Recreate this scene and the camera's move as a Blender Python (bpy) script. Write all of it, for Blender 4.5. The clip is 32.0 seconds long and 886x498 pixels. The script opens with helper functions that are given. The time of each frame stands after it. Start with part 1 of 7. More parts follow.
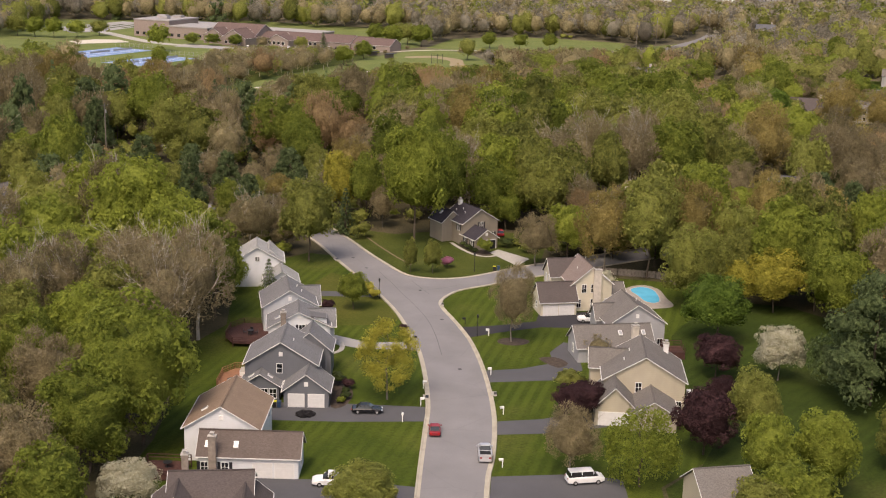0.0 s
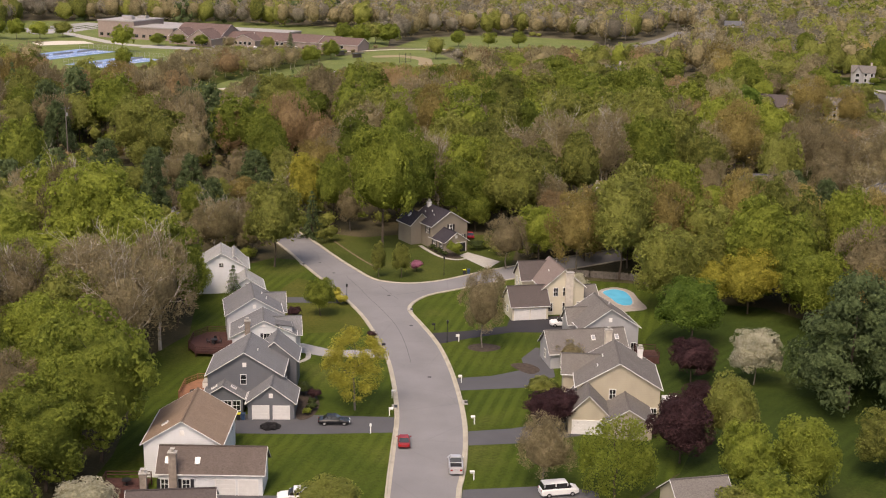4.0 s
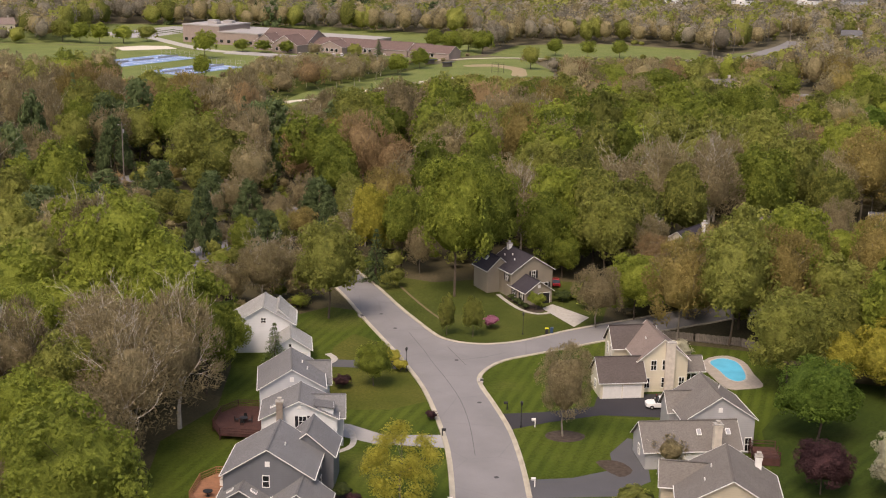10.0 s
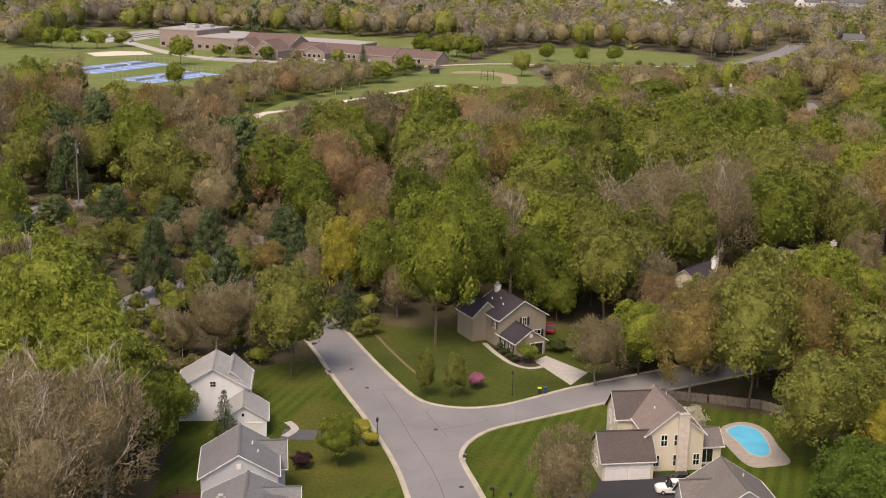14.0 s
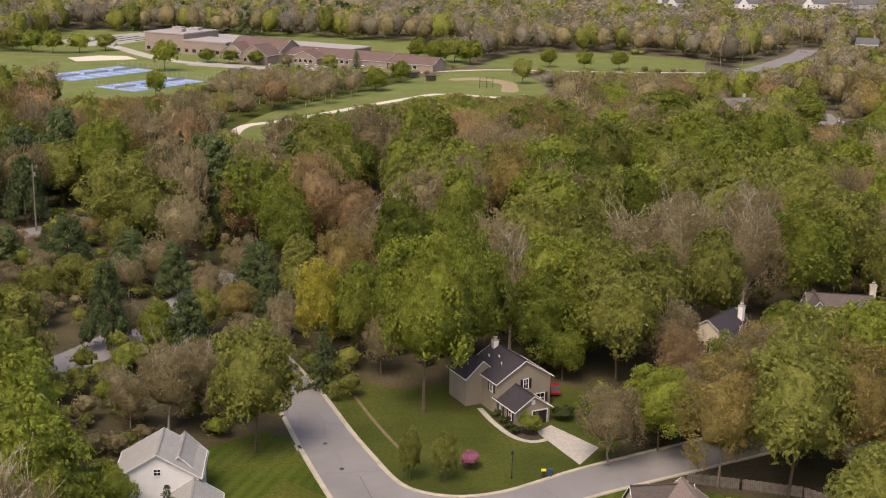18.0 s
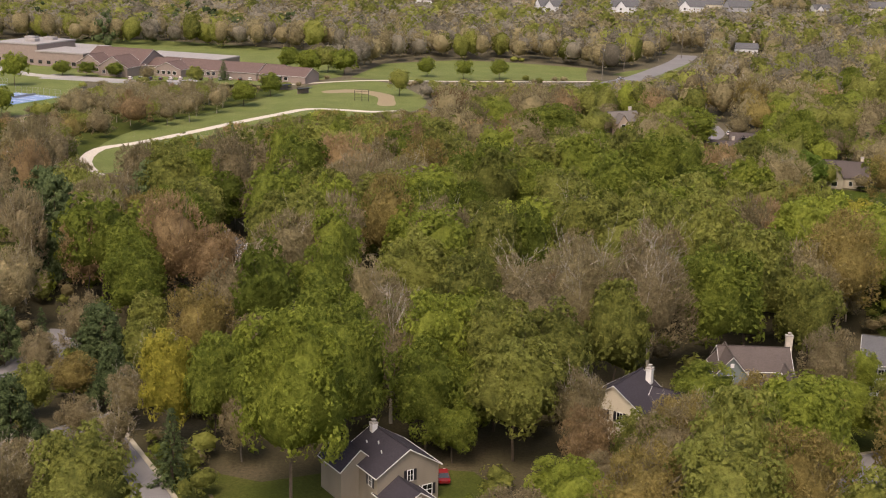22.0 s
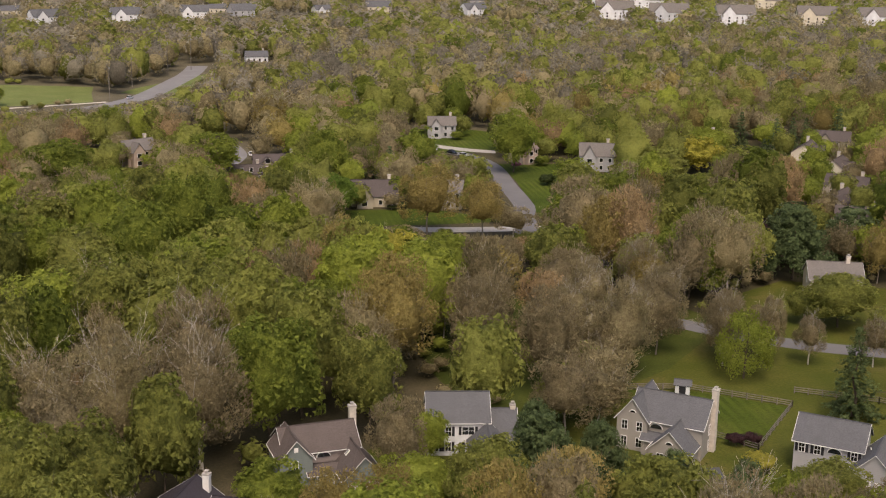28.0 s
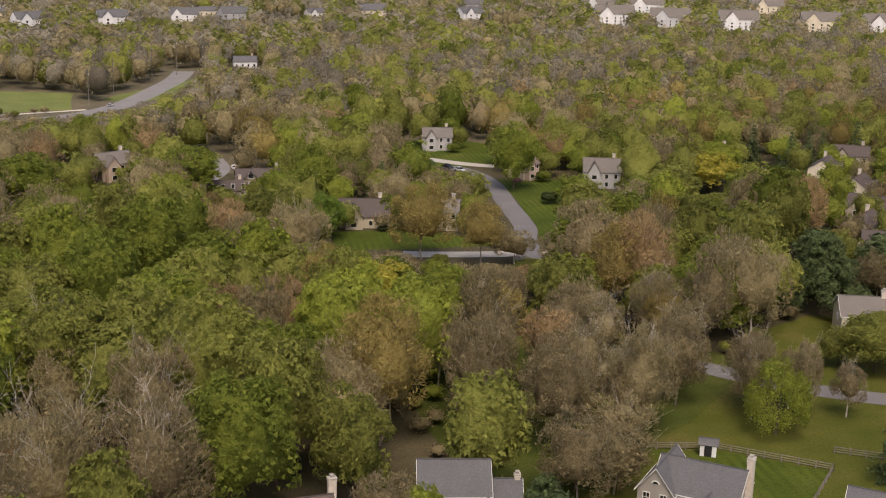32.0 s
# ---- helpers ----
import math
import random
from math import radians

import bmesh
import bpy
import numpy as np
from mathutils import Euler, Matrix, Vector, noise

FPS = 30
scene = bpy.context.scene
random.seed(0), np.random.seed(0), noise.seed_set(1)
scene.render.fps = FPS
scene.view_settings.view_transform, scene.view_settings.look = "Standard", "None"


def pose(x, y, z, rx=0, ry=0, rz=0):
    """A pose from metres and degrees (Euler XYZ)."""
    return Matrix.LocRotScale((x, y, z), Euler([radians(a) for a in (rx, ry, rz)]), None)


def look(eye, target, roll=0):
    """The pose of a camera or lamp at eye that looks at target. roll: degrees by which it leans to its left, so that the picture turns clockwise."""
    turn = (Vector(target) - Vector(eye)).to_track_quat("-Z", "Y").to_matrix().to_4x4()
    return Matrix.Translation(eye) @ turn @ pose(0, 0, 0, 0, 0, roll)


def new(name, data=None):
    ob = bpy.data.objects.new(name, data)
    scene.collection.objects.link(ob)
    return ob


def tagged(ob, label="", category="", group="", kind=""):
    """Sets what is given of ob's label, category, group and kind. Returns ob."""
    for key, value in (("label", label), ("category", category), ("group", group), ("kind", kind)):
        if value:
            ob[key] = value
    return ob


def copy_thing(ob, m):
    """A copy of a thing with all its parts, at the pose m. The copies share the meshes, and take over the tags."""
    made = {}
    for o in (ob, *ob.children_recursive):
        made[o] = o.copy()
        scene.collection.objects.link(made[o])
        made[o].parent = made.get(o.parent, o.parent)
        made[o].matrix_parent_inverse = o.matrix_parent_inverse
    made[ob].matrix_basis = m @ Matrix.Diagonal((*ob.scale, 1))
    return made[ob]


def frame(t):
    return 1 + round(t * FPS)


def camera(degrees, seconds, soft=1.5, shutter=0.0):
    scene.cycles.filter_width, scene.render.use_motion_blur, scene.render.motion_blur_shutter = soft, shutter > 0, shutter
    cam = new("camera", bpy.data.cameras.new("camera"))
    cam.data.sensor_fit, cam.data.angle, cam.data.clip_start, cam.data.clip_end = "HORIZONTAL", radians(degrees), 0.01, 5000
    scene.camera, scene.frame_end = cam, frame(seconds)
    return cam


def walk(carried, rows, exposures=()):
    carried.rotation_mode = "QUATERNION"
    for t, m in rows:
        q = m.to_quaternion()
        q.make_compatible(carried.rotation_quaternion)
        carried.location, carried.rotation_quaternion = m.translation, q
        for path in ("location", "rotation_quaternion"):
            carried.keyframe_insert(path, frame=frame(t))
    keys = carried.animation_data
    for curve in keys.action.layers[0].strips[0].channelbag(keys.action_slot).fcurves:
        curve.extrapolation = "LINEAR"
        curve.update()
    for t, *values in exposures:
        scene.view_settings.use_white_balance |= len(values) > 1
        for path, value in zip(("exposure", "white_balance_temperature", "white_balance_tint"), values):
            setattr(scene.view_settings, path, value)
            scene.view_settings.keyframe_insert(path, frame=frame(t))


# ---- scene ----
cam = camera(38.4, 32.0, soft=1.1)
PATH = [
    (0, (1.371, 0.077, 74.139), (1.36, 2.014, 73.638), 1.4),
    (0.5, (1.548, 0.267, 74.129), (1.544, 2.203, 73.627), 1.4),
    (1, (1.663, 0.314, 74.175), (1.666, 2.249, 73.672), 1.4),
    (1.5, (1.641, 0.275, 74.105), (1.649, 2.211, 73.601), 1.4),
    (2, (1.619, 0.329, 74.036), (1.633, 2.265, 73.532), 1.4),
    (2.5, (1.624, 0.907, 73.982), (1.642, 2.843, 73.479), 1.4),
    (3, (1.661, 2.096, 73.915), (1.683, 4.032, 73.412), 1.3),
    (3.5, (1.767, 3.68, 73.782), (1.795, 5.616, 73.28), 1.2),
    (5.5, (2.724, 13.312, 73.792), (2.77, 15.247, 73.29), 0.9),
    (6, (2.98, 16.324, 73.735), (3.03, 18.26, 73.235), 0.9),
    (6.5, (3.231, 19.604, 73.649), (3.286, 21.54, 73.149), 0.9),
    (7, (3.424, 23.038, 73.593), (3.483, 24.974, 73.093), 0.9),
    (7.5, (3.767, 26.422, 73.674), (3.829, 28.357, 73.174), 1.0),
    (8, (3.961, 29.863, 73.718), (4.027, 31.799, 73.218), 1.1),
    (8.2, (3.788, 31.311, 73.702), (3.8565, 33.2459, 73.202), 1.11),
    (8.4, (3.589, 32.789, 73.672), (3.6229, 34.7253, 73.172), 1.1),
    (8.5, (3.599, 33.53, 73.657), (3.564, 35.466, 73.156), 1.1),
    (8.6, (3.729, 34.271, 73.64), (3.6149, 36.2039, 73.1374), 1.1),
    (8.7, (3.948, 35.016, 73.62), (3.7793, 36.9446, 73.1164), 1.1),
    (8.8, (4.209, 35.763, 73.6), (4.0013, 37.6873, 73.0958), 1.1),
    (9, (4.666, 37.256, 73.575), (4.412, 39.175, 73.07), 1.1),
    (9.2, (4.931, 38.751, 73.583), (4.6547, 40.6663, 73.0777), 1.1),
    (9.3, (5.031, 39.498, 73.595), (4.7522, 41.413, 73.0888), 1.09),
    (9.5, (5.206, 40.978, 73.614), (4.926, 42.892, 73.108), 1.1),
    (9.7, (5.366, 42.427, 73.615), (5.1273, 44.3477, 73.1101), 1.14),
    (9.8, (5.432, 43.144, 73.614), (5.247, 45.071, 73.1101), 1.16),
    (10, (5.522, 44.575, 73.62), (5.403, 46.508, 73.118), 1.2),
    (10.2, (5.532, 45.997, 73.647), (5.425, 47.9301, 73.1446), 1.21),
    (10.5, (5.482, 48.141, 73.696), (5.377, 50.074, 73.193), 1.2),
    (11, (5.444, 51.841, 73.734), (5.34, 53.774, 73.231), 1.2),
    (11.5, (5.414, 55.735, 73.772), (5.309, 57.668, 73.269), 1.2),
    (12, (5.559, 59.542, 73.785), (5.454, 61.475, 73.283), 1.2),
    (12.5, (5.593, 63.311, 73.909), (5.488, 65.243, 73.406), 1.2),
    (13, (5.652, 67.107, 73.995), (5.547, 69.04, 73.491), 1.2),
    (13.5, (5.694, 70.947, 74.012), (5.589, 72.88, 73.509), 1.2),
    (14, (5.719, 74.753, 74.129), (5.613, 76.686, 73.626), 1.2),
    (14.5, (5.704, 78.524, 74.198), (5.598, 80.457, 73.695), 1.2),
    (16.5, (5.466, 93.907, 74.789), (5.36, 95.84, 74.284), 1.3),
    (17, (5.416, 97.845, 74.837), (5.31, 99.777, 74.332), 1.3),
    (17.5, (5.469, 101.749, 74.785), (5.363, 103.681, 74.28), 1.3),
    (18, (5.512, 105.665, 74.769), (5.406, 107.597, 74.263), 1.3),
    (18.5, (5.438, 109.509, 74.788), (5.332, 111.441, 74.281), 1.3),
    (19, (5.485, 113.313, 74.791), (5.379, 115.245, 74.284), 1.4),
    (19.5, (5.476, 117.035, 74.827), (5.371, 118.967, 74.32), 1.4),
    (20, (5.514, 120.751, 74.87), (5.409, 122.683, 74.363), 1.4),
    (20.5, (5.532, 124.678, 74.919), (5.428, 126.609, 74.412), 1.4),
    (20.8, (5.553, 127.003, 75.157), (5.4489, 128.935, 74.6489), 1.46),
    (21, (5.567, 128.517, 75.381), (5.47, 130.449, 74.873), 1.5),
    (21.2, (5.572, 129.992, 75.647), (5.5101, 131.925, 75.1397), 1.55),
    (21.5, (5.584, 132.114, 76.106), (5.582, 134.049, 75.601), 1.6),
    (21.7, (5.62, 133.446, 76.429), (5.6525, 135.381, 75.9244), 1.57),
    (22, (5.669, 135.321, 76.936), (5.75, 137.255, 76.433), 1.5),
    (22.2, (5.649, 136.474, 77.273), (5.7493, 138.407, 76.7697), 1.49),
    (22.5, (5.603, 138.089, 77.794), (5.719, 140.021, 77.291), 1.5),
    (23, (5.633, 140.56, 78.741), (5.778, 142.49, 78.238), 1.6),
    (23.3, (5.72, 141.896, 79.317), (5.9018, 143.823, 78.8133), 1.6),
    (23.5, (5.801, 142.748, 79.681), (6.012, 144.672, 79.178), 1.6),
    (23.7, (5.922, 143.575, 80.008), (6.17, 145.495, 79.5046), 1.59),
    (24, (6.063, 144.799, 80.453), (6.403, 146.705, 79.953), 1.6),
    (24.2, (5.965, 145.66, 80.742), (6.3826, 147.551, 80.2423), 1.69),
    (24.4, (5.834, 146.518, 81.002), (6.3262, 148.391, 80.504), 1.8),
    (24.5, (5.84, 146.918, 81.105), (6.358, 148.785, 80.608), 1.8),
    (24.8, (5.992, 148.06, 81.372), (6.5307, 149.921, 80.8746), 1.72),
    (26.2, (6.971, 153.277, 82.5), (7.5153, 155.136, 82.0022), 1.2),
    (26.5, (7.22, 154.441, 82.705), (7.769, 156.298, 82.207), 1.1),
    (26.7, (7.467, 155.302, 82.767), (8.0315, 157.155, 82.2685), 1.08),
    (27, (7.95, 156.775, 82.747), (8.564, 158.612, 82.25), 1.1),
    (27.2, (8.24, 157.831, 82.736), (8.8993, 159.653, 82.24), 1.1),
    (27.3, (8.386, 158.385, 82.726), (9.0711, 160.198, 82.2306), 1.11),
    (27.5, (8.698, 159.537, 82.71), (9.439, 161.328, 82.216), 1.1),
    (27.7, (9.039, 160.757, 82.705), (9.8138, 162.533, 82.2115), 1.06),
    (28, (9.606, 162.667, 82.705), (10.4, 164.435, 82.212), 1.0),
    (28.5, (10.733, 165.914, 82.709), (11.528, 167.682, 82.216), 1.0),
    (29, (12.096, 169.237, 82.729), (12.892, 171.004, 82.236), 1.0),
    (29.5, (13.493, 172.521, 82.599), (14.289, 174.289, 82.107), 0.9),
    (30, (15.06, 175.995, 82.524), (15.857, 177.762, 82.033), 1.0),
    (30.5, (16.6, 179.628, 82.341), (17.397, 181.395, 81.85), 1.0),
    (31, (18.273, 183.089, 82.268), (19.071, 184.856, 81.777), 1.0),
    (31.5, (19.695, 185.995, 82.152), (20.495, 187.762, 81.662), 1.2),
    (32, (20.866, 188.134, 81.944), (21.668, 189.9, 81.455), 1.3),
]
walk(cam, [(t, look(eye, target, roll)) for t, eye, target, roll in PATH], exposures=[(0.0, 0.23, 7450, 16.5), (21.0, 0.23, 7450, 16.5), (26.0, 0.08, 7350, 15.5), (32.0, 0.08, 7350, 15.5)])

# ---- sky and light: overcast spring afternoon ----
world = bpy.data.worlds.new("world")
scene.world = world
world.use_nodes = True
wn = world.node_tree
sky = wn.nodes.new("ShaderNodeTexSky")
sky.sky_type = "NISHITA"
sky.sun_disc = False
sky.sun_elevation = radians(52)
sky.sun_rotation = radians(200)
sky.air_density, sky.dust_density, sky.ozone_density = 1.0, 4.0, 1.0
wn.links.new(sky.outputs[0], wn.nodes["Background"].inputs[0])
wn.nodes["Background"].inputs[1].default_value = 0.2
sun = bpy.data.lights.new("sun", "SUN")
sun.energy, sun.angle, sun.color = 2.0, radians(24), (1.0, 0.93, 0.84)
sun_ob = new("sun", sun)
sun_ob.matrix_world = look((-60, -160, 300), (0, 0, 0))
scene.view_settings.exposure = 0.0


# ---- materials ----
def nodes_of(name, rough=0.8, metal=0.0, spec=0.3):
    m = bpy.data.materials.new(name)
    m.use_nodes = True
    b = m.node_tree.nodes["Principled BSDF"]
    b.inputs["Roughness"].default_value = rough
    b.inputs["Metallic"].default_value = metal
    b.inputs["Specular IOR Level"].default_value = spec
    return m, m.node_tree, b


def mixed(nt, fac, a, b):
    n = nt.nodes.new("ShaderNodeMix")
    n.data_type = "RGBA"
    for k, v in ((0, fac), (6, a), (7, b)):
        if isinstance(v, (int, float)):
            n.inputs[k].default_value = v
        elif isinstance(v, tuple):
            n.inputs[k].default_value = (*v, 1)
        else:
            nt.links.new(v, n.inputs[k])
    return n.outputs[2]


def noise_of(nt, scale, detail=4, stretch=None, kind="Object", rough=0.55):
    t = nt.nodes.new("ShaderNodeTexCoord")
    n = nt.nodes.new("ShaderNodeTexNoise")
    n.inputs["Scale"].default_value, n.inputs["Detail"].default_value, n.inputs["Roughness"].default_value = scale, detail, rough
    src = t.outputs[kind]
    if stretch:
        mp = nt.nodes.new("ShaderNodeMapping")
        mp.inputs["Scale"].default_value = stretch
        nt.links.new(src, mp.inputs[0])
        src = mp.outputs[0]
    nt.links.new(src, n.inputs["Vector"])
    return n.outputs["Fac"]


def ramp(nt, src, lo, hi):
    n = nt.nodes.new("ShaderNodeMapRange")
    n.inputs[1].default_value, n.inputs[2].default_value = lo, hi
    nt.links.new(src, n.inputs[0])
    return n.outputs[0]


def maths(nt, op, a, b):
    n = nt.nodes.new("ShaderNodeMath")
    n.operation = op
    for k, v in enumerate((a, b)):
        if isinstance(v, (int, float)):
            n.inputs[k].default_value = v
        else:
            nt.links.new(v, n.inputs[k])
    return n.outputs[0]


def bumped(nt, b, src, strength, dist):
    n = nt.nodes.new("ShaderNodeBump")
    n.inputs["Strength"].default_value, n.inputs["Distance"].default_value = strength, dist
    nt.links.new(src, n.inputs["Height"])
    nt.links.new(n.outputs[0], b.inputs["Normal"])


def plain(name, c, rough=0.7, metal=0.0, vary=0.18, scale=1.5, grain=9.0, spec=0.3, bump=0.0):
    """A painted or raw surface with blotches and fine grain."""
    m, nt, b = nodes_of(name, rough, metal, spec)
    dark = tuple(v * (1 - vary) for v in c)
    lite = tuple(min(0.9, v * (1 + vary * 0.6)) for v in c)
    base = mixed(nt, ramp(nt, noise_of(nt, scale), 0.3, 0.7), dark, lite)
    col = mixed(nt, maths(nt, "MULTIPLY", ramp(nt, noise_of(nt, grain, 3), 0.35, 0.7), 0.35), base, dark)
    nt.links.new(col, b.inputs["Base Color"])
    if bump:
        bumped(nt, b, noise_of(nt, grain, 3), bump, 0.05)
    return m


def siding(name, c):
    """Clapboard: horizontal laps of about 0.15 m, each with a darker band, and weathering."""
    m, nt, b = nodes_of(name, 0.6)
    t = nt.nodes.new("ShaderNodeTexCoord")
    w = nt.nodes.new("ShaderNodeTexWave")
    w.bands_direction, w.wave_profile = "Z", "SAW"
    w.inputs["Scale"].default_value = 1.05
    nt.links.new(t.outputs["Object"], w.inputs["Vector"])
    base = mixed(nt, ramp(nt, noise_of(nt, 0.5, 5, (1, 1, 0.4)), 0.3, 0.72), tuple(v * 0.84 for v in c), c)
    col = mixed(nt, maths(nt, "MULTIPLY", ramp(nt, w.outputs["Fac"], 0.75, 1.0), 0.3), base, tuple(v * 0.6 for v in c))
    nt.links.new(col, b.inputs["Base Color"])
    bumped(nt, b, w.outputs["Fac"], 0.5, 0.03)
    return m


def shingle(name, c, warm=1.0):
    """Asphalt shingles: courses, mottled tabs and rain streaks."""
    m, nt, b = nodes_of(name, 0.9, 0, 0.15)
    t = nt.nodes.new("ShaderNodeTexCoord")
    br = nt.nodes.new("ShaderNodeTexBrick")
    br.inputs["Scale"].default_value = 2.2
    br.inputs["Mortar Size"].default_value = 0.012
    br.inputs["Color1"].default_value = (*[v * 1.18 for v in c], 1)
    br.inputs["Color2"].default_value = (*[v * 0.84 for v in c], 1)
    br.inputs["Mortar"].default_value = (*[v * 0.6 for v in c], 1)
    nt.links.new(t.outputs["UV"], br.inputs["Vector"])
    streak = ramp(nt, noise_of(nt, 0.35, 5), 0.35, 0.7)
    col = mixed(nt, maths(nt, "MULTIPLY", streak, 0.5), br.outputs["Color"], (c[0] * 0.72 * warm, c[1] * 0.7, c[2] * 0.68))
    col = mixed(nt, maths(nt, "MULTIPLY", ramp(nt, noise_of(nt, 6, 2), 0.4, 0.7), 0.4), col, tuple(v * 1.3 for v in c))
    nt.links.new(col, b.inputs["Base Color"])
    bumped(nt, b, br.outputs["Fac"], 0.4, 0.02)
    return m


def turf(name, a, b2, stripe=0.0, angle=0.0, dry=(0.14, 0.12, 0.045), patch=0.45):
    """Grass: broad blotches, fine tufts, dry patches and, on lawns, mowing stripes."""
    m, nt, b = nodes_of(name, 0.95, 0, 0.1)
    base = mixed(nt, ramp(nt, noise_of(nt, 0.09, 5), 0.35, 0.66), a, b2)
    base = mixed(nt, maths(nt, "MULTIPLY", ramp(nt, noise_of(nt, 0.045, 6), 0.55, 0.75), patch), base, dry)
    base = mixed(nt, maths(nt, "MULTIPLY", ramp(nt, noise_of(nt, 1.9, 6, None, "Object", 0.85), 0.38, 0.66), 0.85), base, tuple(v * 0.55 for v in a))
    if stripe:
        t = nt.nodes.new("ShaderNodeTexCoord")
        mp = nt.nodes.new("ShaderNodeMapping")
        mp.inputs["Rotation"].default_value = (0, 0, radians(angle))
        w = nt.nodes.new("ShaderNodeTexWave")
        w.inputs["Scale"].default_value, w.inputs["Distortion"].default_value, w.inputs["Detail"].default_value = 0.16, 1.2, 1
        w.inputs["Detail Scale"].default_value = 0.4
        nt.links.new(t.outputs["Object"], mp.inputs[0])
        nt.links.new(mp.outputs[0], w.inputs["Vector"])
        base = mixed(nt, maths(nt, "MULTIPLY", maths(nt, "MULTIPLY", ramp(nt, w.outputs["Fac"], 0.2, 0.8), ramp(nt, noise_of(nt, 0.06, 3), 0.35, 0.65)), stripe * 2.0), base, tuple(v * 1.6 for v in b2))
    nt.links.new(base, b.inputs["Base Color"])
    bumped(nt, b, noise_of(nt, 3.0, 6, None, "Object", 0.8), 0.9, 0.12)
    return m


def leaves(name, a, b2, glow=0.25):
    """Foliage: the tone of each tree and clump comes from the mesh and the object, sprays and single leaves from noise,
    which also paints shade into the gaps.
    """
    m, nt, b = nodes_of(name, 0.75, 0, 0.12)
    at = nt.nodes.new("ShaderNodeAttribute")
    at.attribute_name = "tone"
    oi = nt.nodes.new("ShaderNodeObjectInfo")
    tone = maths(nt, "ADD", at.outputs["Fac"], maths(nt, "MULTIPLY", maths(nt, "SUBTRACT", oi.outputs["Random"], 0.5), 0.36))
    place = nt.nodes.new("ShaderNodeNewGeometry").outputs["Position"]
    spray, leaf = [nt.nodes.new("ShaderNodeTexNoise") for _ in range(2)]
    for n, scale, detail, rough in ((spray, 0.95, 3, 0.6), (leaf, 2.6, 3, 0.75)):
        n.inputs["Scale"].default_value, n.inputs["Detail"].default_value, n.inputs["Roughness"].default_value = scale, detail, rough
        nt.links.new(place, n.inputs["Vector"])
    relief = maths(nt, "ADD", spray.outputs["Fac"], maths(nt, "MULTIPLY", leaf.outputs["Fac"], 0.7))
    # painted shade: hollows of the relief darken the colour like gaps between leaves
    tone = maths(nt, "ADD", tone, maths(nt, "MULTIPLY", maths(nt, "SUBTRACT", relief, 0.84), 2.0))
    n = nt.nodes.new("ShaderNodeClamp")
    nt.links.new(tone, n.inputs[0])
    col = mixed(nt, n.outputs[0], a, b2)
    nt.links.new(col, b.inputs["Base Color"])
    bumped(nt, b, relief, 1.0, 0.9)
    tr = nt.nodes.new("ShaderNodeBsdfTranslucent")
    nt.links.new(col, tr.inputs["Color"])
    mx = nt.nodes.new("ShaderNodeMixShader")
    mx.inputs[0].default_value = glow
    nt.links.new(b.outputs[0], mx.inputs[1])
    nt.links.new(tr.outputs[0], mx.inputs[2])
    nt.links.new(mx.outputs[0], nt.nodes["Material Output"].inputs[0])
    return m


def asphalt(name, c, seam=0.0):
    m, nt, b = nodes_of(name, 0.9, 0, 0.2)
    base = mixed(nt, ramp(nt, noise_of(nt, 0.12, 6), 0.3, 0.7), tuple(v * 0.86 for v in c), tuple(v * 1.1 for v in c))
    base = mixed(nt, maths(nt, "MULTIPLY", ramp(nt, noise_of(nt, 7, 4, None, "Object", 0.8), 0.4, 0.75), 0.4), base, tuple(v * 0.7 for v in c))
    if seam:
        v = nt.nodes.new("ShaderNodeTexVoronoi")
        v.feature = "DISTANCE_TO_EDGE"
        v.inputs["Scale"].default_value = 0.09
        t = nt.nodes.new("ShaderNodeTexCoord")
        nt.links.new(t.outputs["Object"], v.inputs["Vector"])
        crack = ramp(nt, v.outputs["Distance"], 0.012, 0.0)
        base = mixed(nt, maths(nt, "MULTIPLY", crack, seam), base, tuple(q * 0.55 for q in c))
    nt.links.new(base, b.inputs["Base Color"])
    bumped(nt, b, noise_of(nt, 9, 3), 0.3, 0.02)
    return m


M = {}
M["floor"] = turf("forest_floor", (0.064, 0.057, 0.031), (0.105, 0.088, 0.051), dry=(0.135, 0.106, 0.068), patch=0.9)
M["lawn"] = turf("mown_lawn", (0.041, 0.064, 0.008), (0.074, 0.096, 0.0135), stripe=0.15, angle=14)
M["rough_grass"] = turf("rough_grass", (0.05, 0.066, 0.0125), (0.086, 0.1, 0.0215))
# darker copy of the lawn green, the shade of trees put into its colour
M["lawn_shaded"] = turf("shaded_green_lawn", (0.028, 0.047, 0.008), (0.049, 0.07, 0.0125), stripe=0.08, angle=40)
M["lawn_dry"] = turf("dry_spring_lawn", (0.066, 0.08, 0.013), (0.112, 0.11, 0.024), dry=(0.15, 0.115, 0.05), patch=0.8)
M["litter"] = turf("leaf_litter", (0.11, 0.098, 0.064), (0.16, 0.138, 0.09), dry=(0.19, 0.165, 0.11), patch=0.6)
M["field"] = turf("playing_field", (0.122, 0.154, 0.045), (0.168, 0.19, 0.066), stripe=0.12, angle=60, dry=(0.15, 0.15, 0.06), patch=0.35)
M["road"] = asphalt("aged_road", (0.197, 0.191, 0.194), seam=0.22)
M["drive"] = asphalt("driveway_asphalt", (0.085, 0.085, 0.0918))
M["lot"] = asphalt("parking_asphalt", (0.3, 0.29, 0.285))
M["lane"] = asphalt("lane_asphalt", (0.14, 0.136, 0.14))
M["drive_new"] = asphalt("fresh_asphalt", (0.0382, 0.0365, 0.0408))
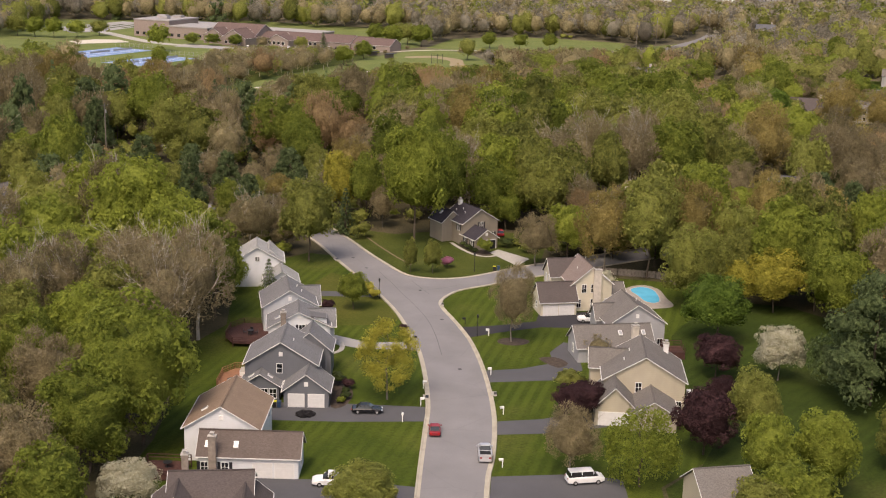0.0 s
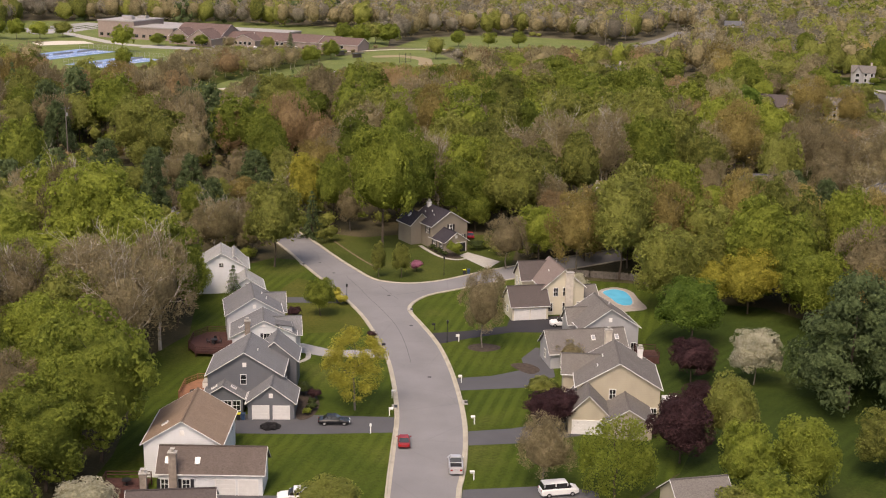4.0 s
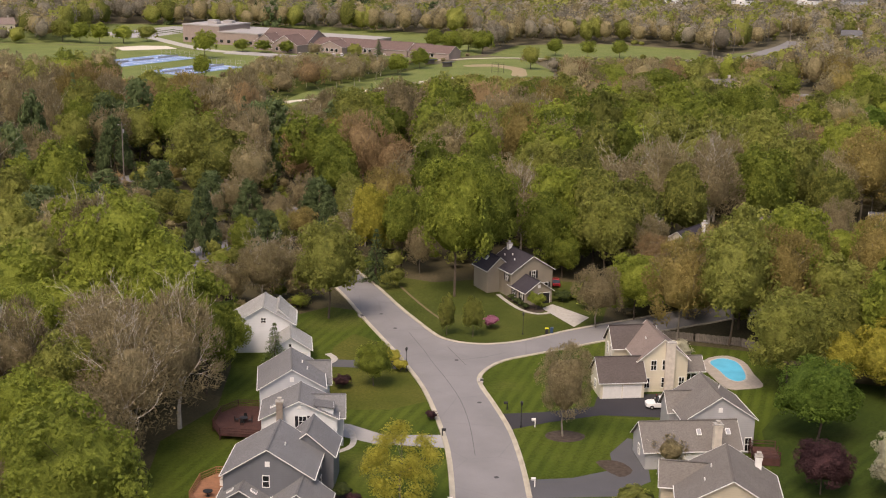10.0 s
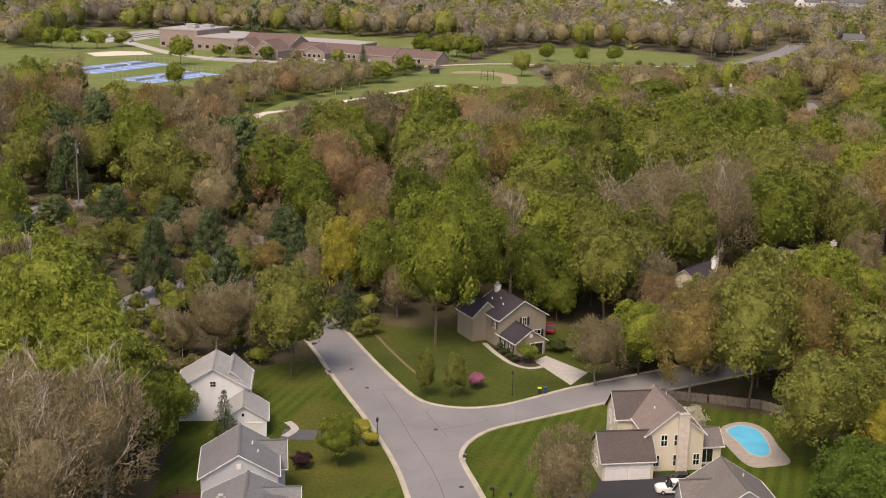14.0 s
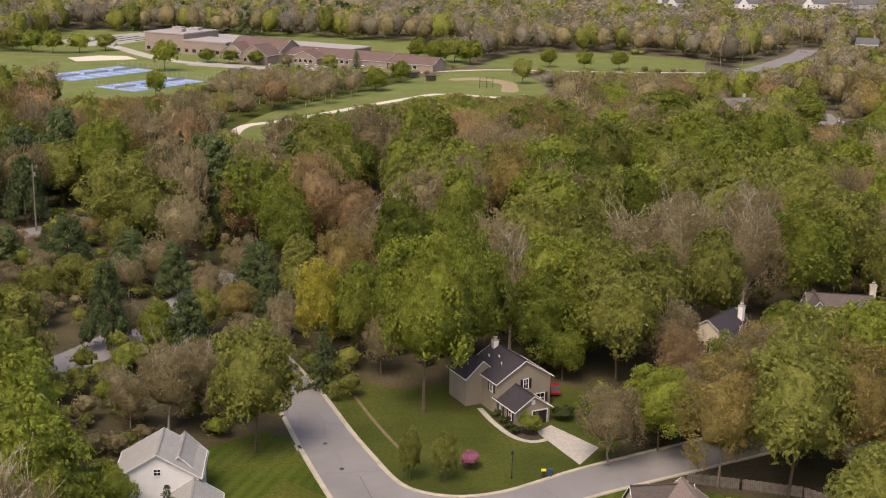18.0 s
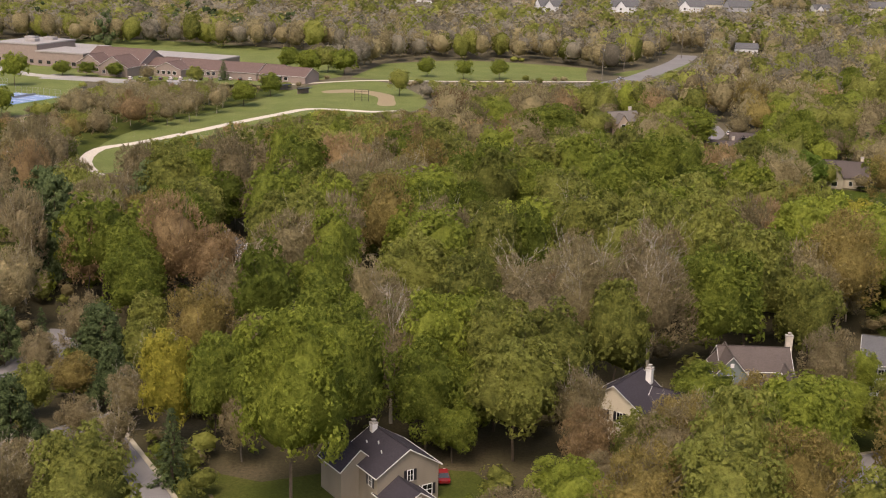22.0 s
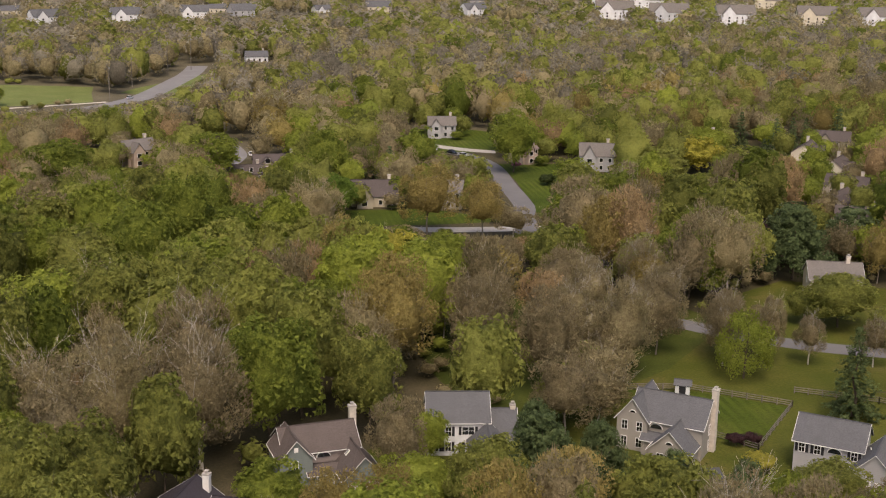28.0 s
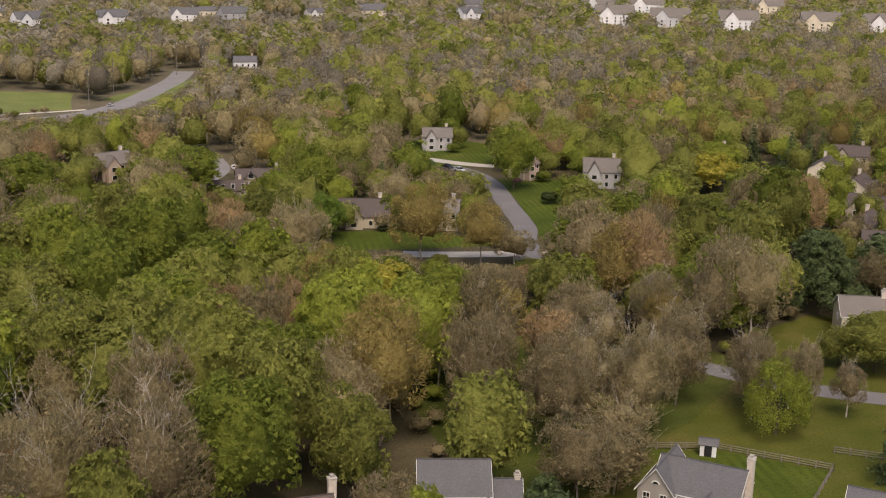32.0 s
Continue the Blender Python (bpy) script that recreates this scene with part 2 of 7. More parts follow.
M["concrete"] = plain("concrete", (0.37, 0.35, 0.32), 0.9, vary=0.2)
M["kerb"] = plain("kerb_concrete", (0.383, 0.348, 0.281), 0.9, vary=0.22, scale=0.5)
M["gravel"] = plain("pale_gravel", (0.55, 0.5, 0.43), 0.95, vary=0.2, bump=0.4)
M["mulch"] = plain("bark_mulch", (0.0638, 0.0476, 0.0365), 1.0, vary=0.4, grain=5, bump=0.8)
M["blackmulch"] = plain("black_mulch", (0.0102, 0.00935, 0.0102), 1.0, vary=0.4, grain=5, bump=0.8)
M["clay"] = plain("infield_clay", (0.27, 0.215, 0.13), 0.95)
M["worn"] = plain("worn_earth", (0.145, 0.115, 0.0638), 0.95, vary=0.3)
M["tar"] = plain("tar_seal", (0.0935, 0.0892, 0.0918), 0.7)
M["court"] = plain("court_blue", (0.17, 0.25, 0.43), 0.8, vary=0.06)
M["court_green"] = plain("court_green", (0.1, 0.19, 0.13), 0.8, vary=0.06)
M["line"] = plain("line_paint", (0.75, 0.76, 0.78), 0.7, vary=0.1)
for nm, c in (("white", (0.671, 0.684, 0.705)), ("lightgrey", (0.468, 0.484, 0.51)), ("slate", (0.14, 0.145, 0.162)), ("beige", (0.425, 0.38, 0.293)),
              ("greige", (0.306, 0.285, 0.255)), ("cream", (0.595, 0.54, 0.425)), ("tan", (0.255, 0.221, 0.174)), ("sage", (0.178, 0.208, 0.2)),
              ("peach", (0.442, 0.348, 0.281)), ("mauve", (0.264, 0.225, 0.212)), ("palegrey", (0.357, 0.357, 0.365)), ("brickred", (0.17, 0.111, 0.0978))):
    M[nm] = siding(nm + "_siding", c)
for nm, c in (("r_brown", (0.111, 0.0892, 0.079)), ("r_orange", (0.221, 0.162, 0.119)), ("r_grey", (0.157, 0.157, 0.162)), ("r_light", (0.289, 0.289, 0.281)),
              ("r_taupe", (0.143, 0.131, 0.122)), ("r_dark", (0.0425, 0.0382, 0.0467)), ("r_rose", (0.187, 0.149, 0.134)), ("r_umber", (0.085, 0.0714, 0.068)), ("r_cocoa", (0.1, 0.0833, 0.0782)),
              ("r_slate", (0.102, 0.104, 0.111))):
    M[nm] = shingle(nm + "_shingles", c)
M["trim"] = plain("white_trim", (0.68, 0.671, 0.654), 0.5, vary=0.06)
M["gdoor"] = plain("garage_door_paint", (0.612, 0.603, 0.595), 0.5, vary=0.07)
M["shutter"] = plain("shutter_paint", (0.0213, 0.0213, 0.0255), 0.5)
M["glass"] = plain("window_glass", (0.017, 0.0195, 0.0238), 0.08, vary=0.3, spec=0.8)
M["brick"] = plain("chimney_brick", (0.255, 0.212, 0.178), 0.9, grain=14, vary=0.3, bump=0.3)
M["stucco"] = plain("stucco", (0.51, 0.459, 0.399), 0.9)
M["darkmetal"] = plain("dark_metal", (0.0255, 0.0255, 0.0272), 0.5, 0.3)
M["steel"] = plain("galvanised_steel", (0.425, 0.425, 0.425), 0.45, 0.7)
M["bark"] = plain("bark", (0.111, 0.085, 0.0638), 0.95, vary=0.4, scale=2, bump=0.6)
M["palebark"] = plain("pale_bark", (0.493, 0.442, 0.374), 0.9, vary=0.35, scale=1.2)
M["greybark"] = plain("grey_bark", (0.187, 0.162, 0.136), 0.95, vary=0.35, scale=2)
M["deck"] = plain("stained_deck", (0.0723, 0.0323, 0.0272), 0.8, vary=0.3, grain=6)
M["cedar"] = plain("cedar_deck", (0.281, 0.136, 0.0765), 0.8, vary=0.25, grain=6)
M["fence"] = plain("weathered_wood", (0.17, 0.149, 0.128), 0.9, vary=0.3)
M["rubber"] = plain("tyre_rubber", (0.017, 0.017, 0.017), 0.85)
M["water"] = plain("pool_water", (0.1, 0.47, 0.68), 0.05, vary=0.12, scale=0.5, spec=0.6)
M["paver"] = plain("pool_paving", (0.306, 0.272, 0.238), 0.9, grain=4)
M["schoolbrick"] = plain("school_brick", (0.25, 0.2, 0.178), 0.9, grain=3, vary=0.15)
M["schoolroof"] = shingle("school_roof", (0.128, 0.0892, 0.0808))
M["flatroof"] = plain("flat_roof", (0.306, 0.289, 0.281), 0.9)
M["red"] = plain("car_red", (0.255, 0.0238, 0.0281), 0.25, 0.1, 0.03, spec=0.6)
M["black"] = plain("car_black", (0.0127, 0.0136, 0.0161), 0.2, 0.2, 0.03, spec=0.6)
M["silver"] = plain("car_silver", (0.561, 0.561, 0.578), 0.3, 0.5, 0.03)
M["carwhite"] = plain("car_white", (0.68, 0.68, 0.68), 0.25, 0.0, 0.03, spec=0.6)
M["lampred"] = plain("tail_lamp_red", (0.34, 0.0085, 0.0085), 0.2)
M["skylight"] = plain("skylight_pane", (0.3, 0.31, 0.32), 0.15, spec=0.6)
M["lampclear"] = plain("headlamp_glass", (0.595, 0.612, 0.637), 0.1)
M["yellow"] = plain("yellow_plastic", (0.552, 0.51, 0.0255), 0.5, vary=0.05)
M["binblue"] = plain("blue_plastic", (0.0255, 0.051, 0.102), 0.5, vary=0.05)
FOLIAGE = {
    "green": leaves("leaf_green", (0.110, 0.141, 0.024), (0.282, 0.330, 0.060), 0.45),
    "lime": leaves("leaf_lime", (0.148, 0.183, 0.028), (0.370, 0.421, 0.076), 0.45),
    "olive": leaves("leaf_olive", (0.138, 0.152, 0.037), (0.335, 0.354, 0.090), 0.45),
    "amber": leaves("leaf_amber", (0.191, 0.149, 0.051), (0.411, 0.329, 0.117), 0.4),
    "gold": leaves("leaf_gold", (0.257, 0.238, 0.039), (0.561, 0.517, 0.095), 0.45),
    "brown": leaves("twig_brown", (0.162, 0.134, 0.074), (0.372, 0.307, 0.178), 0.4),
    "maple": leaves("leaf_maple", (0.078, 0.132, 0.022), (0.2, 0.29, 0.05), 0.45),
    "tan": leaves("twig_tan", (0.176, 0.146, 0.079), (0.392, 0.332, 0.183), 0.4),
    # bare grey twigs of the far woods, distance haze put into their colour
    "grey": leaves("twig_grey_haze", (0.171, 0.152, 0.115), (0.365, 0.330, 0.252), 0.4),
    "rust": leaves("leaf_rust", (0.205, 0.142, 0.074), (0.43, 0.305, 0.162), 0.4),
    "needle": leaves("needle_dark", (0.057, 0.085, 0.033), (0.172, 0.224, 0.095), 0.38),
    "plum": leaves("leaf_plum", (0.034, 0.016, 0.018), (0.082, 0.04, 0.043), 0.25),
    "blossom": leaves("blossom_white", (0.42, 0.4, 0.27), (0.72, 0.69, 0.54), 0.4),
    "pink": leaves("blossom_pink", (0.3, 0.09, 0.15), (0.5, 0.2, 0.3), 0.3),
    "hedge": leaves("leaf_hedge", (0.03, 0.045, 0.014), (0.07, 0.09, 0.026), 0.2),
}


# ---- mesh helpers ----
def part(name, bm, material, parent, label=""):
    me = bpy.data.meshes.new(name)
    bm.normal_update()
    bm.to_mesh(me)
    bm.free()
    me.materials.append(material)
    ob = new(name, me)
    ob.parent = parent
    if label:
        ob["label"] = label
    return ob


def box(bm, x, y, z, sx, sy, sz, m=None, taper=1.0):
    """A box centred in x and y, standing on z."""
    vs = []
    for k in (0, 1):
        f = taper if k else 1.0
        for a, b in ((-1, -1), (1, -1), (1, 1), (-1, 1)):
            v = Vector((x + a * sx / 2 * f, y + b * sy / 2 * f, z + k * sz))
            vs.append(bm.verts.new(m @ v if m else v))
    for f in ((3, 2, 1, 0), (4, 5, 6, 7), (0, 1, 5, 4), (1, 2, 6, 5), (2, 3, 7, 6), (3, 0, 4, 7)):
        bm.faces.new([vs[k] for k in f])


def tube(bm, a, b, ra, rb, n=6):
    a, b = Vector(a), Vector(b)
    d = (b - a).normalized()
    u = d.orthogonal().normalized()
    w = d.cross(u)
    lo = [bm.verts.new(a + ra * (math.cos(6.2832 * k / n) * u + math.sin(6.2832 * k / n) * w)) for k in range(n)]
    hi = [bm.verts.new(b + rb * (math.cos(6.2832 * k / n) * u + math.sin(6.2832 * k / n) * w)) for k in range(n)]
    for k in range(n):
        bm.faces.new((lo[k], lo[(k + 1) % n], hi[(k + 1) % n], hi[k]))
    bm.faces.new(hi)
    bm.faces.new(lo[::-1])


def empty(name, x, y, z=0.0, rot=0.0):
    e = new(name)
    e.empty_display_size = 0.5
    e.matrix_basis = pose(x, y, z, 0, 0, rot)
    return e


def smooth(points, closed=False, step=3):
    """A Catmull-Rom line through the points."""
    p, out, n = [Vector((*q, 0)) for q in points], [], len(points)
    for i in range(n if closed else n - 1):
        a, b, c, d = (p[(i + k) % n] if closed else p[min(max(i + k, 0), n - 1)] for k in (-1, 0, 1, 2))
        for k in range(step):
            t = k / step
            out.append(0.5 * (2 * b + (c - a) * t + (2 * a - 5 * b + 4 * c - d) * t * t + (3 * b - a - 3 * c + d) * t ** 3))
    if not closed:
        out.append(p[-1])
    return [(v.x, v.y) for v in out]


def sheet(name, outline, z, material, label="", category="", thick=0.0):
    """A flat piece of ground with a given outline."""
    bm = bmesh.new()
    vs = [bm.verts.new((x, y, z)) for x, y in outline]
    es = [bm.edges.new((vs[k], vs[(k + 1) % len(vs)])) for k in range(len(vs))]
    bmesh.ops.triangle_fill(bm, use_beauty=True, edges=es)
    if thick:
        r = bmesh.ops.extrude_face_region(bm, geom=bm.faces[:])
        bmesh.ops.translate(bm, verts=[v for v in r["geom"] if isinstance(v, bmesh.types.BMVert)], vec=(0, 0, -thick))
    bmesh.ops.recalc_face_normals(bm, faces=bm.faces[:])
    if not thick:
        for f in bm.faces:
            if f.normal.z < 0:
                f.normal_flip()
    ob = part(name, bm, material, None)
    return tagged(ob, label, category, kind="structure")


def ribbon(line, width):
    """The outline of a road of that width along a line."""
    left, right = [], []
    for k, (x, y) in enumerate(line):
        a, b = line[max(k - 1, 0)], line[min(k + 1, len(line) - 1)]
        d = Vector((b[0] - a[0], b[1] - a[1])).normalized() * width / 2
        left.append((x - d.y, y + d.x))
        right.append((x + d.y, y - d.x))
    return left + right[::-1]


def sweep(name, line, profile, material, label, category):
    """A profile of (offset, height) swept along a level line."""
    bm, rings = bmesh.new(), []
    for k, (x, y) in enumerate(line):
        a, b = line[max(k - 1, 0)], line[min(k + 1, len(line) - 1)]
        d = Vector((b[0] - a[0], b[1] - a[1])).normalized()
        rings.append([bm.verts.new((x - d.y * o, y + d.x * o, h)) for o, h in profile])
    for r, s in zip(rings, rings[1:]):
        for k in range(len(profile) - 1):
            bm.faces.new((r[k], s[k], s[k + 1], r[k + 1]))
    bmesh.ops.recalc_face_normals(bm, faces=bm.faces[:])
    return tagged(part(name, bm, material, None), label, category, kind="structure")


# ---- ground, streets and lawns ----
EDGE_WEST = smooth([(-2.6, 120), (-2.2, 157), (-1.7, 178), (-1.5, 187.5), (-2.2, 200), (-3.6, 213), (-5.6, 223.5), (-8.6, 236), (-11.6, 245), (-15.9, 256),
                    (-20, 265.5), (-24, 275), (-28, 285), (-33, 296), (-39, 307), (-46, 318)])
EDGE_EAST = smooth([(6.4, 120), (7.2, 157), (8.3, 168.5), (8.9, 180), (8.8, 189), (8.2, 199), (7.1, 210), (5.3, 221.5), (2.6, 232), (0.4, 239.5), (-0.2, 243.6),
                    (0.8, 248), (3.7, 252.8), (9, 256.8), (15.3, 261.2), (22, 266), (36, 275), (56, 288), (74, 300), (88, 303.5), (108, 298), (130, 286), (150, 272)])
EDGE_NORTH = smooth([(-38.5, 325), (-31.6, 311.5), (-27.2, 303), (-22.8, 294), (-17.5, 282), (-13.3, 273.4), (-9.2, 265.6), (-6.2, 262.5), (-2, 261.2), (1.8, 261.6), (6.2, 263.6),
                     (10.9, 267.3), (17, 272.3), (32, 282.5), (52, 296), (70, 308), (82, 313), (93, 313), (112, 307), (134, 295), (156, 281)])
ROAD_OUTLINE = EDGE_WEST + EDGE_NORTH + EDGE_EAST[::-1]
bm = bmesh.new()
bmesh.ops.create_grid(bm, x_segments=60, y_segments=60, size=4500)
for v in bm.verts:
    v.co.y += 700
tagged(part("ground", bm, M["floor"], None), "brown and green leaf-littered ground under woods", "ground", kind="structure")
sheet("road", ROAD_OUTLINE, 0.06, M["road"], "curving grey asphalt street with worn seams", "road")
KERB = [(-0.45, 0.075), (0.0, 0.07), (0.05, 0.2), (0.28, 0.2), (0.33, 0.03)]
sweep("kerb_1", EDGE_WEST, KERB, M["kerb"], "pale concrete kerb beside the street", "kerb")
sweep("kerb_2", EDGE_EAST, [(-o, h) for o, h in KERB], M["kerb"], "pale concrete kerb round the corner", "kerb")
sweep("kerb_3", EDGE_NORTH, [(-o, h) for o, h in KERB], M["kerb"], "pale concrete kerb of the upper corner", "kerb")

OPEN_WEST = [(-44, 118), (-43, 150), (-41, 172), (-42, 190), (-45, 212), (-40, 226), (-42, 244), (-47, 262), (-38, 272), (-31, 280)]
OPEN_EAST = [(24, 268.5), (34, 266), (48, 263), (54, 256), (58, 250), (66, 240), (76, 232), (80, 210), (72, 192), (62, 180), (48, 178), (38, 168), (31, 160), (29, 118)]
LAWN_WEST = OPEN_WEST + [p for p in EDGE_WEST[::-1] if p[1] < 280]
LAWN_EAST = [p for p in EDGE_EAST if p[0] < 22.1] + OPEN_EAST
LAWN_CORNER = [p for p in EDGE_NORTH[4:] if p[0] < 18] + [(22, 278), (24, 292), (18, 304), (4, 306), (-12, 300), (-26, 306)]
LAWN_CLOSE = [p for p in EDGE_NORTH if p[0] > 60] + [(170, 296), (178, 330), (164, 342), (132, 350), (112, 338), (92, 344), (74, 342), (60, 330)]
MEADOW = [(132, 352), (164, 338), (190, 326), (230, 340), (232, 384), (208, 402), (190, 396), (176, 380), (160, 368), (146, 358)]
sheet("lawn_west", LAWN_WEST, 0.03, M["lawn"], "striped green front lawns along the street", "lawn")
sheet("lawn_east", LAWN_EAST, 0.03, M["lawn"], "striped green lawns with driveways between them", "lawn")
sheet("lawn_north", LAWN_CORNER, 0.03, M["rough_grass"], "green corner lawn by the junction", "lawn")
sheet("back_lawn", [(41, 203), (43, 226), (50, 240), (58, 250), (70, 247), (82, 232), (84, 210), (84, 190), (76, 150), (66, 136), (31.5, 136), (31.5, 159.6), (38, 167.6), (44, 182)], 0.036, M["lawn_shaded"], "deep green back lawn, tree shade in its colour, with ornamental trees", "lawn")
sheet("upper_lawn", [(x - 0.45, y) for x, y in EDGE_WEST if 229 < y < 262][::-1] + [(-13.5, 228), (-21, 227), (-26, 234), (-25.6, 244), (-26.6, 256), (-24, 264)], 0.036, M["lawn_dry"], "yellowing spring lawn with bare patches", "lawn")
sheet("far_ground", [(-900, 480), (-330, 480), (-110, 486), (-40, 500), (-10, 580), (30, 630), (140, 600), (300, 590), (700, 560), (1500, 900), (1500, 1650), (-900, 1650)], 0.008, M["litter"], "tan leaf litter under far bare woods", "ground")
sheet("lawn_close", LAWN_CLOSE, 0.03, M["lawn_dry"], "green lawns of the eastern close", "lawn")
sheet("fenced_lawn", [(131.7, 350.6), (142.3, 346.3), (154.6, 332.3), (137.0, 319.0), (133.8, 325.8)], 0.036, M["lawn"], "green mown lawn inside a rail fence", "lawn")
sheet("meadow_edge", smooth([(104, 338), (118, 330), (138, 334), (162, 345), (176, 368), (164, 402), (118, 412), (102, 372)], True), 0.012, M["rough_grass"], "rough green ground under bare trees", "grass")
sheet("meadow", MEADOW, 0.02, M["lawn_dry"], "rough green meadow with bare saplings", "grass")


def drive(points, material="drive", label="grey asphalt driveway to the street", z=0.05):
    return sheet("driveway", points, z, M[material], label, "driveway")


drive([(-1.6, 181.3), (-1.5, 187.2), (-10, 187.6), (-17, 187.9), (-25.5, 187.6), (-26, 180.2), (-14, 180.3)])
drive([(-3.9, 214.2), (-4.9, 218.9), (-13, 217.8), (-19, 221.5), (-26, 221.3), (-26, 217.4), (-20.6, 217.2), (-14.5, 214.6)], "lot", "pale grey driveway beside the lawn")
drive([(-1.9, 150.5), (-2.1, 158), (-12, 159.5), (-31, 159.8), (-34, 150)])
drive([(-13.2, 246.4), (-15.3, 250.4), (-20, 249.8), (-27, 249.8), (-27, 246), (-20, 246.2)])
drive([(9.0, 176.8), (9.0, 182), (16, 183.4), (24, 187), (26, 181), (18, 178)])
drive([(8.5, 199), (7.6, 204.6), (14, 206), (19.8, 209.4), (19.6, 215), (22.5, 220.8), (24.8, 220.2), (24.6, 206), (19.6, 200.8)])
drive([(5.4, 222.2), (3.6, 228.2), (10, 229.6), (18.2, 233), (19, 237.6), (31, 240.4), (31.5, 229.6), (19, 229.4), (11, 225.6)], "drive_new", "fresh black asphalt driveway and parking court")
drive([(7.4, 154), (7.9, 162), (20, 163.6), (26, 162), (26, 153)])
drive([(16.4, 273.2), (10.4, 284.4), (12.6, 287.4), (19.5, 279.6)], "concrete", "pale concrete driveway beside the tan house")
drive([(87.2, 313.2), (90.6, 313.2), (97.8, 328), (92.2, 328.8)], "drive")
drive([(61, 301.6), (66, 305), (73.5, 327), (68.5, 328)], "drive")
drive([(117, 304), (121, 302), (127, 315.5), (121, 317)], "drive")


# ---- houses ----
def wing_frame(w, side):
    """The frame of a wall: x along it, y outward, z up, from the middle of its foot."""
    cx, cy, ln, wd, axis = w[0], w[1], w[2], w[3], w[6]
    hx, hy = (wd / 2, ln / 2) if axis == "y" else (ln / 2, wd / 2)
    p, turn = {"S": ((cx, cy - hy), 180), "N": ((cx, cy + hy), 0), "E": ((cx + hx, cy), -90), "W": ((cx - hx, cy), 90)}[side]
    return pose(p[0], p[1], w[7] if len(w) > 7 else 0, 0, 0, turn)


def wing_walls(w, mat, parent):
    cx, cy, ln, wd, eave, ridge, axis = w[:7]
    z0 = w[7] if len(w) > 7 else 0.0
    m = pose(cx, cy, 0, 0, 0, 0 if axis == "y" else -90)
    bm = bmesh.new()
    a, b = wd / 2, ln / 2
    pts = [(x, y, z) for y in (-b, b) for x, z in ((-a, z0), (a, z0), (a, eave), (0, ridge), (-a, eave))]
    vs = [bm.verts.new(m @ Vector(p)) for p in pts]
    for f in ((0, 1, 2, 3, 4), (9, 8, 7, 6, 5), (1, 6, 7, 2), (2, 7, 8, 3), (3, 8, 9, 4), (4, 9, 5, 0), (0, 5, 6, 1)):
        bm.faces.new([vs[k] for k in f])
    return part("wall", bm, mat, parent)


def wing_roof(w, mat, parent, over=0.34, thick=0.1, trim=True):
    cx, cy, ln, wd, eave, ridge, axis = w[:7]
    m = pose(cx, cy, 0, 0, 0, 0 if axis == "y" else -90)
    a, b = wd / 2, ln / 2 + 0.35
    slope = (ridge - eave) / a
    ex, ez = a + over, eave - over * slope + 0.04
    rz = ridge + 0.04
    k = math.hypot(ex, rz - ez)
    bm = bmesh.new()
    uv = bm.loops.layers.uv.new("UVMap")
    for s in (-1, 1):
        top = [(0, -b, rz + thick), (s * ex, -b, ez + thick), (s * ex, b, ez + thick), (0, b, rz + thick)]
        low = [(x, y, z - thick) for x, y, z in top]
        vs = [bm.verts.new(m @ Vector(p)) for p in top + low]
        tex = [(-b, k), (-b, 0), (b, 0), (b, k)] * 2
        for f in ((0, 1, 2, 3), (7, 6, 5, 4), (0, 4, 5, 1), (1, 5, 6, 2), (2, 6, 7, 3), (3, 7, 4, 0)):
            face = bm.faces.new([vs[q] for q in f])
            for lp, q in zip(face.loops, f):
                lp[uv].uv = tex[q]
    bmesh.ops.recalc_face_normals(bm, faces=bm.faces[:])
    roof = part("roof", bm, mat, parent)
    bm = bmesh.new()
    box(bm, 0, 0, rz + thick - 0.02, 0.3, 2 * b + 0.02, 0.07, m)
    part("ridge_cap", bm, mat, roof)
    if trim:
        for y in (-b - 0.03, b + 0.03):
            for s in (-1, 1):
                bm = bmesh.new()
                vs = [bm.verts.new(m @ Vector(p)) for p in ((0, y - 0.025, rz + thick + 0.012), (s * (ex + 0.03), y - 0.025, ez + thick + 0.012), (s * (ex + 0.03), y - 0.025, ez - 0.02), (0, y - 0.025, rz - 0.02),
                                                            (0, y + 0.025, rz + thick + 0.012), (s * (ex + 0.03), y + 0.025, ez + thick + 0.012), (s * (ex + 0.03), y + 0.025, ez - 0.02), (0, y + 0.025, rz - 0.02))]
                for f in ((0, 1, 2, 3), (7, 6, 5, 4), (0, 4, 5, 1), (1, 5, 6, 2), (2, 6, 7, 3), (3, 7, 4, 0)):
                    bm.faces.new([vs[q] for q in f])
                bmesh.ops.recalc_face_normals(bm, faces=bm.faces[:])
                part("rake_board", bm, M["trim"], roof)
        for s in (-1, 1):
            bm = bmesh.new()
            box(bm, s * (ex + 0.05), 0, ez + 0.0, 0.09, 2 * b, 0.11, m)
            part("gutter", bm, M["trim"], roof)
    return roof


def casing(bm, f, u, z, w, h, t=0.08, y0=-0.03, y1=0.09):
    """A rectangular frame round an opening, mitred at its corners."""
    ring = []
    for k, (a, b) in enumerate(((w / 2, h / 2), (w / 2 + t, h / 2 + t))):
        for y in (y0, y1):
            ring.append([bm.verts.new(f @ Vector((u + sx * a, y, z + sz * b))) for sx, sz in ((-1, -1), (1, -1), (1, 1), (-1, 1))])
    for p, q in ((0, 1), (1, 3), (3, 2), (2, 0)):
        for k in range(4):
            bm.faces.new((ring[p][k], ring[p][(k + 1) % 4], ring[q][(k + 1) % 4], ring[q][k]))
    bmesh.ops.recalc_face_normals(bm, faces=bm.faces)


